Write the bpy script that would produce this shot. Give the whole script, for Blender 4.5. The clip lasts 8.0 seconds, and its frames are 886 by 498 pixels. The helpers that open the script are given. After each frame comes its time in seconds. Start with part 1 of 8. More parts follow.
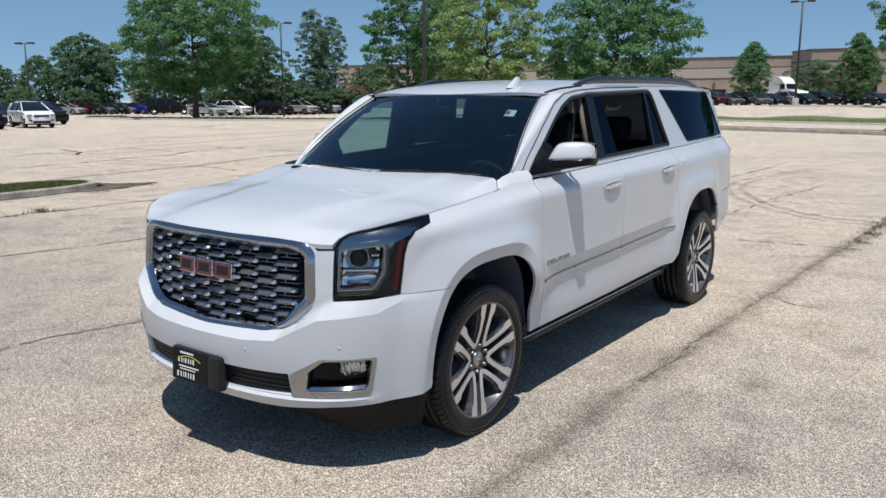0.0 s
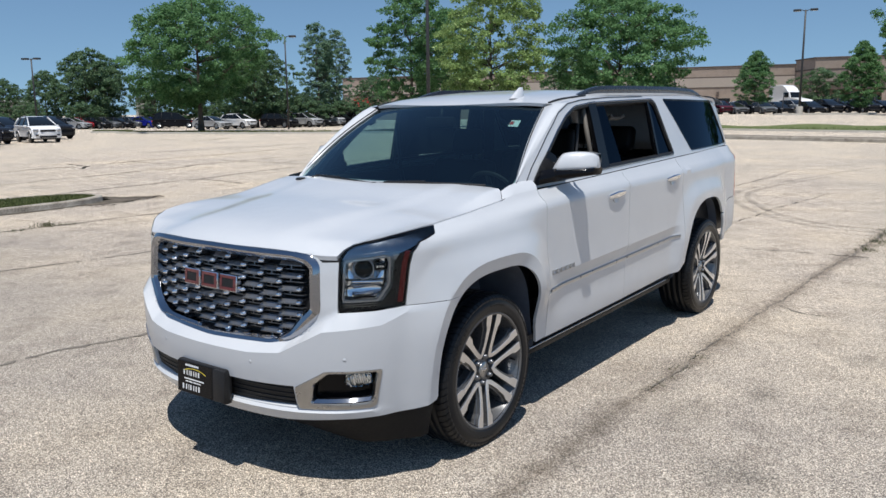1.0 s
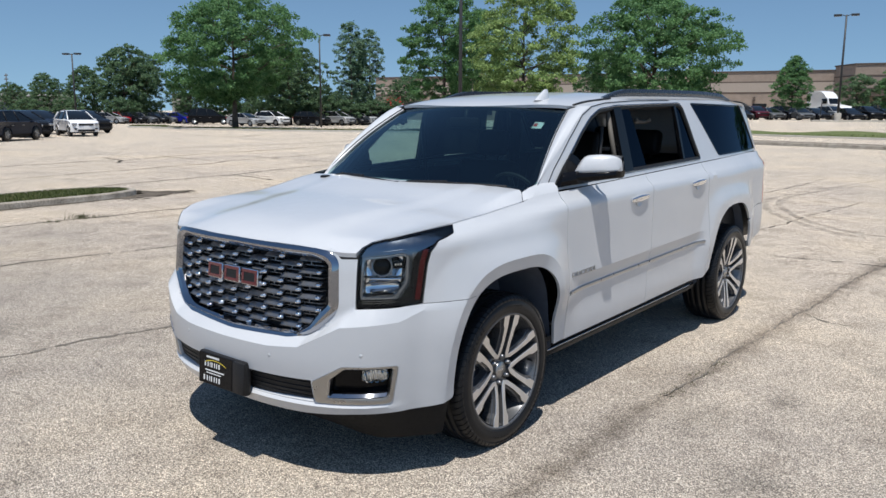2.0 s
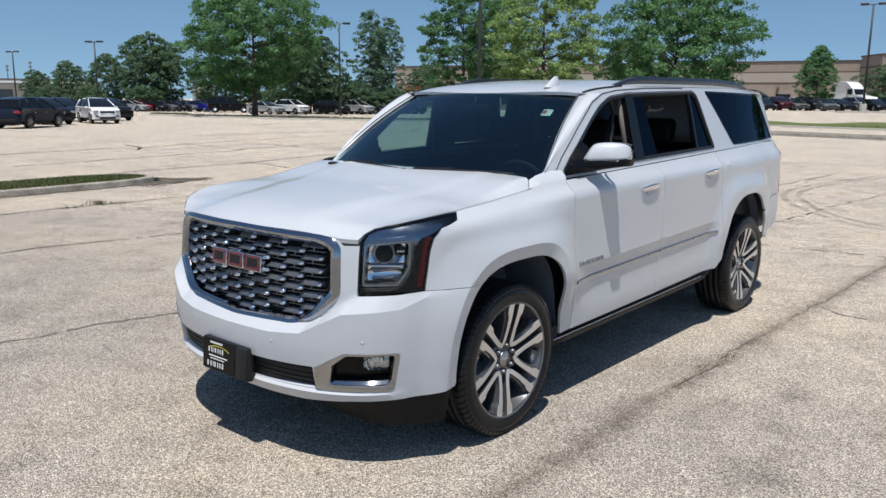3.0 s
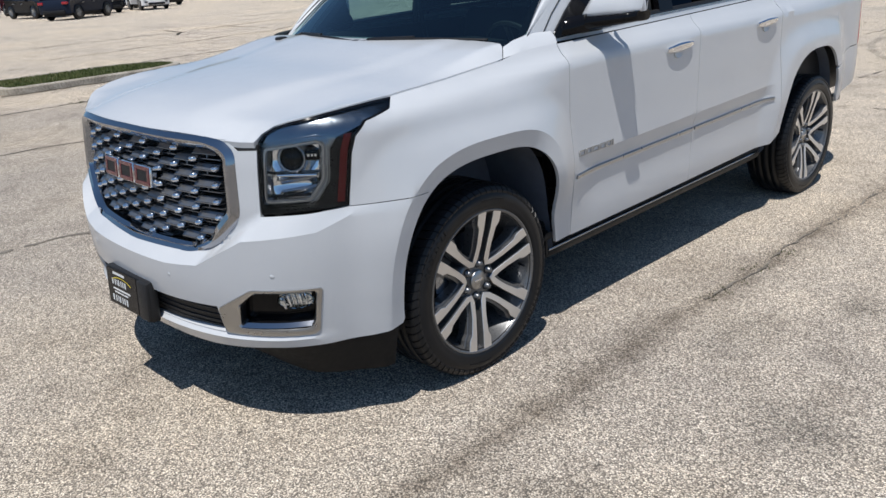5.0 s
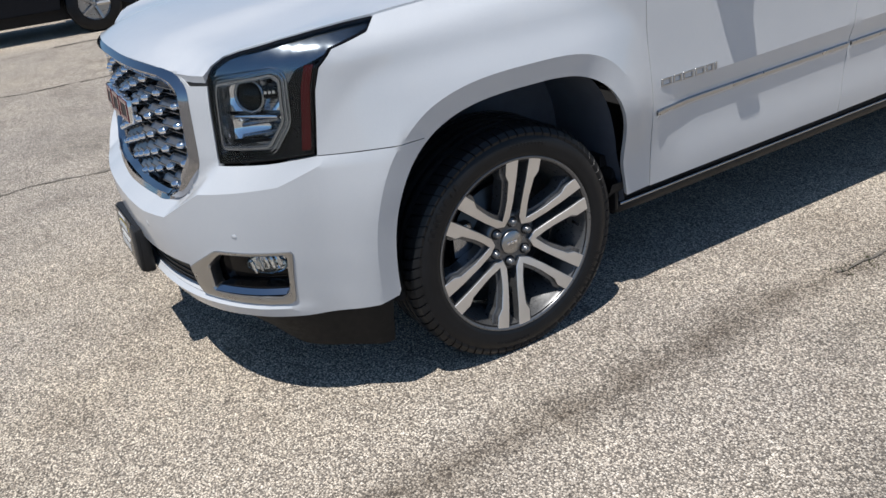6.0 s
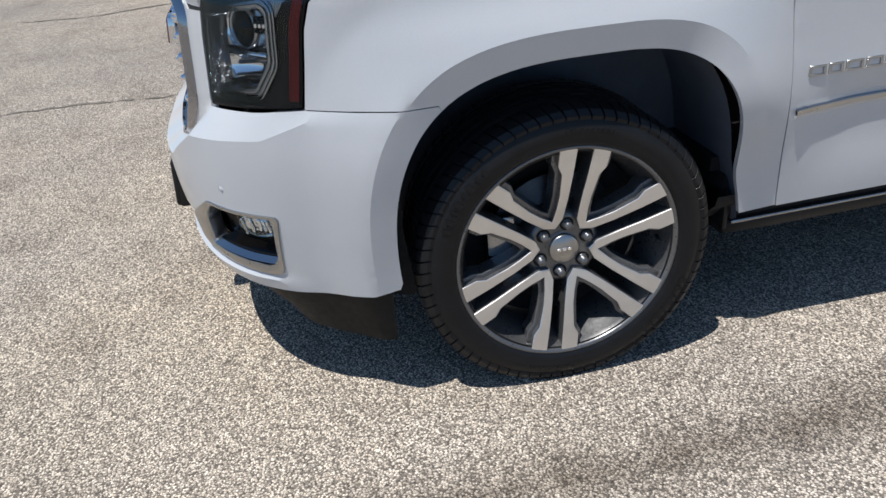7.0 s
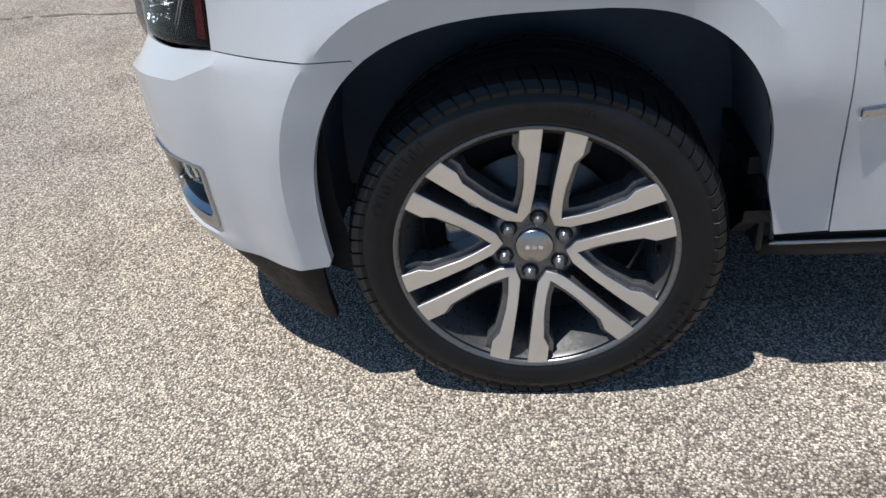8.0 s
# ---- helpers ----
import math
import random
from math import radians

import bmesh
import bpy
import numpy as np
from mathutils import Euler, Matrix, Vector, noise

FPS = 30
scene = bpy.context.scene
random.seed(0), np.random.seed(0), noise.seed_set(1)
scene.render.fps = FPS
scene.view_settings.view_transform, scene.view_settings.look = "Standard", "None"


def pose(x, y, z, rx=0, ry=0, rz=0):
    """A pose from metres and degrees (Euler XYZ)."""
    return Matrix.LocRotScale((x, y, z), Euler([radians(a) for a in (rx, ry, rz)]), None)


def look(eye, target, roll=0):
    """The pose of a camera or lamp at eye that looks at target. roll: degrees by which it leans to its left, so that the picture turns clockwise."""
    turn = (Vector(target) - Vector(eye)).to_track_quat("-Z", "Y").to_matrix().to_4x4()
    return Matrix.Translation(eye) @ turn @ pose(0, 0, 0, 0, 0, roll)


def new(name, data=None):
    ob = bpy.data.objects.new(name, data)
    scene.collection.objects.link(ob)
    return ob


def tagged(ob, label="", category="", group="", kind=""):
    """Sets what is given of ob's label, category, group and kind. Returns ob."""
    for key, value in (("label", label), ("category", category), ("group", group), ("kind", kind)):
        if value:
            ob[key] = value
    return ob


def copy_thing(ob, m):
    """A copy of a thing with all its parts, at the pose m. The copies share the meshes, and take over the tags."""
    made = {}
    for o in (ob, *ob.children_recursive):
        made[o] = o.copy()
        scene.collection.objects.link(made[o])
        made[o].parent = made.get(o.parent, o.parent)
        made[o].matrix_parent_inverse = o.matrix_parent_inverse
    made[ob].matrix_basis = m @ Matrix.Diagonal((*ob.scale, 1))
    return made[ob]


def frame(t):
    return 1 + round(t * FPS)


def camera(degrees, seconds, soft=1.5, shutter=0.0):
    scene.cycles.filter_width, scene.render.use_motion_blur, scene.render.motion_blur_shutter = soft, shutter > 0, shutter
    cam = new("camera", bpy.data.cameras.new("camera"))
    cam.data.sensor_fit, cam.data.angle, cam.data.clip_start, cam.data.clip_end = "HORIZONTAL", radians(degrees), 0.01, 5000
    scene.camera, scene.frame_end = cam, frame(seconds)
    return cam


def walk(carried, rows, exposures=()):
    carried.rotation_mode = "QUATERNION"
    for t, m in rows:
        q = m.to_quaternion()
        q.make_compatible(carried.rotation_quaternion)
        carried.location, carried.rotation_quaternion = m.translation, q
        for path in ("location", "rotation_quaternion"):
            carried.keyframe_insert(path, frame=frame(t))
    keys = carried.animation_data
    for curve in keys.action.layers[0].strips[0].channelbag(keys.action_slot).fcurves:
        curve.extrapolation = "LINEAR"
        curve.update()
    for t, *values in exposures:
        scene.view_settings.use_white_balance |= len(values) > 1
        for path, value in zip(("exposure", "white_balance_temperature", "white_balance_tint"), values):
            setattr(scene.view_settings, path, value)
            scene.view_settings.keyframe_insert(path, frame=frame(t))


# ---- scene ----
cam = camera(59.0, 8.0)
PATH = [
    (0, (3.134, -3.252, 1.713), (1.958, -1.678, 1.337), -0.2),
    (0.5, (3.124, -3.247, 1.711), (1.952, -1.666, 1.355), -0.3),
    (1, (3.132, -3.247, 1.71), (1.943, -1.677, 1.362), -0.7),
    (1.5, (3.158, -3.247, 1.712), (1.936, -1.7, 1.373), -0.4),
    (3, (3.227, -3.172, 1.695), (1.946, -1.682, 1.322), 0.5),
    (3.5, (3.203, -3.083, 1.686), (1.91, -1.605, 1.305), -0.2),
    (4, (3.114, -2.863, 1.678), (1.87, -1.35, 1.274), -0.8),
    (4.5, (3.038, -2.552, 1.639), (1.782, -1.076, 1.144), -1.7),
    (5, (3.0, -2.17, 1.6), (1.64, -0.869, 0.922), -3.3),
    (5.2, (2.971, -2.029, 1.573), (1.583, -0.791, 0.839), -3.7),
    (6.3, (2.881, -1.074, 1.497), (1.216, -0.403, 0.615), -6.7),
    (6.5, (2.841, -0.947, 1.482), (1.143, -0.385, 0.587), -5.6),
    (7, (2.681, -0.633, 1.389), (0.944, -0.33, 0.445), -4.9),
    (7.5, (2.505, -0.308, 1.304), (0.782, -0.253, 0.29), -5.3),
    (8, (2.377, -0.005, 1.311), (0.708, -0.231, 0.233), -5.6),
]
walk(cam, [(t, look(eye, target, roll)) for t, eye, target, roll in PATH], [(0.0, 0.12), (3.5, 0.12), (5.0, 0.04), (6.5, 0.06), (8.0, 0.18)])

# ---- world, sun, exposure ----
SUN_DIR = Vector((0.208, -0.285, 1.0)).normalized()      # towards the sun
sun_elevation = math.asin(SUN_DIR.z)
sun_azimuth = math.atan2(SUN_DIR.x, SUN_DIR.y)
world = bpy.data.worlds.new("sky")
scene.world = world
world.use_nodes = True
wt = world.node_tree
wt.nodes.clear()
sky = wt.nodes.new("ShaderNodeTexSky")
sky.sky_type = "NISHITA"
sky.sun_disc = False
sky.sun_elevation = sun_elevation
sky.sun_rotation = sun_azimuth
sky.altitude = 200
sky.air_density = 1.0
sky.dust_density = 0.25
sky.ozone_density = 3.2
bg = wt.nodes.new("ShaderNodeBackground")
bg.inputs["Strength"].default_value = 0.096
wo = wt.nodes.new("ShaderNodeOutputWorld")
# the clear deep-blue summer sky reaches low: look up the sky a little above each direction
geo = wt.nodes.new("ShaderNodeTexCoord")
lift_ = wt.nodes.new("ShaderNodeVectorMath")
lift_.operation = "ADD"
lift_.inputs[1].default_value = (0, 0, 0.12)
nrm_ = wt.nodes.new("ShaderNodeVectorMath")
nrm_.operation = "NORMALIZE"
wt.links.new(geo.outputs["Generated"], lift_.inputs[0])
wt.links.new(lift_.outputs[0], nrm_.inputs[0])
wt.links.new(nrm_.outputs[0], sky.inputs["Vector"])
tint_ = wt.nodes.new("ShaderNodeMix")
tint_.data_type = "RGBA"
tint_.blend_type = "MULTIPLY"
tint_.inputs[0].default_value = 1.0
tint_.inputs[7].default_value = (0.93, 1.03, 1.03, 1)
wt.links.new(sky.outputs[0], tint_.inputs[6])
wt.links.new(tint_.outputs[2], bg.inputs[0])
wt.links.new(bg.outputs[0], wo.inputs[0])
sun_data = bpy.data.lights.new("sun", "SUN")
sun_data.energy = 4.45
sun_data.angle = radians(0.53)
sun_data.color = (1.0, 0.968, 0.925)
sun = new("sun", sun_data)
sun.rotation_euler = SUN_DIR.to_track_quat("Z", "Y").to_euler()
sun.location = SUN_DIR * 60
scene.view_settings.exposure = 0.12

# ---- materials ----
def mat_new(name):
    m = bpy.data.materials.new(name)
    m.use_nodes = True
    nt = m.node_tree
    return m, nt, nt.nodes["Principled BSDF"]


def tex_coord(nt, scale=(1, 1, 1), kind="Object"):
    c = nt.nodes.new("ShaderNodeTexCoord")
    mp = nt.nodes.new("ShaderNodeMapping")
    mp.inputs["Scale"].default_value = scale
    nt.links.new(c.outputs[kind], mp.inputs[0])
    return mp.outputs[0]


def noise_of(nt, vec, scale, detail=3.0, rough=0.55):
    n = nt.nodes.new("ShaderNodeTexNoise")
    n.inputs["Scale"].default_value = scale
    n.inputs["Detail"].default_value = detail
    n.inputs["Roughness"].default_value = rough
    nt.links.new(vec, n.inputs["Vector"])
    return n.outputs["Fac"]


def ramp(nt, fac, stops):
    r = nt.nodes.new("ShaderNodeValToRGB")
    e = r.color_ramp.elements
    while len(e) < len(stops):
        e.new(0.5)
    for el, (p, c) in zip(e, stops):
        el.position = p
        el.color = (*c, 1) if len(c) == 3 else c
    nt.links.new(fac, r.inputs[0])
    return r.outputs[0]


def grey(v):
    return (v, v, v)


def mix(nt, a, b, fac, mode="MIX"):
    m = nt.nodes.new("ShaderNodeMix")
    m.data_type = "RGBA"
    m.blend_type = mode
    for src, slot in ((fac, 0), (a, 6), (b, 7)):
        if isinstance(src, (int, float)):
            m.inputs[slot].default_value = src
        elif isinstance(src, tuple):
            m.inputs[slot].default_value = (*src, 1)
        else:
            nt.links.new(src, m.inputs[slot])
    return m.outputs[2]


def bump(nt, bsdf, height, strength=0.3, distance=0.01):
    b = nt.nodes.new("ShaderNodeBump")
    b.inputs["Strength"].default_value = strength
    b.inputs["Distance"].default_value = distance
    nt.links.new(height, b.inputs["Height"])
    nt.links.new(b.outputs[0], bsdf.inputs["Normal"])


def simple(name, color, rough=0.5, metal=0.0, vary=0.08, scale=8.0, coat=0.0, bumpy=0.0, bump_scale=60.0, spec=0.5):
    """A plain surface with a two-scale variation of colour and roughness."""
    m, nt, b = mat_new(name)
    v = tex_coord(nt)
    n1 = noise_of(nt, v, scale)
    n2 = noise_of(nt, v, scale * 9, 2.0)
    both = mix(nt, n1, n2, 0.4)
    lo = tuple(max(0, c * (1 - vary)) for c in color)
    hi = tuple(min(1, c * (1 + vary)) for c in color)
    nt.links.new(ramp(nt, both, [(0.3, lo), (0.7, hi)]), b.inputs["Base Color"])
    nt.links.new(ramp(nt, n2, [(0.3, grey(max(0.02, rough * 0.88))), (0.7, grey(min(1, rough * 1.12)))]), b.inputs["Roughness"])
    b.inputs["Metallic"].default_value = metal
    b.inputs["Coat Weight"].default_value = coat
    b.inputs["Coat Roughness"].default_value = 0.04
    b.inputs["Specular IOR Level"].default_value = spec
    if bumpy:
        bump(nt, b, noise_of(nt, v, bump_scale, 3.0), bumpy, 0.004)
    return m


def white_paint():
    m, nt, b = mat_new("white_paint")
    v = tex_coord(nt)
    n = noise_of(nt, v, 3.0)
    n2 = noise_of(nt, v, 900.0, 1.0)
    dirt = noise_of(nt, v, 14.0, 5.0)
    base = ramp(nt, n, [(0.3, (0.505, 0.524, 0.548)), (0.7, (0.530, 0.548, 0.568))])
    flake = mix(nt, base, (0.70, 0.70, 0.70), ramp(nt, n2, [(0.5, grey(0)), (0.75, grey(0.5))]))
    nt.links.new(mix(nt, flake, (0.58, 0.575, 0.56), ramp(nt, dirt, [(0.55, grey(0)), (0.8, grey(0.18))])), b.inputs["Base Color"])
    nt.links.new(ramp(nt, dirt, [(0.4, grey(0.34)), (0.8, grey(0.46))]), b.inputs["Roughness"])
    b.inputs["Coat Weight"].default_value = 0.8
    b.inputs["Coat IOR"].default_value = 1.52
    b.inputs["Coat Roughness"].default_value = 0.055
    return m


def glass(name, tint, ior=1.5, shine=(0.74, 0.92, 1.0)):
    m, nt, b = mat_new(name)
    nt.nodes.remove(b)
    out = nt.nodes["Material Output"]
    tr = nt.nodes.new("ShaderNodeBsdfTransparent")
    tr.inputs[0].default_value = (*tint, 1)
    gl = nt.nodes.new("ShaderNodeBsdfGlossy")
    gl.inputs["Roughness"].default_value = 0.02
    gl.inputs["Color"].default_value = (*shine, 1)
    fr = nt.nodes.new("ShaderNodeFresnel")
    fr.inputs[0].default_value = ior
    mx = nt.nodes.new("ShaderNodeMixShader")
    nt.links.new(fr.outputs[0], mx.inputs[0])
    nt.links.new(tr.outputs[0], mx.inputs[1])
    nt.links.new(gl.outputs[0], mx.inputs[2])
    nt.links.new(mx.outputs[0], out.inputs[0])
    return m


def lot_surface():
    """Weathered chip-seal asphalt: pale stones in a tan binder, with worn and stained patches."""
    m, nt, b = mat_new("chip_seal")
    v = tex_coord(nt)
    vo = nt.nodes.new("ShaderNodeTexVoronoi")
    vo.inputs["Scale"].default_value = 165.0
    vo.inputs["Randomness"].default_value = 1.0
    nt.links.new(v, vo.inputs["Vector"])
    vo2 = nt.nodes.new("ShaderNodeTexVoronoi")
    vo2.inputs["Scale"].default_value = 390.0
    nt.links.new(v, vo2.inputs["Vector"])
    cells = nt.nodes.new("ShaderNodeSeparateColor")
    nt.links.new(vo.outputs["Color"], cells.inputs[0])
    stone = ramp(nt, cells.outputs[0], [(0.0, (0.12, 0.108, 0.096)), (0.24, (0.40, 0.355, 0.305)), (0.5, (0.62, 0.555, 0.47)), (0.74, (0.77, 0.705, 0.61)), (1.0, (0.87, 0.82, 0.73))])
    gaps = ramp(nt, vo.outputs["Distance"], [(0.42, grey(0)), (0.70, grey(1))])
    gaps2 = ramp(nt, vo2.outputs["Distance"], [(0.45, grey(0)), (0.75, grey(0.5))])
    c = mix(nt, stone, (0.13, 0.118, 0.106), gaps)
    c = mix(nt, c, (0.30, 0.27, 0.23), gaps2)
    big = noise_of(nt, v, 0.35, 4.0, 0.6)
    mid = noise_of(nt, v, 2.2, 5.0, 0.65)
    tiny = noise_of(nt, v, 36.0, 5.0, 0.85)
    c = mix(nt, c, ramp(nt, big, [(0.35, (0.98, 0.96, 0.95)), (0.5, (1.14, 1.11, 1.07)), (0.7, (1.24, 1.18, 1.08))]), 1.0, "MULTIPLY")
    c = mix(nt, c, ramp(nt, mid, [(0.32, (0.76, 0.745, 0.73)), (0.5, (1.0, 1.0, 1.0)), (0.72, (1.10, 1.09, 1.07))]), 0.9, "MULTIPLY")
    c = mix(nt, c, ramp(nt, tiny, [(0.3, grey(0.80)), (0.7, grey(1.22))]), 1.0, "MULTIPLY")
    grain = noise_of(nt, v, 120.0, 1.0, 0.6)
    c = mix(nt, c, ramp(nt, grain, [(0.34, grey(0.62)), (0.48, grey(1.0)), (0.66, grey(1.24))]), 1.0, "MULTIPLY")
    # long weathered joint beside the parked vehicle
    sep = nt.nodes.new("ShaderNodeSeparateXYZ")
    nt.links.new(v, sep.inputs[0])

    def calc(op, a_, b_):
        n_ = nt.nodes.new("ShaderNodeMath")
        n_.operation = op
        for i_, s_ in enumerate((a_, b_)):
            if isinstance(s_, (int, float)):
                n_.inputs[i_].default_value = s_
            else:
                nt.links.new(s_, n_.inputs[i_])
        return n_.outputs[0]

    bend = calc("MULTIPLY", calc("MULTIPLY", sep.outputs[1], sep.outputs[1]), 0.0034)
    off = calc("SUBTRACT", calc("SUBTRACT", sep.outputs[0], 1.335), calc("MINIMUM", bend, 1.2))
    wob = calc("MULTIPLY", calc("SUBTRACT", noise_of(nt, v, 1.7, 4.0, 0.7), 0.5), 0.16)
    dist = calc("ABSOLUTE", calc("ADD", off, wob), 0.0)
    seam_ = ramp(nt, dist, [(0.0, grey(0.90)), (0.035, grey(0.66)), (0.09, grey(0.30)), (0.19, grey(0.0))])
    # darker round the vehicle, paler past x -8.7 and gradually paler northwards from y 0.4
    def beyond(value, edge, soft):
        k_ = calc("DIVIDE", calc("SUBTRACT", value, edge), soft)
        n_ = nt.nodes.new("ShaderNodeClamp")
        nt.links.new(k_, n_.inputs[0])
        return n_.outputs[0]
    west = beyond(calc("ADD", calc("MULTIPLY", sep.outputs[0], -1.0), calc("MULTIPLY", wob, 4.0)), 8.7, 0.9)
    north = beyond(calc("ADD", sep.outputs[1], calc("MULTIPLY", wob, 9.0)), 0.4, 4.2)
    c = mix(nt, c, mix(nt, (0.92, 0.92, 0.93), (1.19, 1.17, 1.145), calc("MAXIMUM", west, north)), 1.0, "MULTIPLY")
    seam_ = mix(nt, seam_, ramp(nt, noise_of(nt, v, 5.0, 4.0, 0.7), [(0.30, grey(0.40)), (0.60, grey(1.0))]), 1.0, "MULTIPLY")
    c = mix(nt, c, mix(nt, c, (0.40, 0.375, 0.35), 1.0, "MULTIPLY"), seam_)
    nt.links.new(c, b.inputs["Base Color"])
    b.inputs["Roughness"].default_value = 0.9
    b.inputs["Diffuse Roughness"].default_value = 0.5
    b.inputs["Specular IOR Level"].default_value = 0.25
    h = mix(nt, vo.outputs["Distance"], tiny, 0.25)
    inv = nt.nodes.new("ShaderNodeInvert")
    nt.links.new(h, inv.inputs["Color"])
    bump(nt, b, inv.outputs[0], 1.0, 0.008)
    return m


def ground_mix(name, c1, c2, c3, scale, rough=0.95):
    m, nt, b = mat_new(name)
    v = tex_coord(nt)
    n1 = noise_of(nt, v, scale, 5.0, 0.65)
    n2 = noise_of(nt, v, scale * 14, 4.0, 0.7)
    c = ramp(nt, mix(nt, n1, n2, 0.5), [(0.35, c1), (0.5, c2), (0.66, c3)])
    nt.links.new(c, b.inputs["Base Color"])
    b.inputs["Roughness"].default_value = rough
    b.inputs["Specular IOR Level"].default_value = 0.2
    bump(nt, b, n2, 0.6, 0.02)
    return m


def leaf_mat(name, dark, light, shade):
    m, nt, b = mat_new(name)
    g = nt.nodes.new("ShaderNodeNewGeometry")
    v = tex_coord(nt)
    n = noise_of(nt, v, 0.55, 3.0)
    f = mix(nt, g.outputs["Random Per Island"], n, 0.5)
    c = ramp(nt, f, [(0.2, dark), (0.55, light), (0.85, shade)])
    nt.links.new(c, b.inputs["Base Color"])
    b.inputs["Roughness"].default_value = 0.55
    b.inputs["Specular IOR Level"].default_value = 0.3
    tl = nt.nodes.new("ShaderNodeBsdfTranslucent")
    nt.links.new(mix(nt, c, (0.9, 1.0, 0.4), 0.25, "MULTIPLY"), tl.inputs[0])
    ms = nt.nodes.new("ShaderNodeMixShader")
    ms.inputs[0].default_value = 0.42
    out = nt.nodes["Material Output"]
    nt.links.new(b.outputs[0], ms.inputs[1])
    nt.links.new(tl.outputs[0], ms.inputs[2])
    nt.links.new(ms.outputs[0], out.inputs[0])
    return m


PAINT = white_paint()
CHROME = simple("chrome", (0.80, 0.81, 0.83), 0.06, 1.0, 0.02)
CHROME_FRAME = simple("frame_chrome", (0.36, 0.37, 0.40), 0.07, 1.0, 0.02)
CHROME_DARK = simple("dark_chrome", (0.36, 0.37, 0.39), 0.16, 1.0, 0.05)
SATIN = simple("satin_aluminium", (0.43, 0.43, 0.43), 0.30, 1.0, 0.02, 3.0)
LAMP_GUIDE = simple("lamp_guide", (0.22, 0.245, 0.275), 0.20, 1.0, 0.05, 4.0)
LAMP_SILVER = simple("lamp_silver", (0.36, 0.385, 0.42), 0.14, 1.0, 0.03, 4.0)
MACHINED = simple("machined_aluminium", (0.80, 0.785, 0.765), 0.34, 0.9, 0.03, 30.0)
WHEEL_GREY = simple("wheel_grey_paint", (0.15, 0.152, 0.156), 0.3, 0.6, 0.1, 10.0, coat=0.5)
BLACK_PLASTIC = simple("black_plastic", (0.014, 0.014, 0.015), 0.5, 0.0, 0.2, 12.0, bumpy=0.15, bump_scale=400, spec=0.3)
BLACK_GLOSS = simple("black_gloss", (0.005, 0.005, 0.006), 0.10, 0.0, 0.1, coat=0.0, spec=0.2)
DARK_CAVITY = simple("dark_cavity", (0.010, 0.010, 0.011), 0.85, 0.0, 0.2)
LINER = simple("wheel_liner", (0.11, 0.125, 0.155), 0.8, 0.0, 0.2, 6.0)
SKIRT = simple("charcoal_valance", (0.009, 0.009, 0.0095), 0.6, 0.0, 0.2, 5.0, bumpy=0.1, bump_scale=300, spec=0.2)
RUBBER = simple("tyre_rubber", (0.0105, 0.0112, 0.0128), 0.34, 0.0, 0.25, 14.0, bumpy=0.10, bump_scale=220, spec=0.24)
STEEL = simple("brake_steel", (0.10, 0.096, 0.094), 0.4, 0.9, 0.2, 20.0)
LEATHER = simple("black_leather", (0.014, 0.014, 0.015), 0.5, 0.0, 0.2, 14.0, bumpy=0.2, bump_scale=180)
TRIM_BEIGE = simple("beige_trim", (0.12, 0.108, 0.092), 0.7, 0.0, 0.1)
HEADLINER = simple("grey_headliner", (0.035, 0.034, 0.033), 0.9, 0.0, 0.1)
RED_ENAMEL = simple("red_enamel", (0.10, 0.009, 0.015), 0.2, 0.0, 0.08, coat=0.6)
AMBER = simple("amber_reflector", (0.060, 0.005, 0.006), 0.2, 0.0, 0.1, spec=0.2)
RED_LENS = simple("red_lens", (0.35, 0.01, 0.012), 0.12, 0.0, 0.1, coat=0.8)
WHITE_PRINT = simple("white_print", (0.75, 0.75, 0.74), 0.6, 0.0, 0.03)
YELLOW_PRINT = simple("yellow_print", (0.70, 0.55, 0.06), 0.6, 0.0, 0.05)
RED_PRINT = simple("red_print", (0.55, 0.06, 0.05), 0.6, 0.0, 0.05)
LAMP_GREY = simple("lamp_housing_grey", (0.42, 0.425, 0.44), 0.25, 0.7, 0.1)
GRILLE_GREY = simple("grille_grey", (0.21, 0.217, 0.23), 0.3, 0.75, 0.08)
GLASS_CLEAR = glass("clear_lens", (0.93, 0.95, 0.96), 1.32)
GLASS_SHIELD = glass("windshield_glass", (0.19, 0.35, 0.35), 1.70)
GLASS_DARK = glass("privacy_glass", (0.010, 0.013, 0.017), 1.30, (0.26, 0.36, 0.50))
LOT = lot_surface()

# ---- building tools ----
from mathutils.geometry import delaunay_2d_cdt


def empty(name, loc=(0, 0, 0), label="", category="", group="", kind=""):
    ob = new(name)
    ob.location = loc
    ob.empty_display_size = 0.2
    return tagged(ob, label, category, group, kind)


def mesh_from(bm, name, material, smooth=True, flat_angle=None):
    me = bpy.data.meshes.new(name)
    for f in bm.faces:
        f.smooth = smooth
    if flat_angle is not None:
        for e in bm.edges:
            if len(e.link_faces) == 2 and e.calc_face_angle(0.0) > radians(flat_angle):
                e.smooth = False
    bm.to_mesh(me)
    bm.free()
    for mm in material if isinstance(material, (list, tuple)) else (material,):
        me.materials.append(mm)
    return me


def part(name, bm, material, parent=None, label="", smooth=True, flat_angle=40):
    ob = new(name, mesh_from(bm, name, material, smooth, flat_angle))
    ob.parent = parent
    if label:
        ob["label"] = label
    return ob


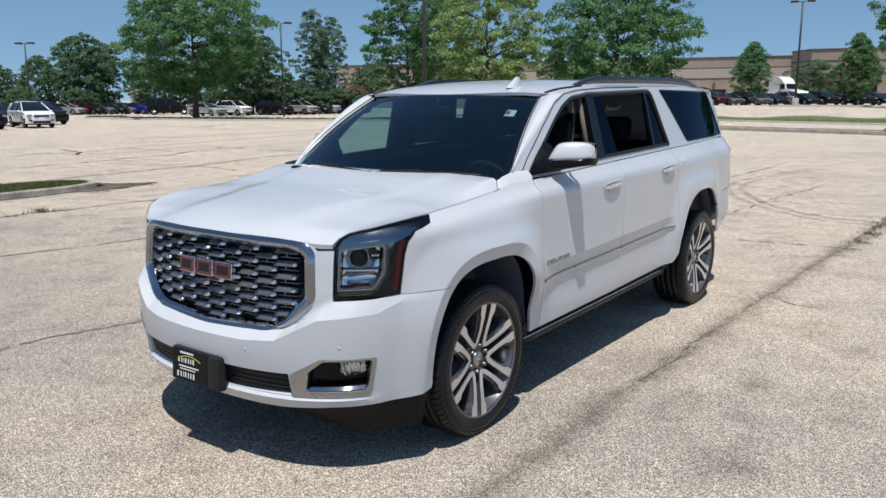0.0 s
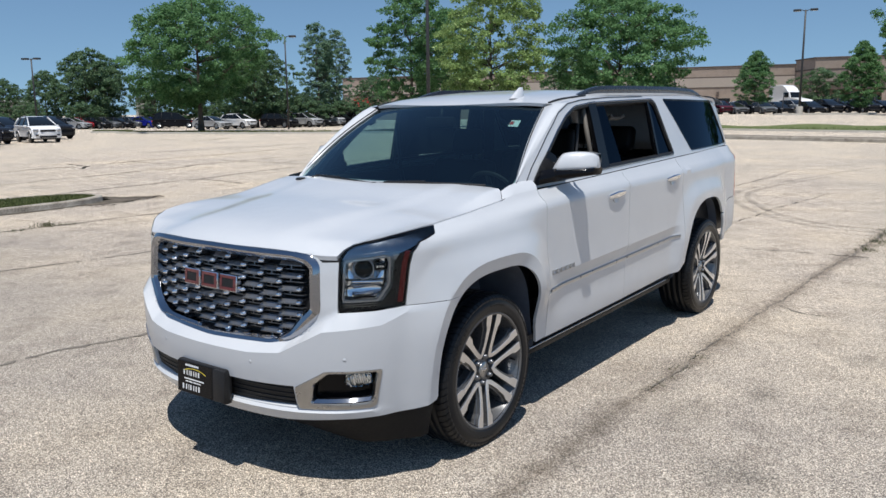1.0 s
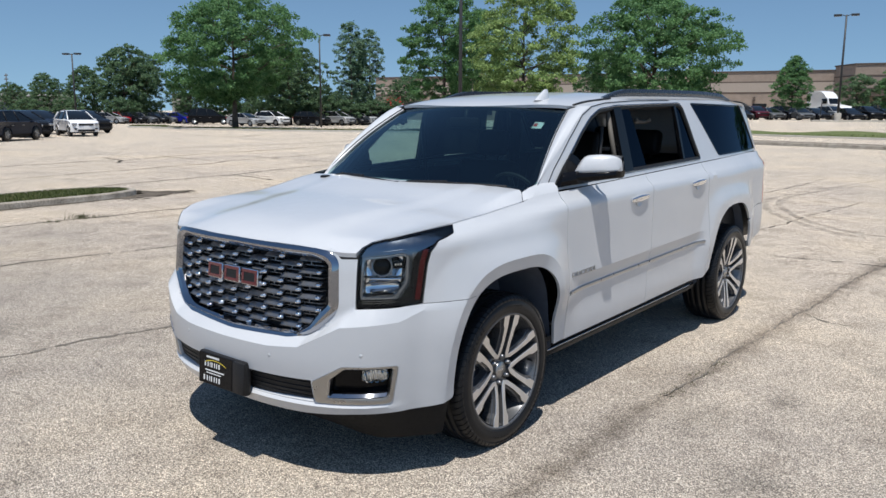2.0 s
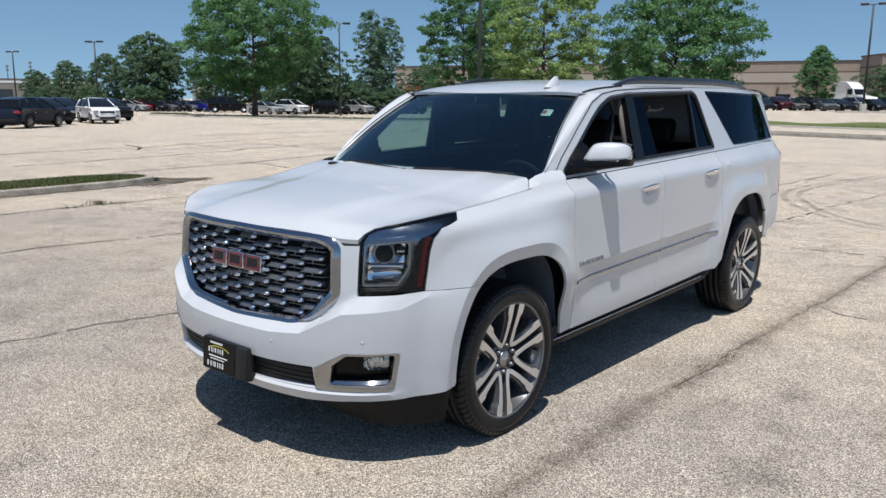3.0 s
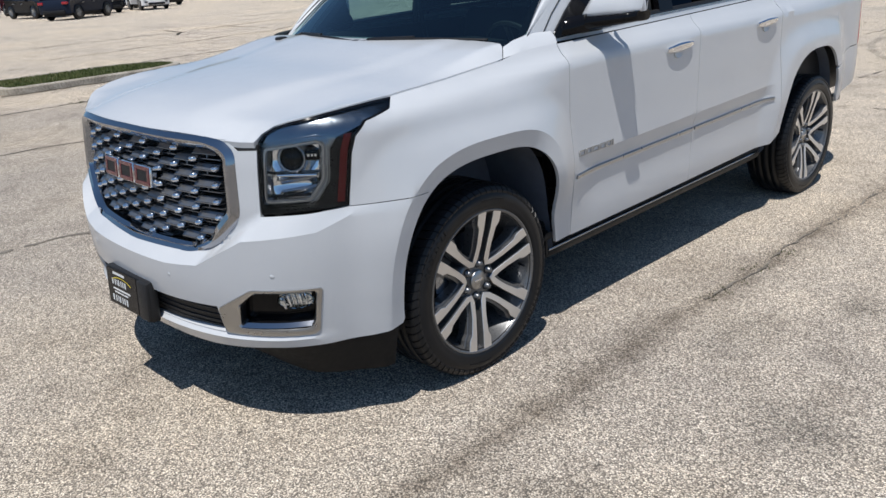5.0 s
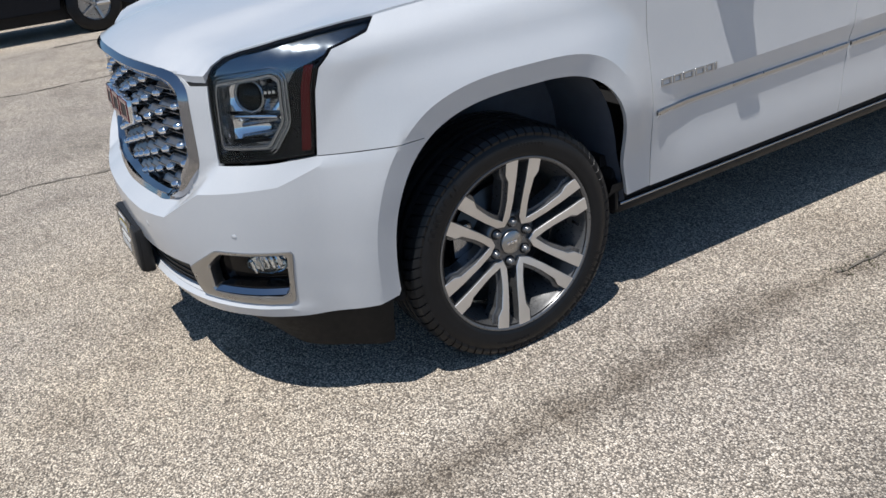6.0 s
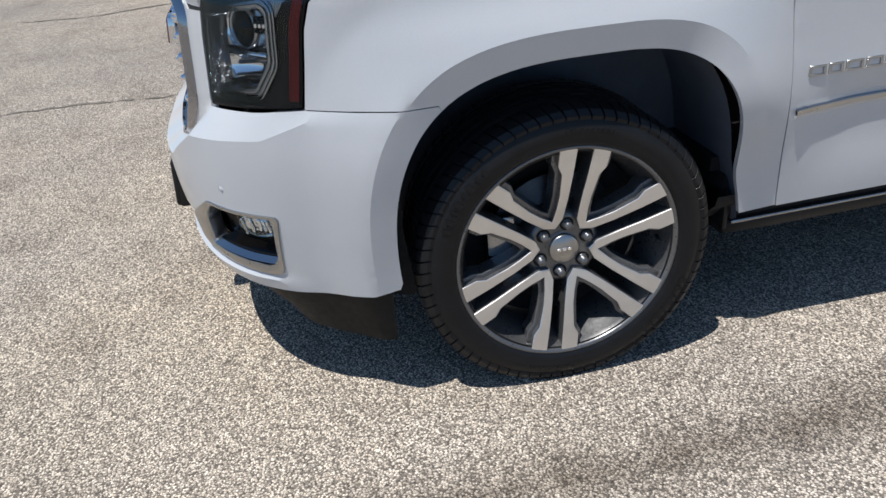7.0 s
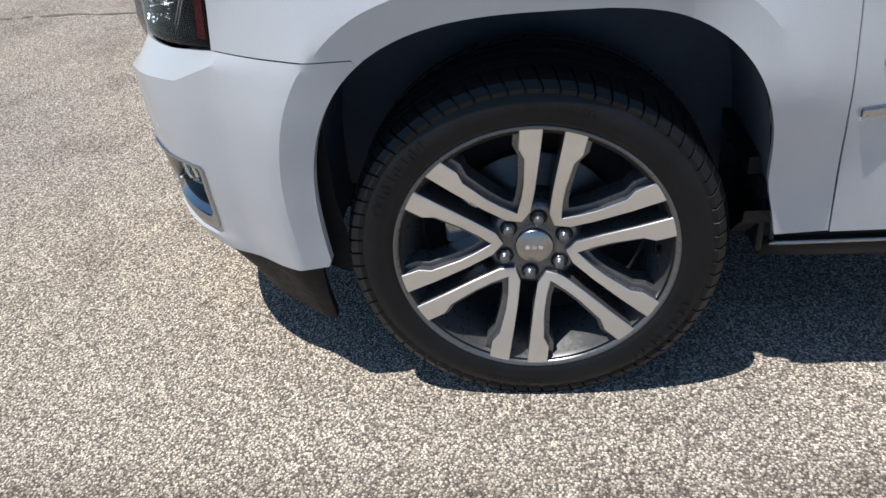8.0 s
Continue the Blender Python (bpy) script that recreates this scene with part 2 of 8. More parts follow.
def mirrored(ob, parent):
    """The same part on the other side of the car (x -> -x)."""
    me = ob.data.copy()
    bm = bmesh.new()
    bm.from_mesh(me)
    for v in bm.verts:
        v.co.x = -v.co.x
    bmesh.ops.reverse_faces(bm, faces=bm.faces)
    bm.to_mesh(me)
    bm.free()
    o = new(ob.name.split(".")[0], me)
    o.parent = parent
    for k in ("label",):
        if k in ob:
            o[k] = ob[k]
    return o


def box(bm, lo, hi, bevel=0.0, m=None, seg=2):
    r = bmesh.ops.create_cube(bm, size=1.0)
    vs = r["verts"]
    c, s = (Vector(lo) + Vector(hi)) / 2, Vector(hi) - Vector(lo)
    for v in vs:
        v.co = Vector((v.co.x * s.x, v.co.y * s.y, v.co.z * s.z)) + c
    if bevel:
        es = list({e for v in vs for e in v.link_edges})
        out = bmesh.ops.bevel(bm, geom=es, offset=bevel, segments=seg, affect="EDGES", profile=0.5)
        vs = list({v for f in out["faces"] for v in f.verts} | {v for v in vs if v.is_valid})
    if m is not None:
        for v in vs:
            v.co = m @ v.co
    return vs


def tube(bm, pts, r, sides=8, caps=True, radii=None):
    """A round bar along points."""
    pts = [Vector(p) for p in pts]
    rings = []
    for i, p in enumerate(pts):
        d = (pts[min(i + 1, len(pts) - 1)] - pts[max(i - 1, 0)]).normalized()
        a = d.orthogonal().normalized() if abs(d.z) < 0.9 else d.cross(Vector((1, 0, 0))).normalized()
        if abs(d.z) < 0.9:
            a = d.cross(Vector((0, 0, 1))).normalized()
        b = d.cross(a)
        rr = radii[i] if radii else r
        rings.append([bm.verts.new(p + (a * math.cos(t) + b * math.sin(t)) * rr) for t in [2 * math.pi * k / sides for k in range(sides)]])
    for A, B in zip(rings, rings[1:]):
        for k in range(sides):
            bm.faces.new((A[k], A[(k + 1) % sides], B[(k + 1) % sides], B[k]))
    if caps:
        bm.faces.new(rings[0][::-1])
        bm.faces.new(rings[-1])
    return rings


def lathe(bm, profile, sides=64, axis="x", close=False, centre=(0, 0, 0)):
    """Turn a profile of (along, radius) about an axis."""
    c = Vector(centre)
    rings = []
    for along, r in profile:
        ring = []
        for k in range(sides):
            t = 2 * math.pi * k / sides
            p = Vector((along, r * math.cos(t), r * math.sin(t))) if axis == "x" else Vector((r * math.cos(t), r * math.sin(t), along))
            ring.append(bm.verts.new(p + c))
        rings.append(ring)
    pairs = list(zip(rings, rings[1:])) + ([(rings[-1], rings[0])] if close else [])
    for A, B in pairs:
        for k in range(sides):
            bm.faces.new((A[k], B[k], B[(k + 1) % sides], A[(k + 1) % sides]))
    return rings


def resample(poly, step, closed=True):
    out = []
    n = len(poly)
    for i in range(n if closed else n - 1):
        a, b = Vector(poly[i]).to_2d(), Vector(poly[(i + 1) % n]).to_2d()
        k = max(1, int(math.ceil((b - a).length / step)))
        out += [a.lerp(b, j / k) for j in range(k)]
    if not closed:
        out.append(Vector(poly[-1]).to_2d())
    return out


def rounded(poly, r, seg=4):
    """A polygon with its corners rounded to about r."""
    out = []
    n = len(poly)
    for i in range(n):
        p0, p, p1 = (Vector(poly[(i + j) % n]).to_2d() for j in (-1, 0, 1))
        d0, d1 = p0 - p, p1 - p
        rr = min(r, d0.length * 0.45, d1.length * 0.45)
        a, b = p + d0.normalized() * rr, p + d1.normalized() * rr
        for k in range(seg + 1):
            t = k / seg
            out.append(a * (1 - t) ** 2 + p * 2 * t * (1 - t) + b * t * t)
    return out


def inside(poly, P):
    x, y = P[:, 0], P[:, 1]
    res = np.zeros(len(P), bool)
    Q = np.array([(p[0], p[1]) for p in poly])
    for (x0, y0), (x1, y1) in zip(Q, np.roll(Q, -1, 0)):
        if y0 == y1:
            continue
        c = ((y0 > y) != (y1 > y)) & (x < (x1 - x0) * (y - y0) / (y1 - y0) + x0)
        res ^= c
    return res


def edge_dist(polys, P):
    best = np.full(len(P), 1e9)
    for poly in polys:
        Q = np.array([(p[0], p[1]) for p in poly])
        for a, b in zip(Q, np.roll(Q, -1, 0)):
            d = b - a
            t = np.clip(((P - a) @ d) / max(d @ d, 1e-12), 0, 1)
            best = np.minimum(best, np.hypot(*(P - a - t[:, None] * d).T))
    return best


def sheet(outline, fn, step=0.04, holes=(), thick=0.014, bm=None, lift=0.0, flip=False, fine=None, lines=(), sharp=0):
    """A curved panel: the outline (and holes) in two parameters, laid on the surface fn, with folded edges thick deep."""
    bm = bm or bmesh.new()
    loops = [resample(outline, fine or step * 0.6)] + [resample(h, fine or step * 0.6) for h in holes]
    xs = [p[0] for p in loops[0]]
    ys = [p[1] for p in loops[0]]
    gx, gy = np.arange(min(xs), max(xs), step), np.arange(min(ys), max(ys), step)
    P = np.array([(a + (step / 2 if j % 2 else 0), b) for j, b in enumerate(gy) for a in gx]).reshape(-1, 2)
    if len(P):
        ok = inside(loops[0], P)
        for h in loops[1:]:
            ok &= ~inside(h, P)
        P = P[ok]
        P = P[edge_dist(loops, P) > step * 0.45] if len(P) else P
    bends = [resample(l, step * 0.8, closed=False) for l in lines]
    for l in bends:
        A_ = np.array([(p[0], p[1]) for p in l])
        if len(P):
            P = P[np.min(np.hypot(P[:, None, 0] - A_[None, :, 0], P[:, None, 1] - A_[None, :, 1]), axis=1) > step * 0.55]
    verts, edges = [], []
    for lp in loops:
        k = len(verts)
        verts += [Vector((p[0], p[1])) for p in lp]
        edges += [(k + i, k + (i + 1) % len(lp)) for i in range(len(lp))]
    verts += [Vector((float(a), float(b))) for a, b in P]
    for l in bends:
        k = len(verts)
        verts += [Vector((p[0], p[1])) for p in l]
        edges += [(k + i, k + i + 1) for i in range(len(l) - 1)]
    co, _, faces, *_ = delaunay_2d_cdt(verts, edges, [], 0, 1e-6)
    C = np.array([sum((np.array(co[i]) for i in f), np.zeros(2)) / len(f) for f in faces])
    ok = inside(loops[0], C)
    for h in loops[1:]:
        ok &= ~inside(h, C)
    e = 1e-3

    def place(u, v):
        p = Vector(fn(u, v))
        n = (Vector(fn(u + e, v)) - Vector(fn(u - e, v))).cross(Vector(fn(u, v + e)) - Vector(fn(u, v - e)))
        if n.length < 1e-12:
            n = Vector((0, 0, 1))
        n.normalize()
        return p, -n if flip else n

    spots = [place(*c) for c in co]
    vs = [bm.verts.new(p + n * lift) for p, n in spots]
    made = []
    for f, k in zip(faces, ok):
        if k:
            try:
                made.append(bm.faces.new([vs[i] for i in (f[::-1] if flip else f)]))
            except ValueError:
                pass
    index = {v: i for i, v in enumerate(vs)}
    rim = [ed for ed in {ed for f in made for ed in f.edges} if sum(1 for f in ed.link_faces if f in set()) == 0 and len(ed.link_faces) == 1]
    if thick:
        low = {}
        for ed in rim:
            for v in ed.verts:
                if v not in low:
                    p, n = spots[index[v]]
                    low[v] = bm.verts.new(p + n * (lift - thick))
        for ed in rim:
            lp = ed.link_loops[0]
            a, b = lp.vert, lp.link_loop_next.vert
            bm.faces.new((b, a, low[a], low[b]))
            ed.smooth = False
    if bends:
        keys = [{(round(p[0], 5), round(p[1], 5)) for p in l} for l in bends]
        on = [[i for i, c in enumerate(co) if (round(c[0], 5), round(c[1], 5)) in k] for k in keys]
        for ids in on[sharp:]:
            line = {vs[i] for i in ids}
            for ed in {e_ for v in line for e_ in v.link_edges}:
                if ed.verts[0] in line and ed.verts[1] in line:
                    ed.smooth = False
    loose = [v for v in vs if not v.link_faces]
    bmesh.ops.delete(bm, geom=loose, context="VERTS")
    return bm


def strip(bm, A, B, closed=False):
    """Faces between two rows of points."""
    va, vb = [bm.verts.new(p) for p in A], [bm.verts.new(p) for p in B]
    n = len(va)
    for i in range(n if closed else n - 1):
        bm.faces.new((va[i], va[(i + 1) % n], vb[(i + 1) % n], vb[i]))
    return va, vb


def loops_skin(bm, loops, closed=True, cap_last=False, cap_first=False):
    """Faces through rows of points, each row as long as the first."""
    rows = [[bm.verts.new(p) for p in lp] for lp in loops]
    n = len(rows[0])
    for A, B in zip(rows, rows[1:]):
        for i in range(n if closed else n - 1):
            bm.faces.new((A[i], A[(i + 1) % n], B[(i + 1) % n], B[i]))
    if cap_last:
        bm.faces.new(rows[-1])
    if cap_first:
        bm.faces.new(rows[0][::-1])
    return rows


def smooth_lerp(x, xs, ys):
    """Monotone smooth interpolation through knots."""
    if x <= xs[0]:
        return ys[0]
    if x >= xs[-1]:
        return ys[-1]
    i = 0
    while x > xs[i + 1]:
        i += 1
    def slope(k):
        if k <= 0 or k >= len(xs) - 1:
            j = min(max(k, 0), len(xs) - 2) if k <= 0 else len(xs) - 2
            return (ys[j + 1] - ys[j]) / (xs[j + 1] - xs[j])
        a = (ys[k] - ys[k - 1]) / (xs[k] - xs[k - 1])
        b = (ys[k + 1] - ys[k]) / (xs[k + 1] - xs[k])
        return 0.0 if a * b <= 0 else 2 * a * b / (a + b)
    h = xs[i + 1] - xs[i]
    t = (x - xs[i]) / h
    m0, m1 = slope(i) * h, slope(i + 1) * h
    return (2 * t**3 - 3 * t**2 + 1) * ys[i] + (t**3 - 2 * t**2 + t) * m0 + (-2 * t**3 + 3 * t**2) * ys[i + 1] + (t**3 - t**2) * m1


def sstep(a, b, x):
    t = min(1, max(0, (x - a) / (b - a)))
    return t * t * (3 - 2 * t)

# ---- the white sport utility vehicle: body surfaces ----
SUV = empty("suv", (0, 0, 0), "large pearl-white sport utility vehicle with chrome grille, parked on pale asphalt", "car")
Y_REAR_AXLE = 3.315
YC, YR, NF = -0.30, 3.90, 2.6           # where the sides begin to wrap to the front and the back


def side_x(z):
    return smooth_lerp(z, (0.20, 0.40, 0.55, 0.75, 0.90, 1.05, 1.148, 1.166, 1.20, 1.25, 1.30), (0.940, 0.954, 0.971, 0.987, 0.985, 0.986, 0.987, 0.980, 0.945, 0.915, 0.893))


# the bumper's crease: below it the full nose, above it a sloping facet up to the lamps and the grille
CREASE_Q = (0.0, 0.32, 0.50, 0.707, 0.97, 1.10, 1.25)
CREASE_Z = (0.622, 0.627, 0.645, 0.752, 0.775, 0.826, 0.826)
FACET_Q = (0.0, 0.33, 0.50, 0.57, 0.70, 0.749, 1.07, 1.25)
FACET_Z = (0.668, 0.676, 0.692, 0.715, 0.806, 0.835, 0.842, 0.850)


def front_b(z, q=0.0):
    low = smooth_lerp(z, (0.20, 0.33, 0.42, 0.60, 0.735), (0.60, 0.68, 0.725, 0.745, 0.742)) - 0.071
    top = low if z < 0.735 else float(np.interp(z, (0.735, 0.85, 1.0, 1.09, 1.2), (0.671, 0.671, 0.655, 0.640, 0.60)))
    z1, z2 = float(np.interp(q, CREASE_Q, CREASE_Z)), float(np.interp(q, FACET_Q, FACET_Z))
    step = float(np.interp(q, (0.0, 0.85, 1.10, 1.3), (0.071, 0.071, 0.045, 0.05)))
    lip = 0.024 * min(1.0, max(0.0, (lip_z(q) - z) / 0.014)) * sstep(1.06, 0.96, q)
    return top + step * min(1.0, max(0.0, (z2 - z) / (z2 - z1))) + lip


def lip_z(q):
    """The top of the projecting lower lip of the bumper."""
    return float(np.interp(q, (0.0, 0.57, 0.97), (0.371, 0.377, 0.384)))


def rear_b(z):
    return smooth_lerp(z, (0.3, 0.55, 0.86, 0.90, 1.3), (0.50, 0.62, 0.635, 0.60, 0.55))


def wrap_table(a, b, n):
    th = np.linspace(0, math.pi / 2, 1200)
    x = a * np.cos(th) ** (2 / n)
    y = b * np.sin(th) ** (2 / n)
    L = np.r_[0, np.cumsum(np.hypot(np.diff(x), np.diff(y)))]
    return th, x, y, L


TH, TX, TY, TL = wrap_table(0.99, 0.735, NF)
LF = float(TL[-1])
TH2, TX2, TY2, TL2 = wrap_table(0.97, 0.60, 3.2)
LR = float(TL2[-1])


def qx(x):
    """Distance along the plan line from the nose's middle to where it is x wide."""
    return math.copysign(LF - float(np.interp(-abs(x), -TX, TL)), x)


def qy(y):
    """The same to where it is y far back."""
    if y >= YC:
        return LF + y - YC
    return LF - float(np.interp(YC - y, TY, TL))


def yq(q):
    """How far back the plan line is q metres round from the nose's middle."""
    return YC - float(np.interp(LF - q, TL, TY))


def arch_half(y, z):
    """Half width and roundness of the front wheel opening: long towards the nose, steep at the back."""
    return (0.515, 3.0) if y < 0.06 else (0.400 + 0.030 * sstep(0.56, 0.40, z), 3.2)


def arch_front(y, z):
    w, n = arch_half(y, z)
    return (abs((y - 0.06) / w) ** n + abs((z - 0.38) / 0.532) ** n) ** (1 / n)


Y_ARCH = 3.20


def arch_rear(y, z):
    w, n = (0.50, 2.5) if y < Y_ARCH else (0.50, 2.9)
    return (abs((y - Y_ARCH) / w) ** n + abs((z - 0.40) / 0.58) ** n) ** (1 / n)


def shoulder(y):
    """How much higher the shoulder crease runs than at the front axle."""
    return 0.058 * max(-0.3, min(y, 0.8)) + 0.018 * max(0.0, min(y, 3.8) - 0.8)


def mould_z(y):
    """The height of the chrome line along the doors."""
    return 0.690 + (y - 0.59) * 0.027


def scallop(y, z):
    """The hollow above the side moulding: a crisp edge, an undercut, then a slow return to the sill."""
    h = z - mould_z(y)
    deep = min(1.0, max(0.0, (0.083 - h) / 0.062)) * sstep(-0.26, -0.06, h)
    return 0.017 * deep * sstep(0.58, 0.80, y) * sstep(2.66, 2.45, y)


def BODY(q, z):
    """The body's outer skin below the windows, q metres along the plan line from the nose."""
    s = 1 if q >= 0 else -1
    q = abs(q)
    xs = side_x(z - (shoulder(YC) if q <= LF else shoulder(YC + q - LF)) * sstep(1.0, 1.12, z))
    if q <= LF:
        th = float(np.interp(LF - q, TL, TH))
        x = xs * math.cos(th) ** (2 / NF) if th < math.pi / 2 - 1e-6 else 0.0
        y = YC - front_b(z, q) * math.sin(th) ** (2 / NF)
        side = max(0.0, math.cos(th)) ** 2
    else:
        y, x, side = YC + q - LF, xs, 1.0
        if y > YR:
            th = float(np.interp(min(y - YR, LR), TL2, TH2))
            x = xs * math.cos(th) ** (2 / 3.2) if th < math.pi / 2 - 1e-6 else 0.0
            y = YR + rear_b(z) * math.sin(th) ** (2 / 3.2)
            side = 0.0
    x *= 1 - 0.048 * min(1.0, max(0.0, (y - 2.9) / 0.9)) ** 1.7
    if 0.58 < y < 2.66 and q > LF:
        x -= scallop(y, z)
    if s and y < 0.6:
        x -= 0.035 * min(1.0, abs(x) / 0.5) * sstep(1.09, 1.20, z) * (1 - sstep(0.1, 0.6, y))
    if side > 0.02:
        d = (arch_front(y, z) - 1) * 0.5
        tuck = 1 - sstep(0.20, 0.44, y) * sstep(0.80, 0.50, z)
        x -= 0.30 * side * max(0.0, 0.064 - max(0.0, d)) * (1 - sstep(0.24, 0.40, y))
        x += 0.045 * side * tuck * max(0.0, 1 - max(0.0, d - 0.064) / 0.16) ** 1.2 * sstep(-0.70, -0.56, y) * (1 - sstep(0.98, 1.16, z))
        d = (arch_rear(y, z) - 1) * 0.5
        x += 0.034 * max(0.0, 1 - max(0.0, d - 0.088) / 0.15) ** 1.2 * (1 - sstep(1.0, 1.18, z))
    return Vector((s * x, y, z))


def arch_pts(kind, y0, y1, n=26):
    """Points along a wheel opening from the y0 side's bottom to the y1 side's."""
    out = []
    for k in range(n + 1):
        t = math.pi * k / n
        c, s = math.cos(t), math.sin(t)
        if kind == "front":
            e = 3.0 if c > 0 else 3.2
            z = 0.38 + 0.532 * abs(s) ** (2 / e)
            out.append((0.06 - arch_half(-c, z)[0] * math.copysign(abs(c) ** (2 / e), c), z))
        else:
            w, e = (0.50, 2.5) if c > 0 else (0.50, 2.9)
            out.append((Y_ARCH - w * math.copysign(abs(c) ** (2 / e), c), 0.40 + 0.58 * abs(s) ** (2 / e)))
    return out if y0 < y1 else out[::-1]


def GREEN(y, z):
    """The side of the cabin above the belt line."""
    x = 0.915 - 0.235 * (z - 1.26) - 0.10 * max(0, z - 1.6) ** 2 * 2
    if y < 1.1:
        x -= 0.055 * ((1.1 - y) / 0.65) ** 2
    if y > 3.0:
        x -= 0.085 * ((y - 3.0) / 1.1) ** 2
    return Vector((x, y, z))


def hood_z(x, y):
    zc = smooth_lerp(y, (-1.0, -0.95, -0.90, -0.80, -0.6, -0.2, 0.35), (1.06, 1.098, 1.128, 1.156, 1.188, 1.226, 1.262))
    ax = abs(x) / 0.9
    drop = (0.030 + 0.036 * sstep(-0.25, -0.85, y)) * ax**2.6
    w = 0.36 + 0.16 * sstep(-0.9, 0.3, y)
    bulge = 0.009 * (1 - sstep(w - 0.03, w + 0.12, abs(x))) * sstep(-0.93, -0.70, y)
    flank = 0.013 * sstep(-0.30, -0.62, y) * sstep(-0.95, -0.80, y) * sstep(0.35, 0.66, ax) * (1 - sstep(0.82, 1.0, ax))
    return zc - drop + bulge - flank


def roof_z(x, y):
    zc = smooth_lerp(y, (0.90, 0.94, 1.02, 1.25, 1.8, 3.0, 3.9, 4.15), (1.732, 1.750, 1.774, 1.812, 1.850, 1.862, 1.836, 1.808))
    return zc - 0.018 * (x / 0.7) ** 2 - 0.034 * abs(x / 0.775) ** 7


def shield(u, v):
    """The windshield: u across from -1 to 1, v up from 0 to 1."""
    hw = 0.85 + (0.675 - 0.85) * v
    yb, yt = 0.17 + 0.24 * u * u, 0.925 + 0.105 * u * u
    zb, zt = 1.258 + 0.012 * u * u, 1.741 - 0.024 * u * u
    bow = 0.03 * math.sin(math.pi * v)
    return Vector((hw * u, yb + (yt - yb) * v - bow * 0.6, zb + (zt - zb) * v + bow * 0.8))


# inner dark shell behind all panels, so that the joints between them are dark
def inner_shell():
    bm = bmesh.new()
    zs = [0.30, 0.5, 0.7, 0.85, 1.0, 1.1]
    qs = [k / 40 for k in range(-40, 41)]
    rows = []
    for z in zs:
        row = []
        for k in qs:
            q = k * qy(-0.52)
            p = BODY(q, z)
            row.append(Vector((p.x * 0.93, p.y + 0.09 * (1 if p.y < -0.3 else 0), z)))
        rows.append(row)
    loops_skin(bm, rows, closed=False)
    return bm


part("under_nose", inner_shell(), DARK_CAVITY, SUV)

# front bumper: the whole white nose from wheel opening to wheel opening
GRILLE = [(0.0, 1.098), (0.50, 1.094), (0.595, 1.083), (0.637, 1.045), (0.648, 0.825), (0.525, 0.700), (0.40, 0.672), (0.0, 0.655)]


def front_loop(pts):
    """A loop given on the left half as (x, z) from the top middle to the bottom middle, closed over the right half."""
    left = [(qx(x) if x else 0.0, z) for x, z in pts]
    return left + [(-q, z) for q, z in left[::-1] if abs(q) > 1e-6]


SEAM = [(-0.326, 0.842), (-0.48, 0.846), (yq(1.072), 0.848)]
bumper_half = [(0.0, 1.10), (qx(0.60), 1.09), (qx(0.648), 1.052), (qx(0.718), 1.055), (qx(0.720), 0.829), (qx(0.85), 0.836)]
bumper_half += [(qy(y), z) for y, z in SEAM[::-1]]
ap = [(y, z) for y, z in arch_pts("front", -1, 1, 60) if y < -0.30 and z <= 0.838][::-1]
bumper_half += [(qy(y), z) for y, z in ap]
bumper_half += [(qy(-0.465), 0.362), (1.115, 0.348), (0.993, 0.339), (0.767, 0.333), (0.494, 0.313), (0.0, 0.305)]
bumper_loop = bumper_half + [(-q, z) for q, z in bumper_half[-2:0:-1]]
FOG = [(0.566, 0.487), (0.704, 0.572), (0.889, 0.572), (0.874, 0.402), (0.858, 0.386), (0.572, 0.380)]
INTAKE = [(0.0, 0.484), (0.3, 0.487), (0.562, 0.492), (0.566, 0.44), (0.570, 0.382), (0.25, 0.376), (0.0, 0.374)]
fog_l = rounded([(qx(x), z) for x, z in FOG], 0.018)
fog_r = [(-q, z) for q, z in fog_l]
grille_loop = rounded(front_loop(GRILLE), 0.038)
intake_loop = front_loop(INTAKE)


def crease_lines():
    a = list(zip(CREASE_Q, CREASE_Z))[:6]
    b = [(q, z) for q, z in zip(FACET_Q, FACET_Z) if 0.66 < q < 0.74]
    band = [(y, z) for y, z in flare_line() if z < 0.838 and y < -0.3]
    out = [[(-q, z) for q, z in a[::-1]] + a[1:]]
    for dz in (0.001, 0.014):
        out.append([(q / 40 * 0.94, lip_z(abs(q / 40 * 0.94)) - dz) for q in range(-40, 41)])
    for s in (1, -1):
        out.append([(s * qy(y), z) for y, z in band])
    return out


def flare_line():
    """The crease round the front wheel opening, a hand's breadth outside it."""
    out = []
    k = 1 + 0.064 / 0.5
    for j in range(0, 42):
        t = math.pi * j / 52
        c, s = math.cos(t), math.sin(t)
        e = 3.0 if c > 0 else 3.2
        out.append((0.06 - (0.515 if c > 0 else 0.40) * k * math.copysign(abs(c) ** (2 / e), c), 0.38 + 0.532 * k * abs(s) ** (2 / e)))
    return out


part("front_bumper", sheet(bumper_loop, BODY, 0.018, [grille_loop, intake_loop, fog_l, fog_r], 0.02, lines=crease_lines(), sharp=0), PAINT, SUV, "pearl-white painted bumper wrapping round the nose")

# dark sheet standing for the shade in the gap between hood and bumper beside the grille
gap_loop = [(qx(0.58), 1.04), (qx(0.722), 1.04), (qx(0.722), 1.074), (qx(0.58), 1.074)]
for s_ in (1, -1):
    part("hood_seal", sheet([(s_ * q, z) for q, z in gap_loop[::s_]], BODY, 0.03, (), 0.0, lift=-0.005), DARK_CAVITY, SUV)

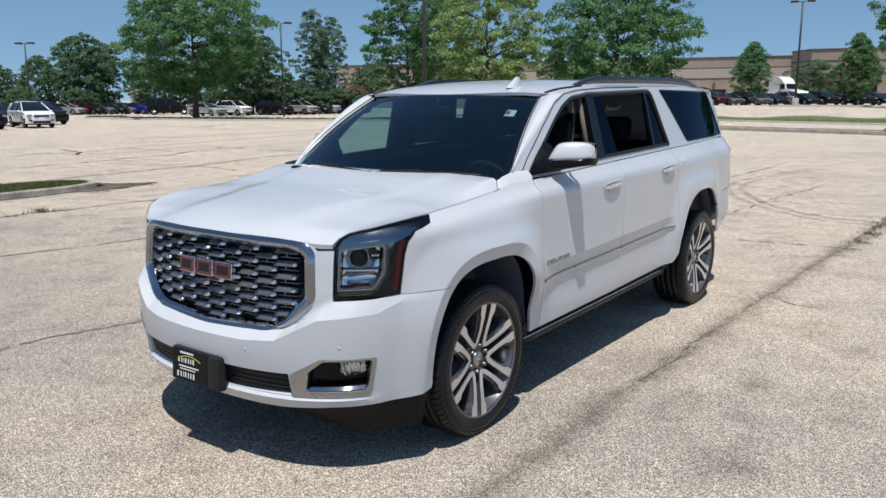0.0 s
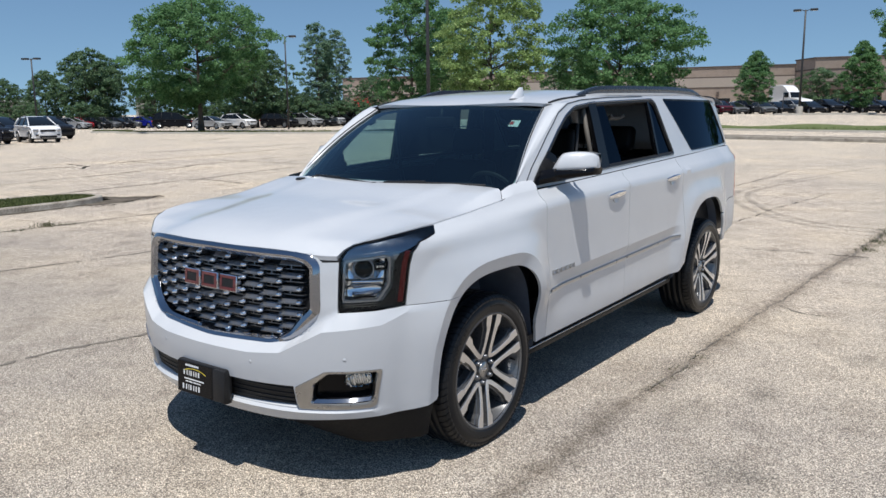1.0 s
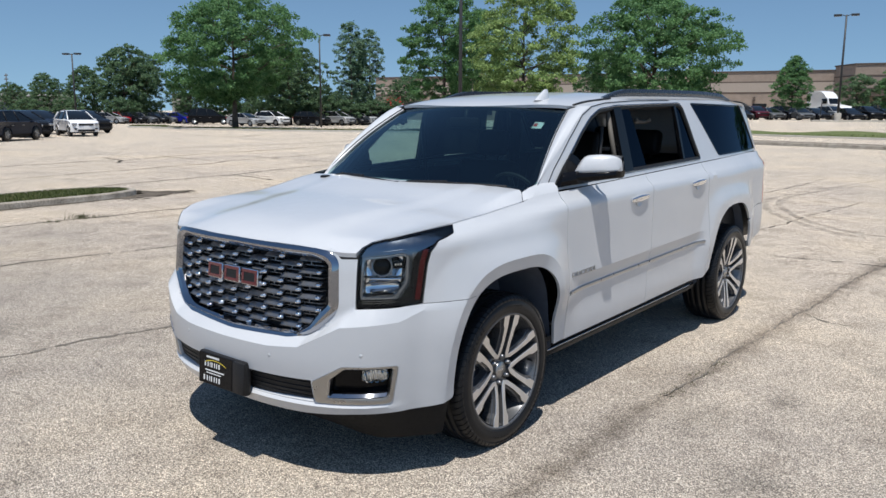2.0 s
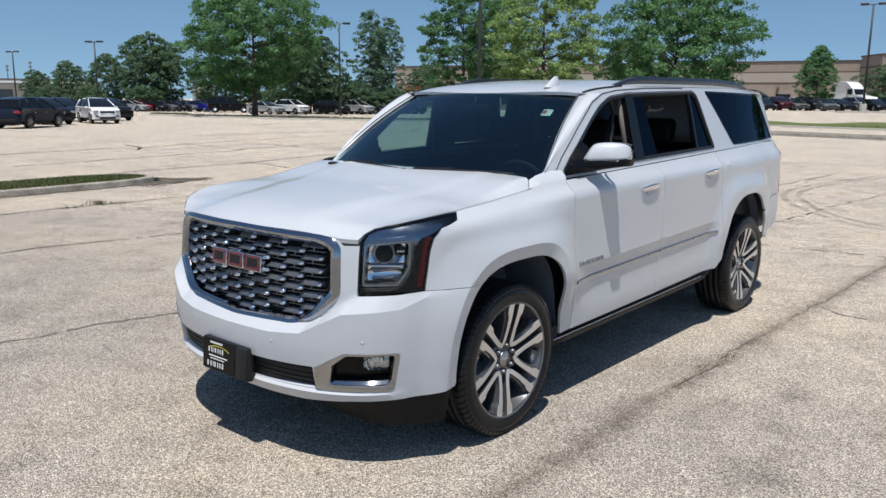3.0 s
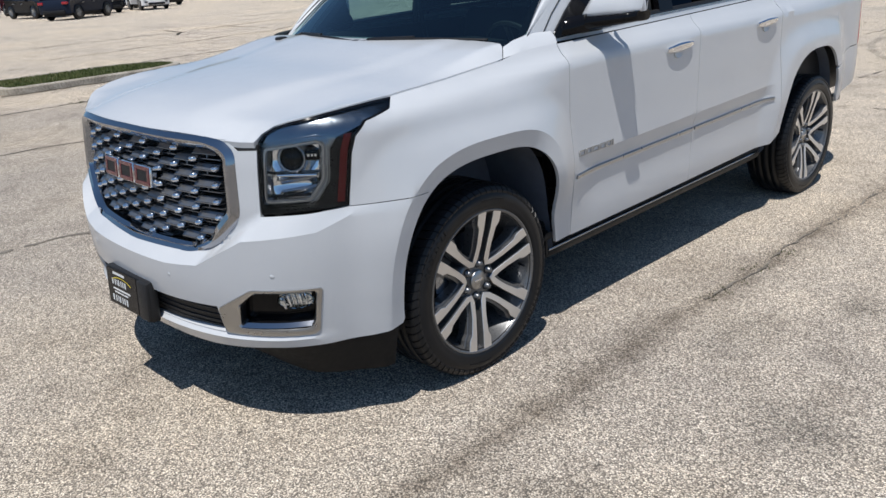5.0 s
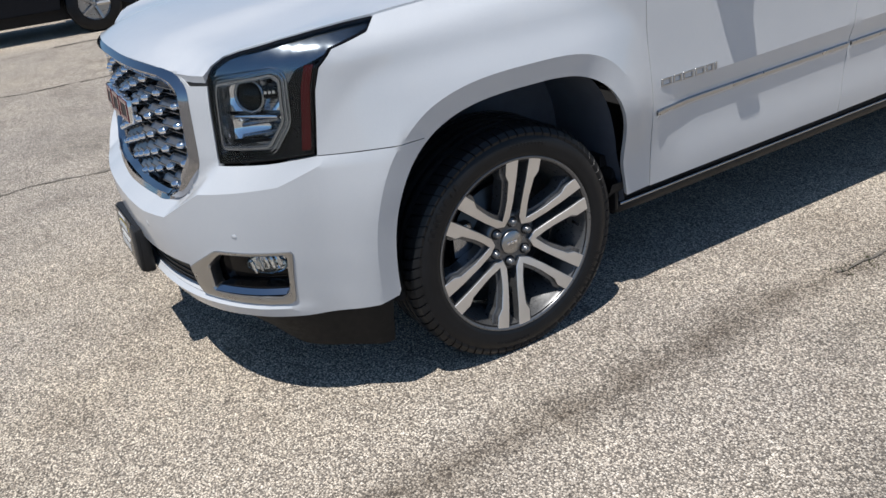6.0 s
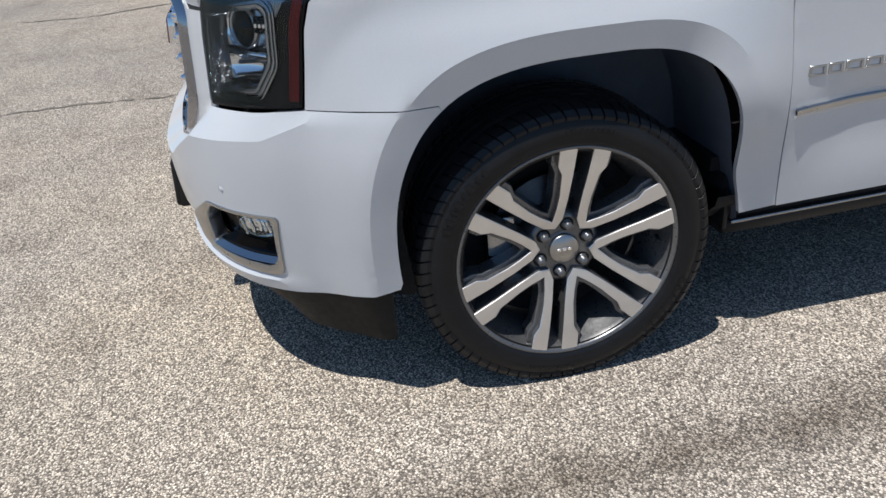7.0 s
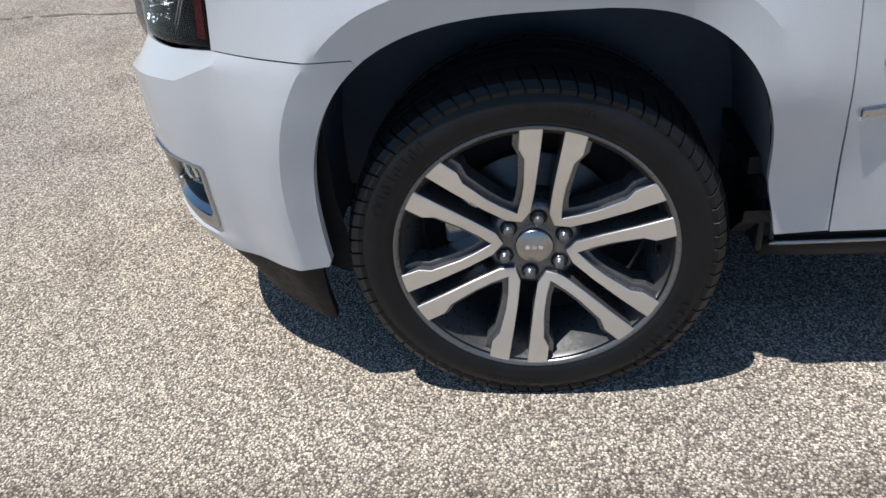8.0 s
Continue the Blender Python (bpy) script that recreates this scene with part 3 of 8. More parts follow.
# valance under the bumper
def VALANCE(q, z):
    p = BODY(q, max(z, 0.2))
    k = (0.365 - z) / 0.16
    s = sstep(0.30, 0.9, abs(p.x))
    return Vector((p.x * (0.993 - 0.02 * max(0.0, k)), p.y + (0.025 + 0.08 * k) * (1 - s) + 0.03 * k, z))


val = [(0.0, 0.330), (qx(0.45), 0.337), (qx(0.84), 0.356), (qy(-0.60), 0.372), (qy(-0.476), 0.382), (qy(-0.562), 0.186), (qy(-0.61), 0.176), (qx(0.80), 0.176), (qx(0.5), 0.212), (0.0, 0.235)]
part("valance", sheet(val + [(-q, z) for q, z in val[-2:0:-1]], VALANCE, 0.05, (), 0.02), SKIRT, SUV, "charcoal plastic lower valance")

# fender
head_out = [(yq(q), z) for q, z in ((1.068, 0.856), (1.080, 0.95), (1.088, 1.03), (1.104, 1.085), (1.150, 1.128), (1.275, 1.153), (1.308, 1.172))]
fen = [(qy(y), z + 0.0028) for y, z in SEAM] + [(qy(y) + 0.004, z) for y, z in head_out[1:]]
fen += [(1.334, 1.1855), (qy(-0.25), 1.194), (qy(-0.1), 1.205), (qy(0.07), 1.221), (qy(0.206), 1.234), (qy(0.28), 1.250), (qy(0.34), 1.258), (qy(0.40), 1.264), (qy(0.48), 1.268), (qy(0.546), 1.270), (qy(0.551), 1.0), (qy(0.561), 0.87), (qy(0.571), 0.69), (qy(0.579), 0.6), (qy(0.597), 0.415), (qy(0.492), 0.408)]
fen += [(qy(y), z) for y, z in arch_pts("front", 1, -1, 60) if z > 0.43 and (y > -0.322)]
fender = part("fender", sheet(fen, BODY, 0.02, (), 0.016, lines=[[(qy(y), z) for y, z in flare_line() if y > -0.44 and z > 0.850]]), PAINT, SUV)
mirrored(fender, SUV)

# doors below the belt line
d1 = [(0.550, 1.268), (1.656, 1.302), (1.663, 0.9), (1.656, 0.432), (0.601, 0.412), (0.583, 0.6), (0.575, 0.69), (0.565, 0.87), (0.555, 1.0)]
d2 = [(1.660, 1.302), (2.637, 1.332), (2.647, 0.9), (2.644, 0.62), (2.636, 0.475), (2.60, 0.457), (1.660, 0.433), (1.667, 0.9)]
door_lines = lambda a, b: [[(qy(a + (b - a) * k / 20), mould_z(a + (b - a) * k / 20) + h) for k in range(21)] for h in (0.083, 0.021)]
FRONT_DOOR = part("front_door", sheet([(qy(y), z) for y, z in d1], BODY, 0.03, (), 0.016, lines=door_lines(0.62, 1.63)), PAINT, SUV)
REAR_DOOR = part("rear_door", sheet([(qy(y), z) for y, z in d2], BODY, 0.03, (), 0.016, lines=door_lines(1.70, 2.60)), PAINT, SUV)
FRONT_DOOR_R, REAR_DOOR_R = mirrored(FRONT_DOOR, SUV), mirrored(REAR_DOOR, SUV)

# quarter panel with the rear wheel opening, round to the middle of the back
rp = [(y, z) for y, z in arch_pts("rear", -1, 1, 48)]
quarter = [(2.642, 1.332), (3.5, 1.358), (YR, 1.365), (YR + LR, 1.365), (YR + LR, 0.895), (YR + 0.25, 0.905), (YR + 0.06, 0.905), (3.79, 0.860), (3.660, 0.805)]
quarter += [(y, z) for y, z in rp[::-1] if (z > 0.80 or y < 3.2) and z > 0.48]
quarter += [(2.640, 0.475), (2.648, 0.62), (2.652, 0.9)]
qp = part("quarter_panel", sheet([(qy(y), z) for y, z in quarter], BODY, 0.04, (), 0.016), PAINT, SUV)
mirrored(qp, SUV)
rb = [(3.664, 0.799), (3.79, 0.853), (YR + 0.06, 0.898), (YR + 0.25, 0.898), (YR + LR, 0.888), (YR + LR, 0.64), (YR + 0.32, 0.64), (YR + 0.12, 0.615), (YR - 0.02, 0.585), (3.72, 0.550)] + [(y, z) for y, z in rp[::-1] if y > 3.4 and 0.550 < z < 0.796]
rbp = part("rear_bumper", sheet([(qy(y), z) for y, z in rb], BODY, 0.04, (), 0.016), PAINT, SUV)
mirrored(rbp, SUV)

# sill and fixed running board
def sill():
    bm = bmesh.new()
    rows = []
    for k in range(13):
        y = 0.43 + (2.62 - 0.43) * k / 12
        z = 0.030 * k / 12
        rows.append([Vector((x, y, zz + z)) for x, zz in ((0.945, 0.46), (0.935, 0.43), (0.90, 0.40), (0.86, 0.36), (0.7, 0.34), (0.7, 0.5))])
    loops_skin(bm, [list(r) for r in zip(*rows)], closed=False)
    return bm


def running_board():
    bm = bmesh.new()
    prof = [(0.74, 0.356), (0.885, 0.366), (0.904, 0.363), (0.911, 0.352), (0.906, 0.320), (0.885, 0.310), (0.74, 0.314)]
    rows = []
    n = 14
    for k in range(n + 1):
        y = 0.486 + (2.66 - 0.486) * k / n
        dz = 0.035 * k / n
        e = 0.93 if k in (0, n) else 1.0
        rows.append([Vector((x * e + (1 - e) * 0.83, y, 0.335 + (z - 0.335) * e + dz)) for x, z in prof])
    loops_skin(bm, rows, closed=True, cap_last=True, cap_first=True)
    return bm


s1 = part("sill", sill(), DARK_CAVITY, SUV)
mirrored(s1, SUV)
s2 = part("running_board", running_board(), BLACK_PLASTIC, SUV, "black running board with a bright edge strip")
s2r = mirrored(s2, SUV)
bm = bmesh.new()
tube(bm, [(0.906, 0.50 + 2.14 * k / 20, 0.357 + 0.035 * k / 20) for k in range(21)], 0.0065, 8)
st = part("edge_strip", bm, CHROME_DARK, s2, "satin metal edge strip")
mirrored(st, s2r)

# hood: its edge follows the fender and the top of the lamps
EDGE = [(qx(0.71), 1.084), (0.764, 1.109), (0.813, 1.133), (0.870, 1.146), (qy(-0.70), 1.165), (qy(-0.60), 1.176), (qy(-0.50), 1.1845), (qy(-0.395), 1.189), (qy(-0.25), 1.198), (qy(-0.1), 1.209), (qy(0.07), 1.225), (qy(0.205), 1.238)]
EDGE_P = [BODY(q, z) for q, z in EDGE]
EDGE_Y = [p.y for p in EDGE_P]
EDGE_X = [p.x - 0.004 for p in EDGE_P]
EDGE_D = [p.z - hood_z(p.x, p.y) for p in EDGE_P]


def HOOD(x, y):
    xe = float(np.interp(y, EDGE_Y, EDGE_X))
    corr = float(np.interp(y, EDGE_Y, EDGE_D))
    rear = (0.042 * sstep(-0.20, 0.30, y) + 0.008 * sstep(-0.45, 0.30, y) * sstep(0.40, 0.70, abs(x))) * (1 - sstep(0.935, 1.0, abs(x) / xe))
    z = hood_z(x, y) + corr * min(1.2, abs(x) / xe) ** 5 + rear
    # the lip over the grille turns down to a level edge
    lip = float(np.interp(abs(x), (0.0, 0.3, 0.5, 0.58, 0.66, 0.71), (-0.003, -0.006, -0.013, -0.016, -0.009, 0.0)))
    front = float(np.interp(abs(x), (0.0, 0.2, 0.4, 0.5, 0.6, 0.66, 0.71), (-0.939, -0.935, -0.915, -0.895, -0.865, -0.842, -0.818)))
    return Vector((x, y, z + lip * (1 - sstep(0.0, 0.09, y - front))))


hl = []
for k in range(37):
    q = qx(0.71) * k / 36
    p = BODY(q, 1.094 - 0.013 * sstep(0.56, 0.63, q))
    hl.append((p.x, p.y - 0.002))
hl += list(zip(EDGE_X, EDGE_Y))[1:]
hl += [(0.888, 0.239), (0.852, 0.280), (0.78, 0.302), (0.66, 0.312), (0.5, 0.292), (0.3, 0.262), (0.0, 0.250)]
part("hood", sheet(hl + [(-x, y) for x, y in hl[-2:0:-1]], HOOD, 0.03, (), 0.02), PAINT, SUV, "pearl-white hood with a raised centre")
# white corner between hood, fender and windshield pillar
bm = bmesh.new()
ya = [0.209, 0.28, 0.34, 0.40, 0.48, 0.552]
A_ = [BODY(qy(y), z) for y, z in zip(ya, (1.239, 1.250, 1.258, 1.264, 1.268, 1.270))]
B_ = [Vector(p) for p in ((0.853, 0.284, 1.290), (0.858, 0.34, 1.302), (0.854, 0.40, 1.310), (0.843, 0.466, 1.3185), (0.860, 0.515, 1.3185), (0.877, 0.565, 1.3185))]
M_ = [a.lerp(b, 0.45) + Vector((0.006, 0, 0.004)) for a, b in zip(A_, B_)]
M_[0] = HOOD(0.888, 0.2385) + Vector((0.001, 0.0035, 0.0))
B_[0] = HOOD(0.853, 0.279) + Vector((0.001, 0.004, 0.0))
loops_skin(bm, [A_, M_, B_], closed=False)
bmesh.ops.recalc_face_normals(bm, faces=bm.faces)
cc = part("cowl_corner", bm, PAINT, SUV, flat_angle=80)
mirrored(cc, SUV)

# cowl under the wipers
bm = bmesh.new()
strip(bm, [Vector((x, 0.11 + 0.20 * (x / 0.8) ** 2, 1.238)) for x in np.linspace(-0.76, 0.76, 25)], [Vector((x, 0.30 + 0.20 * (x / 0.8) ** 2, 1.262)) for x in np.linspace(-0.76, 0.76, 25)])
part("cowl", bm, BLACK_PLASTIC, SUV)

# roof
rl = [(0.0, 0.925)] + [(0.675 * u, 0.925 + 0.105 * u * u) for u in np.linspace(0.1, 1, 10)]
rl += [(0.735, 1.10), (0.765, 1.35), (0.775, 1.7), (0.772, 3.0), (0.755, 3.6), (0.735, 4.0), (0.70, 4.13), (0.0, 4.17)]


def ROOF(x, y):
    return Vector((x, y, roof_z(x, y)))


part("roof", sheet(rl + [(-x, y) for x, y in rl[-2:0:-1]], ROOF, 0.06, (), 0.02), PAINT, SUV)

# cabin side: pillars and roof rail with the window openings
WIN_F = [(0.565, 1.287), (0.64, 1.345), (0.78, 1.47), (0.93, 1.59), (1.06, 1.675), (1.20, 1.729), (1.44, 1.751)]
WIN_Q = rounded([(2.66, 1.779), (3.065, 1.370), (4.29, 1.386), (3.91, 1.770)], 0.03)
dlo = WIN_F[:7] + [(2.0, 1.768), (2.45, 1.779), (2.505, 1.750), (2.62, 1.49), (2.69, 1.356), (1.345, 1.322)]
dlo = rounded(dlo, 0.04)
A_FRONT = [(0.40, 1.272), (0.50, 1.352), (0.62, 1.445), (0.76, 1.552), (0.90, 1.652), (1.00, 1.708), (1.10, 1.744)]
up = A_FRONT + [(1.35, 1.778), (1.7, 1.795), (3.0, 1.806), (3.6, 1.800), (4.0, 1.788), (4.13, 1.745), (4.31, 1.50), (4.38, 1.366)]
up += [(3.5, 1.359), (2.632, 1.334), (1.66, 1.304), (0.555, 1.270)]
cabin = part("cabin_side", sheet(up, GREEN, 0.045, [dlo, WIN_Q], 0.03, flip=False), PAINT, SUV, "white pillars and roof edge round the side windows")
cabin_r = mirrored(cabin, SUV)

# strip of the windshield pillar and the rounded edge of the roof
def pillar_edge():
    bm = bmesh.new()
    n = 18
    A, M, B = [], [], []
    for k in range(n + 1):
        t = k / n
        i = t * (len(A_FRONT) - 1)
        j = min(int(i), len(A_FRONT) - 2)
        f = i - j
        y = A_FRONT[j][0] * (1 - f) + A_FRONT[j + 1][0] * f
        z = A_FRONT[j][1] * (1 - f) + A_FRONT[j + 1][1] * f
        a = GREEN(y, z)
        v = max(0.0, min(1.0, (z - 1.262) / (1.745 - 1.262)))
        b = shield(1.0, v) + Vector((0.0, 0.0, 0.004))
        A.append(a)
        B.append(b)
        M.append((a + b) / 2 + Vector((0.012, -0.018, 0.014)) * min(1.0, 0.15 + 4 * t))
    rows = [A, [a * 0.3 + m * 0.7 + Vector((0.006, -0.004, 0)) for a, m in zip(A, M)], M, [b * 0.35 + m * 0.65 for b, m in zip(B, M)], B]
    loops_skin(bm, rows, closed=False)
    bmesh.ops.recalc_face_normals(bm, faces=bm.faces)
    return bm


pe = part("windshield_pillar", pillar_edge(), PAINT, SUV, flat_angle=70)
mirrored(pe, SUV)


def roof_edge():
    bm = bmesh.new()
    top = [(0.676, 1.03), (0.735, 1.10), (0.765, 1.35), (0.775, 1.7), (0.772, 3.0), (0.755, 3.6), (0.735, 4.0), (0.70, 4.13)]
    low = [(1.04, 1.722), (1.10, 1.744), (1.35, 1.778), (1.7, 1.795), (3.0, 1.806), (3.6, 1.800), (4.0, 1.780), (4.12, 1.728)]
    A = [ROOF(x, y) for x, y in top]
    B = [GREEN(y, z) for y, z in low]
    def dense(P):
        out = []
        for a, b in zip(P, P[1:]):
            out += [a.lerp(b, k / 6) for k in range(6)]
        return out + [P[-1]]
    A, B = dense(A), dense(B)
    M = [(a + b) / 2 + Vector((0.006, 0, 0.006)) for a, b in zip(A, B)]
    loops_skin(bm, [A, M, B], closed=False)
    bmesh.ops.recalc_face_normals(bm, faces=bm.faces)
    return bm


# spoiler over the back glass
bm = bmesh.new()
loops_skin(bm, [[Vector((x, y - 0.05 * abs(x / 0.72) ** 4, z - 0.02 * (x / 0.72) ** 2)) for x in np.linspace(-0.72, 0.72, 15)] for y, z in ((3.98, 1.830), (4.12, 1.818), (4.26, 1.795), (4.37, 1.772), (4.375, 1.756), (4.20, 1.752), (4.05, 1.760))], closed=False)
bmesh.ops.recalc_face_normals(bm, faces=bm.faces)
part("spoiler", bm, PAINT, SUV, "white roof spoiler", flat_angle=30)
re_ = part("roof_edge", roof_edge(), PAINT, SUV, flat_angle=80)
mirrored(re_, SUV)

# glass
bm = bmesh.new()
nu, nv = 24, 12
grid = [[bm.verts.new(shield(-1 + 2 * i / nu, j / nv)) for i in range(nu + 1)] for j in range(nv + 1)]
for j in range(nv):
    for i in range(nu):
        bm.faces.new((grid[j][i], grid[j][i + 1], grid[j + 1][i + 1], grid[j + 1][i]))
WINDSHIELD = part("windshield", bm, GLASS_SHIELD, SUV, "tinted windshield reflecting the sky")
WINDSHIELD.visible_shadow = False
# black ceramic band round the glass
bm = bmesh.new()
def band(u0, u1, v0, v1, n=20):
    rows = []
    for j in (0, 1):
        rows.append([shield(u0 + (u1 - u0) * i / n, v0 + (v1 - v0) * j) + Vector((0, 0.006, -0.006)) for i in range(n + 1)])
    loops_skin(bm, rows, closed=False)
band(-1, 1, 0.0, 0.06)
band(-1, 1, 0.955, 1.0)
for s_ in (-1, 1):
    rows = [[shield(s_ * (1 - w), j / 16) + Vector((0, 0.006, -0.006)) for j in range(17)] for w in (0, 0.045)]
    loops_skin(bm, rows, closed=False)
part("ceramic_band", bm, BLACK_GLOSS, WINDSHIELD)

# ---- wheels ----
def pol(r, deg):
    return Vector((0, r * math.cos(radians(deg)), r * math.sin(radians(deg))))


def tyre_mesh():
    bm = bmesh.new()
    R, W = 0.407, 0.141
    prof = [(-W + 0.012, 0.288), (-W - 0.002, 0.315), (-W, 0.356), (-W + 0.012, 0.387), (-W + 0.028, 0.398)]
    for c in (-0.07, -0.025, 0.025, 0.07):
        prof += [(c - 0.006, R), (c - 0.005, R - 0.009), (c + 0.005, R - 0.009), (c + 0.006, R)]
    prof += [(W - 0.028, 0.398), (W - 0.012, 0.387), (W, 0.356), (W + 0.002, 0.337), (W + 0.0012, 0.335), (W + 0.002, 0.322), (W - 0.003, 0.308), (W - 0.010, 0.303), (W - 0.012, 0.288)]
    lathe(bm, prof, 96)
    return bm


def tyre_blocks(sides=(-1, 1)):
    """Shoulder blocks of the tread."""
    bm = bmesh.new()
    n = 72
    for k in range(n):
        for side in sides:
            a0, a1 = 360 * k / n + (2.5 if side < 0 else 0), 360 * (k + 0.84) / n + (2.5 if side < 0 else 0)
            ring = []
            for x, r in ((0.080, 0.4085), (0.110, 0.4060), (0.128, 0.3965), (0.1375, 0.381)):
                ring.append((side * x, r))
            low = [(x * 0.985, r - 0.010) for x, r in ring]
            A = [bm.verts.new(pol(r, a0 - 1.0 * i) + Vector((x, 0, 0))) for i, (x, r) in enumerate(ring)]
            B = [bm.verts.new(pol(r, a1 - 1.0 * i) + Vector((x, 0, 0))) for i, (x, r) in enumerate(ring)]
            C = [bm.verts.new(pol(r, a0 - 1.0 * i) + Vector((x, 0, 0))) for i, (x, r) in enumerate(low)]
            D = [bm.verts.new(pol(r, a1 - 1.0 * i) + Vector((x, 0, 0))) for i, (x, r) in enumerate(low)]
            for i in range(3):
                bm.faces.new((A[i], A[i + 1], B[i + 1], B[i]))
                bm.faces.new((A[i], C[i], C[i + 1], A[i + 1]))
                bm.faces.new((B[i], B[i + 1], D[i + 1], D[i]))
            bm.faces.new((A[3], C[3], D[3], B[3]))
            bm.faces.new((A[0], B[0], D[0], C[0]))
    bmesh.ops.recalc_face_normals(bm, faces=bm.faces)
    return bm


def sidewall_marks(kind):
    """Raised illegible moulding on the sidewall."""
    bm = bmesh.new()
    def bar(a, wdeg, r0, r1, x):
        vs = []
        for dx in (0.0, 0.002):
            vs.append([bm.verts.new(pol(r, d) + Vector((x + dx, 0, 0))) for r, d in ((r0, a), (r1, a), (r1, a + wdeg), (r0, a + wdeg))])
        bm.faces.new(vs[1])
        for i in range(4):
            bm.faces.new((vs[0][i], vs[0][(i + 1) % 4], vs[1][(i + 1) % 4], vs[1][i]))
    for base in ((128,), (308,), (), ())[kind]:
        for k, (w, gap) in enumerate(((1.5, 3.6), (1.0, 3.2), (2.2, 4.2), (1.4, 3.6), (2.4, 4.2), (1.1, 3.4), (1.8, 3.8), (2.0, 4.0))):
            bar(base + 4.1 * k, w, 0.339, 0.362, 0.1425)
            bar(base + 4.1 * k + 1.6, 0.5, 0.339, 0.3465, 0.1425)
    for k in range(10):
        for base in ((), (), (70,), (250,))[kind]:
            bar(base + 2.3 * k, 1.3, 0.344, 0.352, 0.1425)
    bmesh.ops.recalc_face_normals(bm, faces=bm.faces)
    return bm


def rim_mesh():
    bm = bmesh.new()
    lathe(bm, [(0.126, 0.303), (0.135, 0.3065), (0.1375, 0.3045), (0.1365, 0.299), (0.131, 0.294), (0.112, 0.289), (0.085, 0.277), (0.04, 0.262), (-0.06, 0.255), (-0.10, 0.268), (-0.12, 0.290)], 96)
    return bm


def vee(face_r=1.0, grow=0.0, depth=0.022, x0=0.134, dish=0.033):
    """One machined V: two spokes of neighbouring pairs joined at the hub. Its axis points along +y."""
    def on(r, o, s):
        d = radians(30 * s)
        c = Vector((math.cos(d), math.sin(d)))
        n = Vector((math.sin(d), -math.cos(d))) * s
        return c * r + n * o
    g = grow
    arm = [(0.090, 0.0195), (0.150, 0.0180), (0.225, 0.0195), (0.2985, 0.0215)]
    back = [(0.2915, 0.068 + g), (0.247, 0.065 + g), (0.224, 0.0505 + g), (0.16, 0.0435 + g), (0.122, 0.0435 + g)]
    half = [on(r, o, 1) for r, o in arm] + [on(r, o, 1) for r, o in back]
    apex = Vector(((0.0945 + 2 * g), 0.0))
    other = [Vector((p.x, -p.y)) for p in half]
    hub = [Vector((0.0685, 0.0))]
    loop = half + [apex] + other[::-1] + hub
    bm = bmesh.new()
    def X(p):
        r = p.length
        return x0 - dish * max(0, (0.295 - r) / 0.2) ** 1.3
    top = [bm.verts.new((X(p), p.x, p.y)) for p in loop]
    bot = [bm.verts.new((X(p) - depth, p.x * 1.0, p.y)) for p in loop]
    f = bm.faces.new(top)
    f.material_index = 0
    n = len(loop)
    sides = []
    for i in range(n):
        q = bm.faces.new((top[i], bot[i], bot[(i + 1) % n], top[(i + 1) % n]))
        q.material_index = 1
        sides.append(q)
    bmesh.ops.recalc_face_normals(bm, faces=bm.faces)
    out = bmesh.ops.bevel(bm, geom=[e for e in f.edges], offset=0.0016, segments=1, affect="EDGES")
    bmesh.ops.triangulate(bm, faces=[f for f in bm.faces if len(f.verts) > 4])
    return bm


def hub_mesh():
    bm = bmesh.new()
    lathe(bm, [(0.01, 0.112), (0.076, 0.104), (0.082, 0.094), (0.0825, 0.080), (0.081, 0.050), (0.079, 0.043), (0.082, 0.041), (0.082, 0.0)], 48)
    return bm


def lug_mesh():
    bm = bmesh.new()
    lathe(bm, [(0.0, 0.0155), (0.004, 0.0155), (0.005, 0.0125), (0.020, 0.0120), (0.0235, 0.009), (0.024, 0.0)], 6)
    return bm


# Flat dark disc in place of the shaded recess round a lug nut.
def recess_shade_mesh():
    bm = bmesh.new()
    lathe(bm, [(0.0012, 0.0195), (0.0012, 0.0)], 20)
    return bm


def wheel(name_loc, flip):
    """A wheel, outer face towards +x; flip turns it to the other side of the car."""
    w = empty("wheel", name_loc)
    w.parent = SUV
    if flip:
        w.rotation_euler = (0, 0, math.pi)
    return w


first = wheel((0.838, 0, 0.377), False)
TWIST = 21.5
part("tyre", tyre_mesh(), RUBBER, first, "black low-profile tyre", flat_angle=50)
rim = part("rim", rim_mesh(), WHEEL_GREY, first, "dark grey rim barrel", flat_angle=60)
for s_ in (-1, 1):
    part("tread_shoulder", tyre_blocks((s_,)), RUBBER, first, flat_angle=30)
for k_ in range(4):
    part("sidewall_moulding", sidewall_marks(k_), RUBBER, first, flat_angle=30)
vee_me = mesh_from(vee(), "spoke", [MACHINED, WHEEL_GREY], True, 25)
back_me = mesh_from(vee(grow=0.013, depth=0.05, x0=0.116, dish=0.030), "spoke_back", [WHEEL_GREY, WHEEL_GREY], True, 25)
lug_me, recess_shade_me = mesh_from(lug_mesh(), "lug_nut", WHEEL_GREY, True, 30), mesh_from(recess_shade_mesh(), "pocket", DARK_CAVITY)
for k in range(6):
    for nm, me in (("spoke", vee_me), ("spoke_back", back_me)):
        o = new(nm, me)
        o.parent = first
        o.rotation_euler = (radians(TWIST + 30 + 60 * k), 0, 0)
    p = pol(0.0699, TWIST + 60 * k)
    for nm, me, x in (("lug_nut", lug_me, 0.0825), ("lug_pocket", recess_shade_me, 0.0825)):
        o = new(nm, me)
        o.parent = first
        o.location = Vector((x, 0, 0)) + p
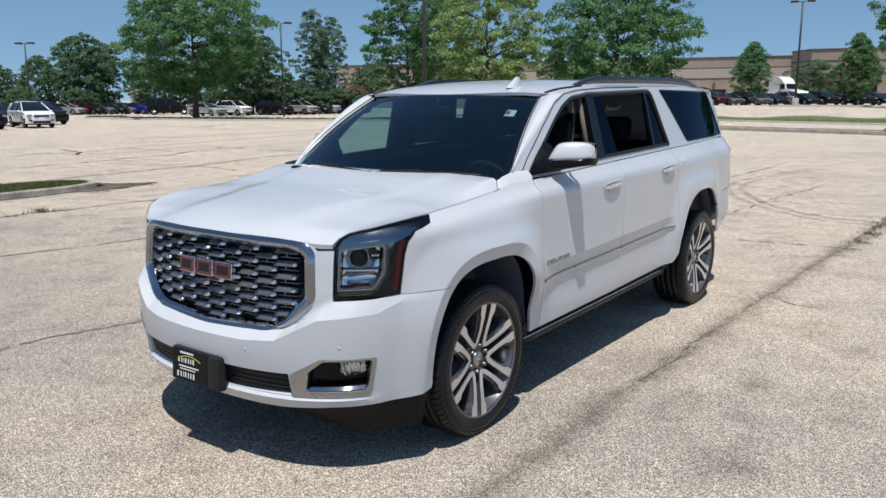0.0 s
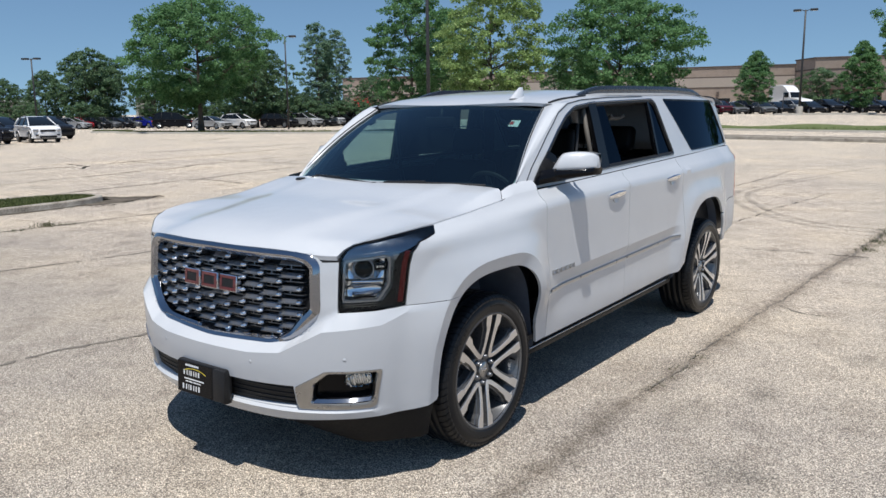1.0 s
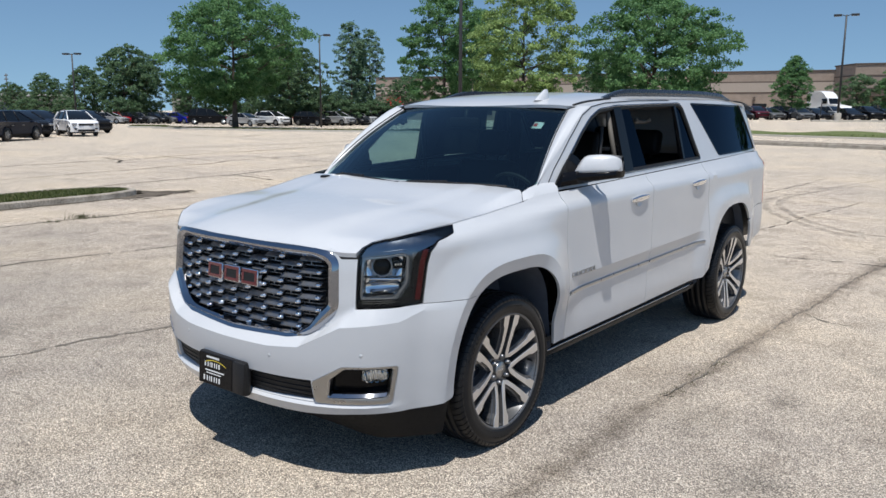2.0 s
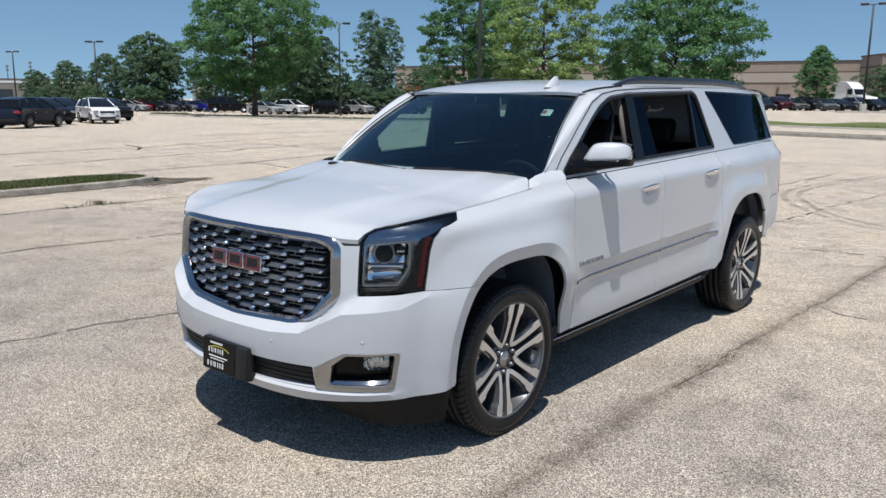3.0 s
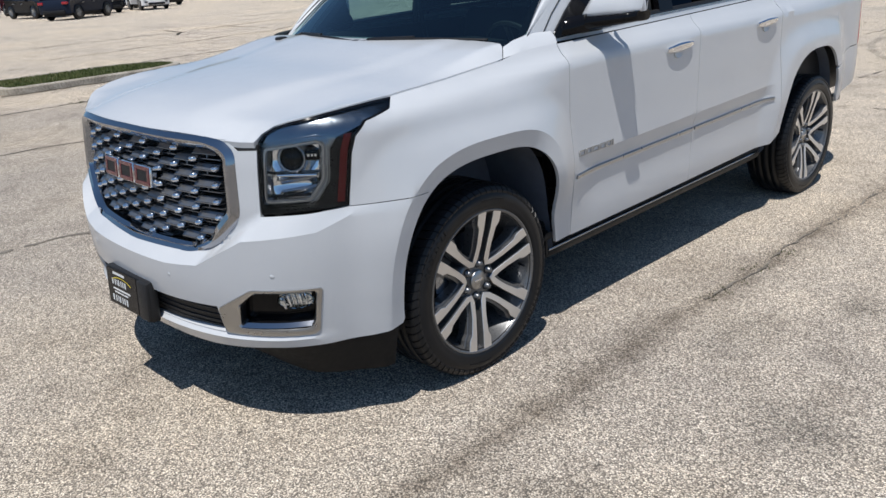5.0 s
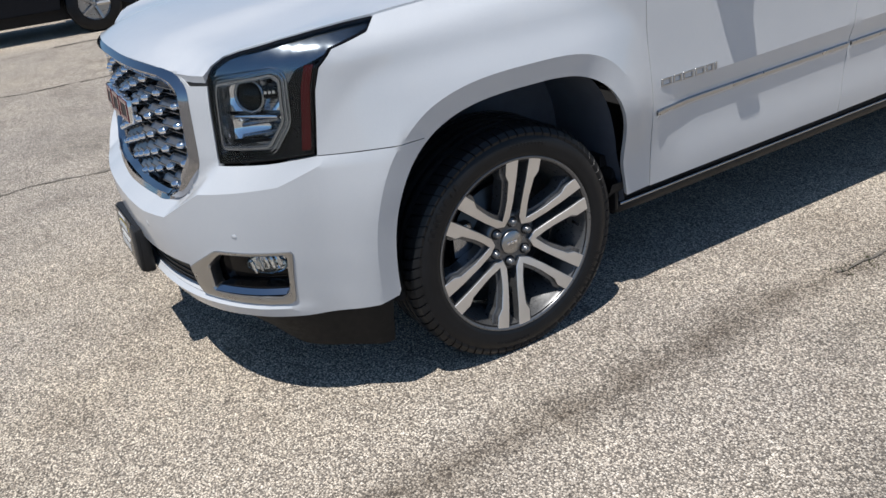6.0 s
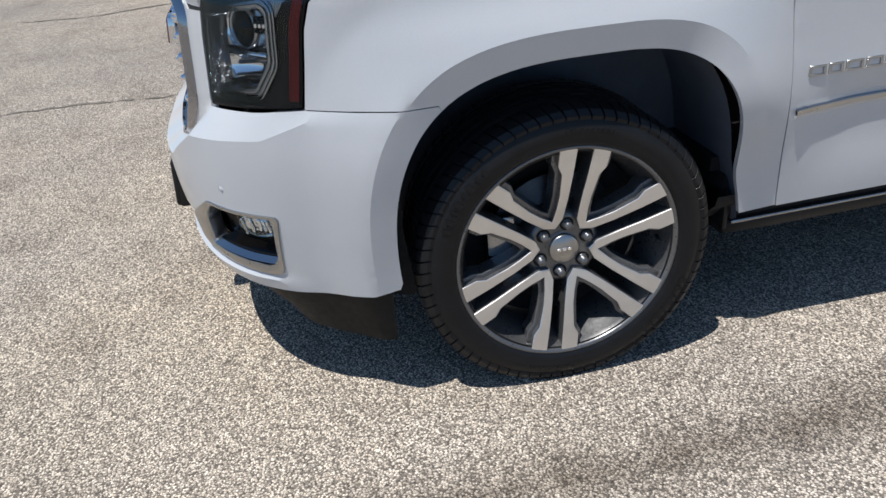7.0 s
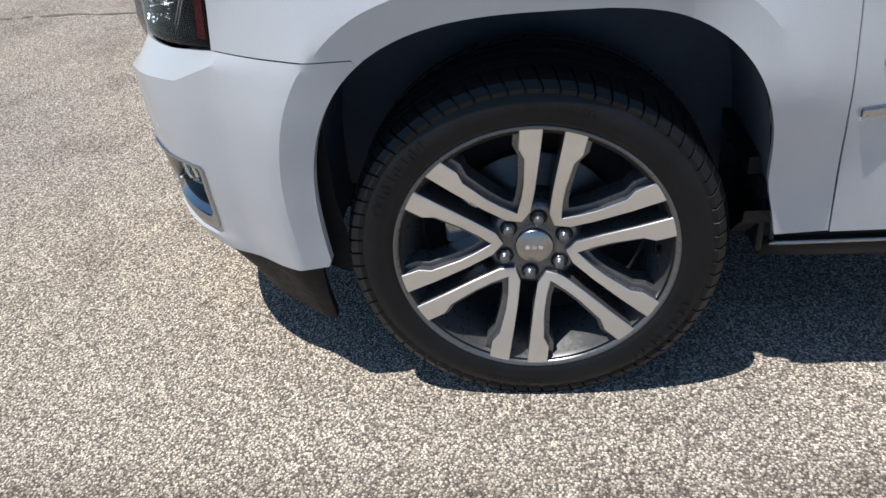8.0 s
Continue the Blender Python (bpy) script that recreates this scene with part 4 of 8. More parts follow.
hub = part("hub", hub_mesh(), WHEEL_GREY, first, flat_angle=35)
bm = bmesh.new()
lathe(bm, [(0.082, 0.0415), (0.092, 0.0415), (0.0945, 0.039), (0.096, 0.0)], 36)
part("centre_cap", bm, SATIN, first, "satin silver centre cap", flat_angle=40)
bm = bmesh.new()
for k, y in enumerate((-0.0145, 0.0, 0.0145)):
    box(bm, (0.0935, y - 0.0058, -0.0055), (0.0972, y + 0.0052, 0.0055), 0.001, seg=1)
part("cap_badge", bm, CHROME, first)
bm = bmesh.new()
lathe(bm, [(0.0, 0.19), (0.012, 0.19), (0.014, 0.188), (0.014, 0.11), (0.03, 0.10), (0.03, 0.0)], 48)
part("brake_disc", bm, STEEL, first, flat_angle=40)
bm = bmesh.new()
lathe(bm, [(-0.02, 0.255), (-0.02, 0.0)], 48)
part("dust_shield", bm, DARK_CAVITY, first)
bm = bmesh.new()
box(bm, (0.0, -0.20, -0.07), (0.05, -0.12, 0.10), 0.012)
part("brake_caliper", bm, CHROME_DARK, first)
bm = bmesh.new()
tube(bm, [(0.085, 0.268, -0.012), (0.120, 0.262, -0.012)], 0.005, 8)
part("valve_stem", bm, BLACK_PLASTIC, first)


def wheel_copy(m):
    w = copy_thing(first, m)
    w.parent = SUV
    return w


wheel_copy(pose(0.830, Y_REAR_AXLE, 0.377))
wheel_copy(pose(-0.838, 0, 0.377, 0, 0, 180))
wheel_copy(pose(-0.830, Y_REAR_AXLE, 0.377, 0, 0, 180))

# wheel housings
def housing(kind):
    bm = bmesh.new()
    rows = []
    mid = 0.06 if kind == "front" else Y_ARCH
    for x in ((0.928, 0.89, 0.6) if kind == "front" else (0.920, 0.88, 0.6)):
        row = [Vector((x, mid + (y - mid) * 1.03, 0.40 + (z - 0.40) * 1.024)) for y, z in arch_pts(kind, -1, 1, 36)]
        row = [Vector((x - 0.05, row[0].y, 0.34))] + row + [Vector((x - 0.05, row[-1].y, 0.345))]
        rows.append(row)
    loops_skin(bm, rows, closed=False)
    bm.faces.new([bm.verts.new(p) for p in rows[-1]])
    return bm


for kind_ in ("front", "rear"):
    hs = part("wheel_housing", housing(kind_), LINER, SUV)
    mirrored(hs, SUV)
# under-body
bm = bmesh.new()
box(bm, (-0.80, -0.72, 0.26), (0.80, -0.50, 0.50), 0.02)
box(bm, (-0.58, -0.6, 0.28), (0.58, 4.2, 0.52), 0.03)
box(bm, (-0.9, 0.47, 0.36), (0.9, 2.68, 0.50), 0.02)
box(bm, (-0.75, 3.66, 0.60), (0.75, 4.10, 0.72), 0.02)
part("underbody", bm, DARK_CAVITY, SUV)
# mud guard behind the front wheel
bm = bmesh.new()
box(bm, (0.80, 0.470, 0.340), (0.915, 0.486, 0.46), 0.006)
mg = part("mud_guard", bm, BLACK_PLASTIC, SUV)
mirrored(mg, SUV)

# ---- the nose: grille, lamps, plate ----
def on_body(q, z, lift=0.0):
    """A frame on the skin: x along the plan line, y up, z out."""
    e = 2e-3
    p = BODY(q, z)
    tq = (BODY(q + e, z) - BODY(q - e, z)).normalized()
    tz = (BODY(q, z + e) - BODY(q, z - e)).normalized()
    n = tq.cross(tz).normalized()
    up = n.cross(tq).normalized()
    m = Matrix((tq, up, n)).transposed().to_4x4()
    m.translation = p + n * lift
    return m


def inset(loop, d):
    """A loop moved inwards by d."""
    n = len(loop)
    area = sum(loop[i][0] * loop[(i + 1) % n][1] - loop[(i + 1) % n][0] * loop[i][1] for i in range(n))
    s = 1 if area > 0 else -1
    out = []
    for i in range(n):
        p0, p, p1 = (Vector((loop[(i + j) % n][0], loop[(i + j) % n][1])) for j in (-1, 0, 1))
        t = ((p - p0).normalized() + (p1 - p).normalized())
        t = t.normalized() if t.length > 1e-9 else (p1 - p).normalized()
        dd = d(p) if callable(d) else d
        out.append(p + Vector((-t.y, t.x)) * s * dd)
    return out


def ring(loop, steps, step=0.03):
    """A moulding along a closed loop on the skin: steps of (inset, lift)."""
    base = resample(loop, step)
    bm = bmesh.new()
    rows = []
    for d, lift in steps:
        rows.append([on_body(p[0], p[1], lift).translation for p in inset(base, d)])
    loops_skin(bm, rows, closed=True)
    bmesh.ops.recalc_face_normals(bm, faces=bm.faces)
    return bm


grille = empty("grille")
grille.parent = SUV
wide = lambda p: 0.012 + 0.034 * sstep(qx(0.40), qx(0.60), abs(p.x)) if p.y < 0.9 else 0.030 + 0.016 * sstep(qx(0.50), qx(0.62), abs(p.x))
wider = lambda p: wide(p) + 0.012
halfway = lambda p: wide(p) * 0.55
part("grille_frame", ring(grille_loop, [(-0.004, -0.01), (-0.003, 0.001), (0.006, 0.009), (halfway, 0.016), (wide, 0.006), (wider, -0.012), (wider, -0.07)], 0.02), CHROME_FRAME, grille, "mirror-chrome grille surround", flat_angle=28)
part("grille_back", sheet(grille_loop, BODY, 0.06, (), 0.0, lift=-0.075), DARK_CAVITY, grille)


def grille_cell():
    """A dark hexagonal ledge with a thin lower blade."""
    bm = bmesh.new()
    L, H = 0.062, 0.0095
    pts = [(-L, -H, 0), (L * 0.88, -H, 0), (L, 0, 0), (L, H, 0), (-L * 0.88, H, 0), (-L, 0, 0)]
    front = [bm.verts.new((x, y, -0.004 - 0.016 * (y + H) / (2 * H))) for x, y, z in pts]
    back = [bm.verts.new((x, y * 1.3 + 0.003, -0.055)) for x, y, z in pts]
    bm.faces.new(front)
    for i in range(6):
        bm.faces.new((front[i], back[i], back[(i + 1) % 6], front[(i + 1) % 6]))
    box(bm, (-L, -H - 0.0038, -0.04), (L * 0.98, -H - 0.0008, 0.0))
    box(bm, (-L * 1.1, -H - 0.0225, -0.05), (L * 1.05, -H - 0.0195, -0.016))
    box(bm, (-L * 0.2, -H - 0.0195, -0.045), (-L * 0.1, -H - 0.003, -0.022))
    for f in bm.faces:
        f.material_index = 0
    return bm


def grille_stud():
    """A bright faceted half-dome."""
    bm = bmesh.new()
    r0 = [bm.verts.new((0.0165 * math.cos(a), 0.0115 * math.sin(a) - 0.002, -0.006)) for a in [2 * math.pi * k / 10 for k in range(10)]]
    r1 = [bm.verts.new((0.0120 * math.cos(a), 0.0080 * math.sin(a) - 0.003, 0.006)) for a in [2 * math.pi * k / 10 for k in range(10)]]
    r2 = [bm.verts.new((0.0055 * math.cos(a), 0.0040 * math.sin(a) - 0.004, 0.010)) for a in [2 * math.pi * k / 10 for k in range(10)]]
    for A, B in ((r0, r1), (r1, r2)):
        for k in range(10):
            bm.faces.new((A[k], A[(k + 1) % 10], B[(k + 1) % 10], B[k]))
    bm.faces.new(r2)
    return bm


cell_me = mesh_from(grille_cell(), "grille_bar", GRILLE_GREY, False)
stud_me = mesh_from(grille_stud(), "grille_stud", CHROME, True)
inner = inset(resample(grille_loop, 0.03), wider)
DQ, DZ = 0.1145, 0.0588
for c in range(-6, 6):
    for r in range(9):
        q = 0.0305 + c * DQ
        z = 0.632 + r * DZ + (DZ / 2 if c % 2 else 0)
        spot = np.array([[q, z], [q + 0.052, z]])
        ok = inside(inner, spot) & (edge_dist([inner], spot) > 0.006)
        for good, name, me, dq, lift in ((ok[0], "grille_bar", cell_me, 0.0, -0.020), (ok[1], "grille_stud", stud_me, 0.055, -0.016)):
            if good:
                o = new(name, me)
                o.parent = grille
                o.matrix_basis = on_body(q + dq, z, lift)

# emblem: three red enamel blocks in chrome edges
for qq in (-0.140, 0.0, 0.140):
    m = on_body(qq - 0.012, 0.918, 0.0)
    bm_c, bm_r, bm_k = bmesh.new(), bmesh.new(), bmesh.new()
    box(bm_c, (-0.062, -0.040, -0.02), (0.062, 0.040, 0.010), 0.004, m)
    for lo, hi in (((-0.057, 0.021), (0.057, 0.036)), ((-0.057, -0.036), (0.057, -0.021)), ((-0.057, -0.021), (-0.040, 0.021)), ((0.040, -0.021), (0.057, 0.021))):
        box(bm_r, (lo[0], lo[1], 0.0), (hi[0], hi[1], 0.013), 0.001, m, seg=1)
    box(bm_k, (-0.040, -0.021, 0.0), (0.040, 0.021, 0.0112), 0.0, m)
    em = part("emblem", bm_c, CHROME, grille, "chrome-edged emblem block")
    part("emblem_enamel", bm_r, RED_ENAMEL, em, "dark red enamel emblem filling")
    part("emblem_ground", bm_k, BLACK_PLASTIC, em)

# lower intake and its mesh
intake = part("lower_intake", sheet(inset(intake_loop, -0.004), BODY, 0.04, (), 0.0, lift=-0.018), BLACK_PLASTIC, SUV, "black lower air intake")
for z in (0.395, 0.42, 0.445, 0.47):
    bm = bmesh.new()
    tube(bm, [on_body(qx(0.55) * (k / 20) * 2 - qx(0.55), z, -0.016).translation for k in range(21)], 0.0025, 6)
    part("intake_slat", bm, BLACK_PLASTIC, intake)

# fog lamps
FOG_IN = [(0.655, 0.500), (0.713, 0.557), (0.876, 0.558), (0.866, 0.438), (0.850, 0.415), (0.640, 0.412)]


def edge_points(poly, r, k):
    """The same number of points on every edge of a polygon, its corners a little rounded."""
    out = []
    n = len(poly)
    for i in range(n):
        a, b = Vector(poly[i]), Vector(poly[(i + 1) % n])
        d = (b - a).normalized() * min(r, (b - a).length * 0.3)
        out += [(a + d).lerp(b - d, j / k) for j in range(k + 1)]
    return out


def fog_unit():
    u = empty("fog_light")
    u.parent = SUV
    o2, i2 = [(qx(x), z) for x, z in FOG], [(qx(x), z) for x, z in FOG_IN]
    O, I = edge_points(o2, 0.008, 6), edge_points(i2, 0.010, 6)
    bm = bmesh.new()
    rows = []
    for w, lift in ((-0.01, -0.012), (0.0, 0.002), (0.05, 0.005), (0.30, 0.005), (0.60, 0.003), (0.88, -0.001), (0.97, -0.008), (1.0, -0.045)):
        rows.append([on_body(*(p.lerp(r_, w)), lift).translation for p, r_ in zip(O, I)])
    loops_skin(bm, rows, closed=True)
    bmesh.ops.recalc_face_normals(bm, faces=bm.faces)
    part("bezel", bm, SATIN, u, "satin chrome bezel", flat_angle=30)
    part("cavity", sheet(inset(o2, 0.003), BODY, 0.04, (), 0.0, lift=-0.055), BLACK_GLOSS, u)
    m = on_body(qx(0.826), 0.513, -0.040)
    bm = bmesh.new()
    bmesh.ops.create_uvsphere(bm, u_segments=20, v_segments=10, radius=1.0)
    for v in bm.verts:
        v.co = m @ Vector((v.co.x * 0.066, v.co.y * 0.035, v.co.z * 0.020 + 0.006))
    part("lamp", bm, GLASS_CLEAR, u, "clear lamp lens")
    bm = bmesh.new()
    for k in range(5):
        box(bm, (-0.050 + 0.020 * k, -0.024, -0.006), (-0.038 + 0.020 * k, 0.026, 0.001 + 0.003 * (k % 2)), 0.003, m @ pose(0, 0, 0, 0, 20 - 9 * k, 10), seg=1)
    box(bm, (-0.058, -0.028, -0.012), (0.056, 0.030, -0.008), 0.0, m)
    part("reflector", bm, CHROME, u, "bright faceted reflector")
    bm = bmesh.new()
    def row(x0, x1, z0, z1, lift):
        return [on_body(qx(x0) + (qx(x1) - qx(x0)) * k / 10, z0 + (z1 - z0) * k / 10, lift).translation for k in range(11)]
    loops_skin(bm, [row(0.640, 0.858, 0.411, 0.420, -0.002), row(0.655, 0.862, 0.424, 0.432, -0.018)], closed=False)
    part("ledge", bm, CHROME_FRAME, u, "dark chrome ledge")
    bm = bmesh.new()
    loops_skin(bm, [row(0.655, 0.862, 0.426, 0.434, -0.018), row(0.69, 0.862, 0.440, 0.452, -0.052)], closed=False)
    part("shelf", bm, BLACK_GLOSS, u)
    return u


fu = fog_unit()


def mirror_unit(u, parent):
    e = empty(u.name.split(".")[0])
    e.parent = parent
    for c in u.children:
        mirrored(c, e)
    return e


mirror_unit(fu, SUV)

# headlights
qi, qo = qx(0.724), 1.068


def hp(fu_, z):
    return (qi + (qo - qi) * fu_, z)


HEAD = [(qi, 0.836), (qi - 0.003, 1.06), (qi, 1.084), (0.768, 1.107), (0.813, 1.130), (0.870, 1.143), (qy(-0.70), 1.163), (qy(-0.60), 1.174), (qy(-0.50), 1.181), (1.326, 1.184), (1.328, 1.178), (1.290, 1.158)]
HEAD += [(qy(y) - 0.004, z) for y, z in head_out[::-1][2:]]


def headlight():
    h = empty("headlight")
    h.parent = SUV
    part("housing", sheet(inset(HEAD, -0.004), BODY, 0.03, (), 0.0, lift=-0.085), LAMP_GREY, h, "dark grey lamp housing")
    bm = ring(HEAD, [(-0.002, -0.03), (-0.001, -0.001), (0.005, -0.0015), (0.006, -0.03), (0.006, -0.085)], 0.02)
    part("gasket", bm, BLACK_GLOSS, h, "gloss black lamp edge")
    # black panel on the outer side and below
    blk = [hp(0.0, 0.841), hp(0.0, 0.860), hp(0.60, 0.869), hp(0.77, 0.928), hp(0.78, 1.05), hp(0.88, 1.092), hp(1.06, 1.108)] + [(qy(y) - 0.012, z) for y, z in head_out[::-1][3:-1]] + [hp(0.985, 0.858)]
    part("mask", sheet(blk, BODY, 0.03, (), 0.01, lift=-0.012), BLACK_GLOSS, h)
    # silver light guide: along the top from the tip, down and in below the projectors
    outer = [hp(0.035, 1.074), (0.778, 1.105), (0.817, 1.127), (0.870, 1.140), (qy(-0.70), 1.160), (qy(-0.60), 1.171), (qy(-0.50), 1.178), (1.314, 1.181), (1.290, 1.164), (1.19, 1.144), (1.135, 1.122), hp(0.90, 1.088), hp(0.80, 1.045), hp(0.79, 0.945), hp(0.66, 0.878), hp(0.05, 0.872)]
    hole = [hp(0.075, 0.885), hp(0.56, 0.890), hp(0.715, 0.955), hp(0.715, 1.063), hp(0.66, 1.073), hp(0.085, 1.052)]
    part("light_guide", sheet(outer, BODY, 0.02, [rounded(hole, 0.012)], 0.012, lift=-0.010), LAMP_GUIDE, h, "smoky silver light-guide band")
    part("guide_lip", ring(rounded(hole, 0.012), [(-0.012, -0.011), (-0.010, -0.006), (-0.004, -0.006), (0.0, -0.03), (0.004, -0.075)], 0.015), CHROME_DARK, h)
    for d_ in (0.019, 0.028):
        part("guide_line", ring(rounded(hole, 0.012), [(-d_ - 0.004, -0.011), (-d_ - 0.003, -0.006), (-d_, -0.005), (-d_ + 0.002, -0.011)], 0.015), LAMP_SILVER, h)
    # chrome bowls behind the projector and the lower lamp
    for z0, z1 in ((0.976, 1.064), (0.897, 0.966)):
        zc, qc = (z0 + z1) / 2, hp(0.38, 1)[0]
        wq, hz = hp(0.68, 1)[0] - qc, (z1 - z0) / 2
        fn = lambda q, z: on_body(q, z, -0.050 - 0.030 * max(0.0, 1 - ((q - qc) / wq) ** 2 - 0.6 * ((z - zc) / hz) ** 2)).translation
        part("bowl", sheet([hp(0.09, z0), hp(0.62 if z0 < 0.95 else 0.68, z0), hp(0.68, z1), hp(0.09, z1)], fn, 0.012, (), 0.0), CHROME, h, "bright reflector bowl")
    # upper projector, lower reflector, divider
    m = on_body(*hp(0.34, 1.022), -0.055)
    bm = bmesh.new()
    lathe(bm, [(-0.02, 0.052), (0.0, 0.052), (0.012, 0.047), (0.010, 0.040), (-0.005, 0.038)], 28, axis="z")
    for v in bm.verts:
        v.co = m @ v.co
    part("projector_ring", bm, CHROME_DARK, h)
    bm = bmesh.new()
    bmesh.ops.create_uvsphere(bm, u_segments=20, v_segments=12, radius=0.040)
    for v in bm.verts:
        v.co = m @ Vector((v.co.x, v.co.y, v.co.z * 0.6 - 0.004))
    part("projector_lens", bm, BLACK_GLOSS, h)
    bm = bmesh.new()
    box(bm, (-0.055, -0.034, -0.03), (0.085, -0.024, 0.02), 0.004, m @ pose(0, -0.028, 0))
    part("divider", bm, CHROME, h)
    bm = bmesh.new()
    m2 = on_body(*hp(0.40, 0.935), -0.06)
    for k in (0, 2):
        box(bm, (-0.06, -0.030 + 0.016 * k, -0.01 + 0.003 * k), (0.070, -0.018 + 0.016 * k, 0.006), 0.003, m2 @ pose(0, 0, 0, -25, 0, 8), seg=1)
    part("low_reflector", bm, CHROME_DARK, h)
    bm = bmesh.new()
    m3 = on_body(*hp(0.60, 1.030), -0.045)
    box(bm, (-0.022, -0.018, -0.02), (0.024, 0.020, 0.012), 0.005, m3)
    part("corner_module", bm, BLACK_GLOSS, h)
    bm = bmesh.new()
    for k in range(3):
        box(bm, (-0.016 + 0.012 * k, -0.004, 0.012), (-0.007 + 0.012 * k, 0.006, 0.016), 0.001, m3, seg=1)
    part("corner_diodes", bm, CHROME, h)
    # amber side reflector
    side = head_out[:4]
    am = [(qy(y) - 0.012, z + 0.012) for y, z in side] + [(qy(y) - 0.039, z + 0.012) for y, z in side[::-1]]
    part("side_reflector", sheet(am, BODY, 0.02, (), 0.008, lift=-0.006), AMBER, h, "dark red-amber side reflector")
    cover = part("lens_cover", sheet(inset(HEAD, 0.004), BODY, 0.025, (), 0.0, lift=0.0), GLASS_CLEAR, h, "clear lamp cover")
    cover.visible_shadow = False
    return h


hl_unit = headlight()
mirror_unit(hl_unit, SUV)

# parking sensors
for q, z in ((qx(0.775), 0.625), (qx(0.334), 0.583), (-qx(0.334), 0.583), (-qx(0.775), 0.625)):
    bm = bmesh.new()
    lathe(bm, [(-0.002, 0.0105), (0.0, 0.0105), (0.0, 0.0098), (-0.002, 0.0096), (-0.0004, 0.0090), (-0.0003, 0.0)], 20, axis="z")
    for v in bm.verts:
        v.co = on_body(q, z, 0.0004) @ v.co
    part("parking_sensor", bm, PAINT, SUV, flat_angle=15)

# plate holder with a dealer's plate: illegible bars
plate = empty("plate_holder")
plate.parent = SUV
PM = pose(-0.005, -1.052, 0.432, 86, 0, 1.5)
bm = bmesh.new()
box(bm, (-0.185, -0.085, -0.03), (0.185, 0.085, 0.012), 0.012, PM)
box(bm, (0.10, -0.080, 0.0), (0.183, 0.080, 0.022), 0.010, PM)
part("holder", bm, BLACK_PLASTIC, plate, "black plastic plate holder")
bm = bmesh.new()
box(bm, (-0.176, -0.077, 0.012), (0.085, 0.077, 0.0145), 0.0)
for v in bm.verts:
    v.co = PM @ v.co
part("dealer_plate", bm, BLACK_GLOSS, plate, "black printed dealer plate")
bm, bm2 = bmesh.new(), bmesh.new()
def bars(row_y, h, widths, x0, gap=0.004):
    x = x0
    for w in widths:
        box(bm, (x, row_y - h / 2, 0.0145), (x + w * (0.48 if h > 0.02 else 1.0), row_y + h / 2, 0.0158), 0.0, PM)
        x += w + gap
bars(0.062, 0.010, (0.012, 0.008, 0.010, 0.009, 0.010, 0.011, 0.009, 0.010), -0.115, 0.003)
bars(0.024, 0.024, (0.020, 0.014, 0.008, 0.018, 0.013, 0.014, 0.020), -0.130)
bars(-0.006, 0.006, (0.15,), -0.125)
bars(-0.020, 0.005, (0.02, 0.03, 0.024, 0.03), -0.115)
bars(-0.048, 0.026, (0.022, 0.016, 0.009, 0.020, 0.014, 0.016, 0.022), -0.138)
part("plate_print", bm, WHITE_PRINT, plate, "white illegible print bars")
for k in range(12):
    a0 = radians(35 + 110 * k / 12)
    a1 = radians(35 + 110 * (k + 1) / 12)
    q4 = [bm2.verts.new(PM @ Vector((-0.045 + r * 1.7 * math.cos(a), 0.006 + r * 0.7 * math.sin(a), 0.0158))) for r, a in ((0.058, a0), (0.063, a0), (0.063, a1), (0.058, a1))]
    bm2.faces.new(q4)
part("plate_arc", bm2, YELLOW_PRINT, plate)

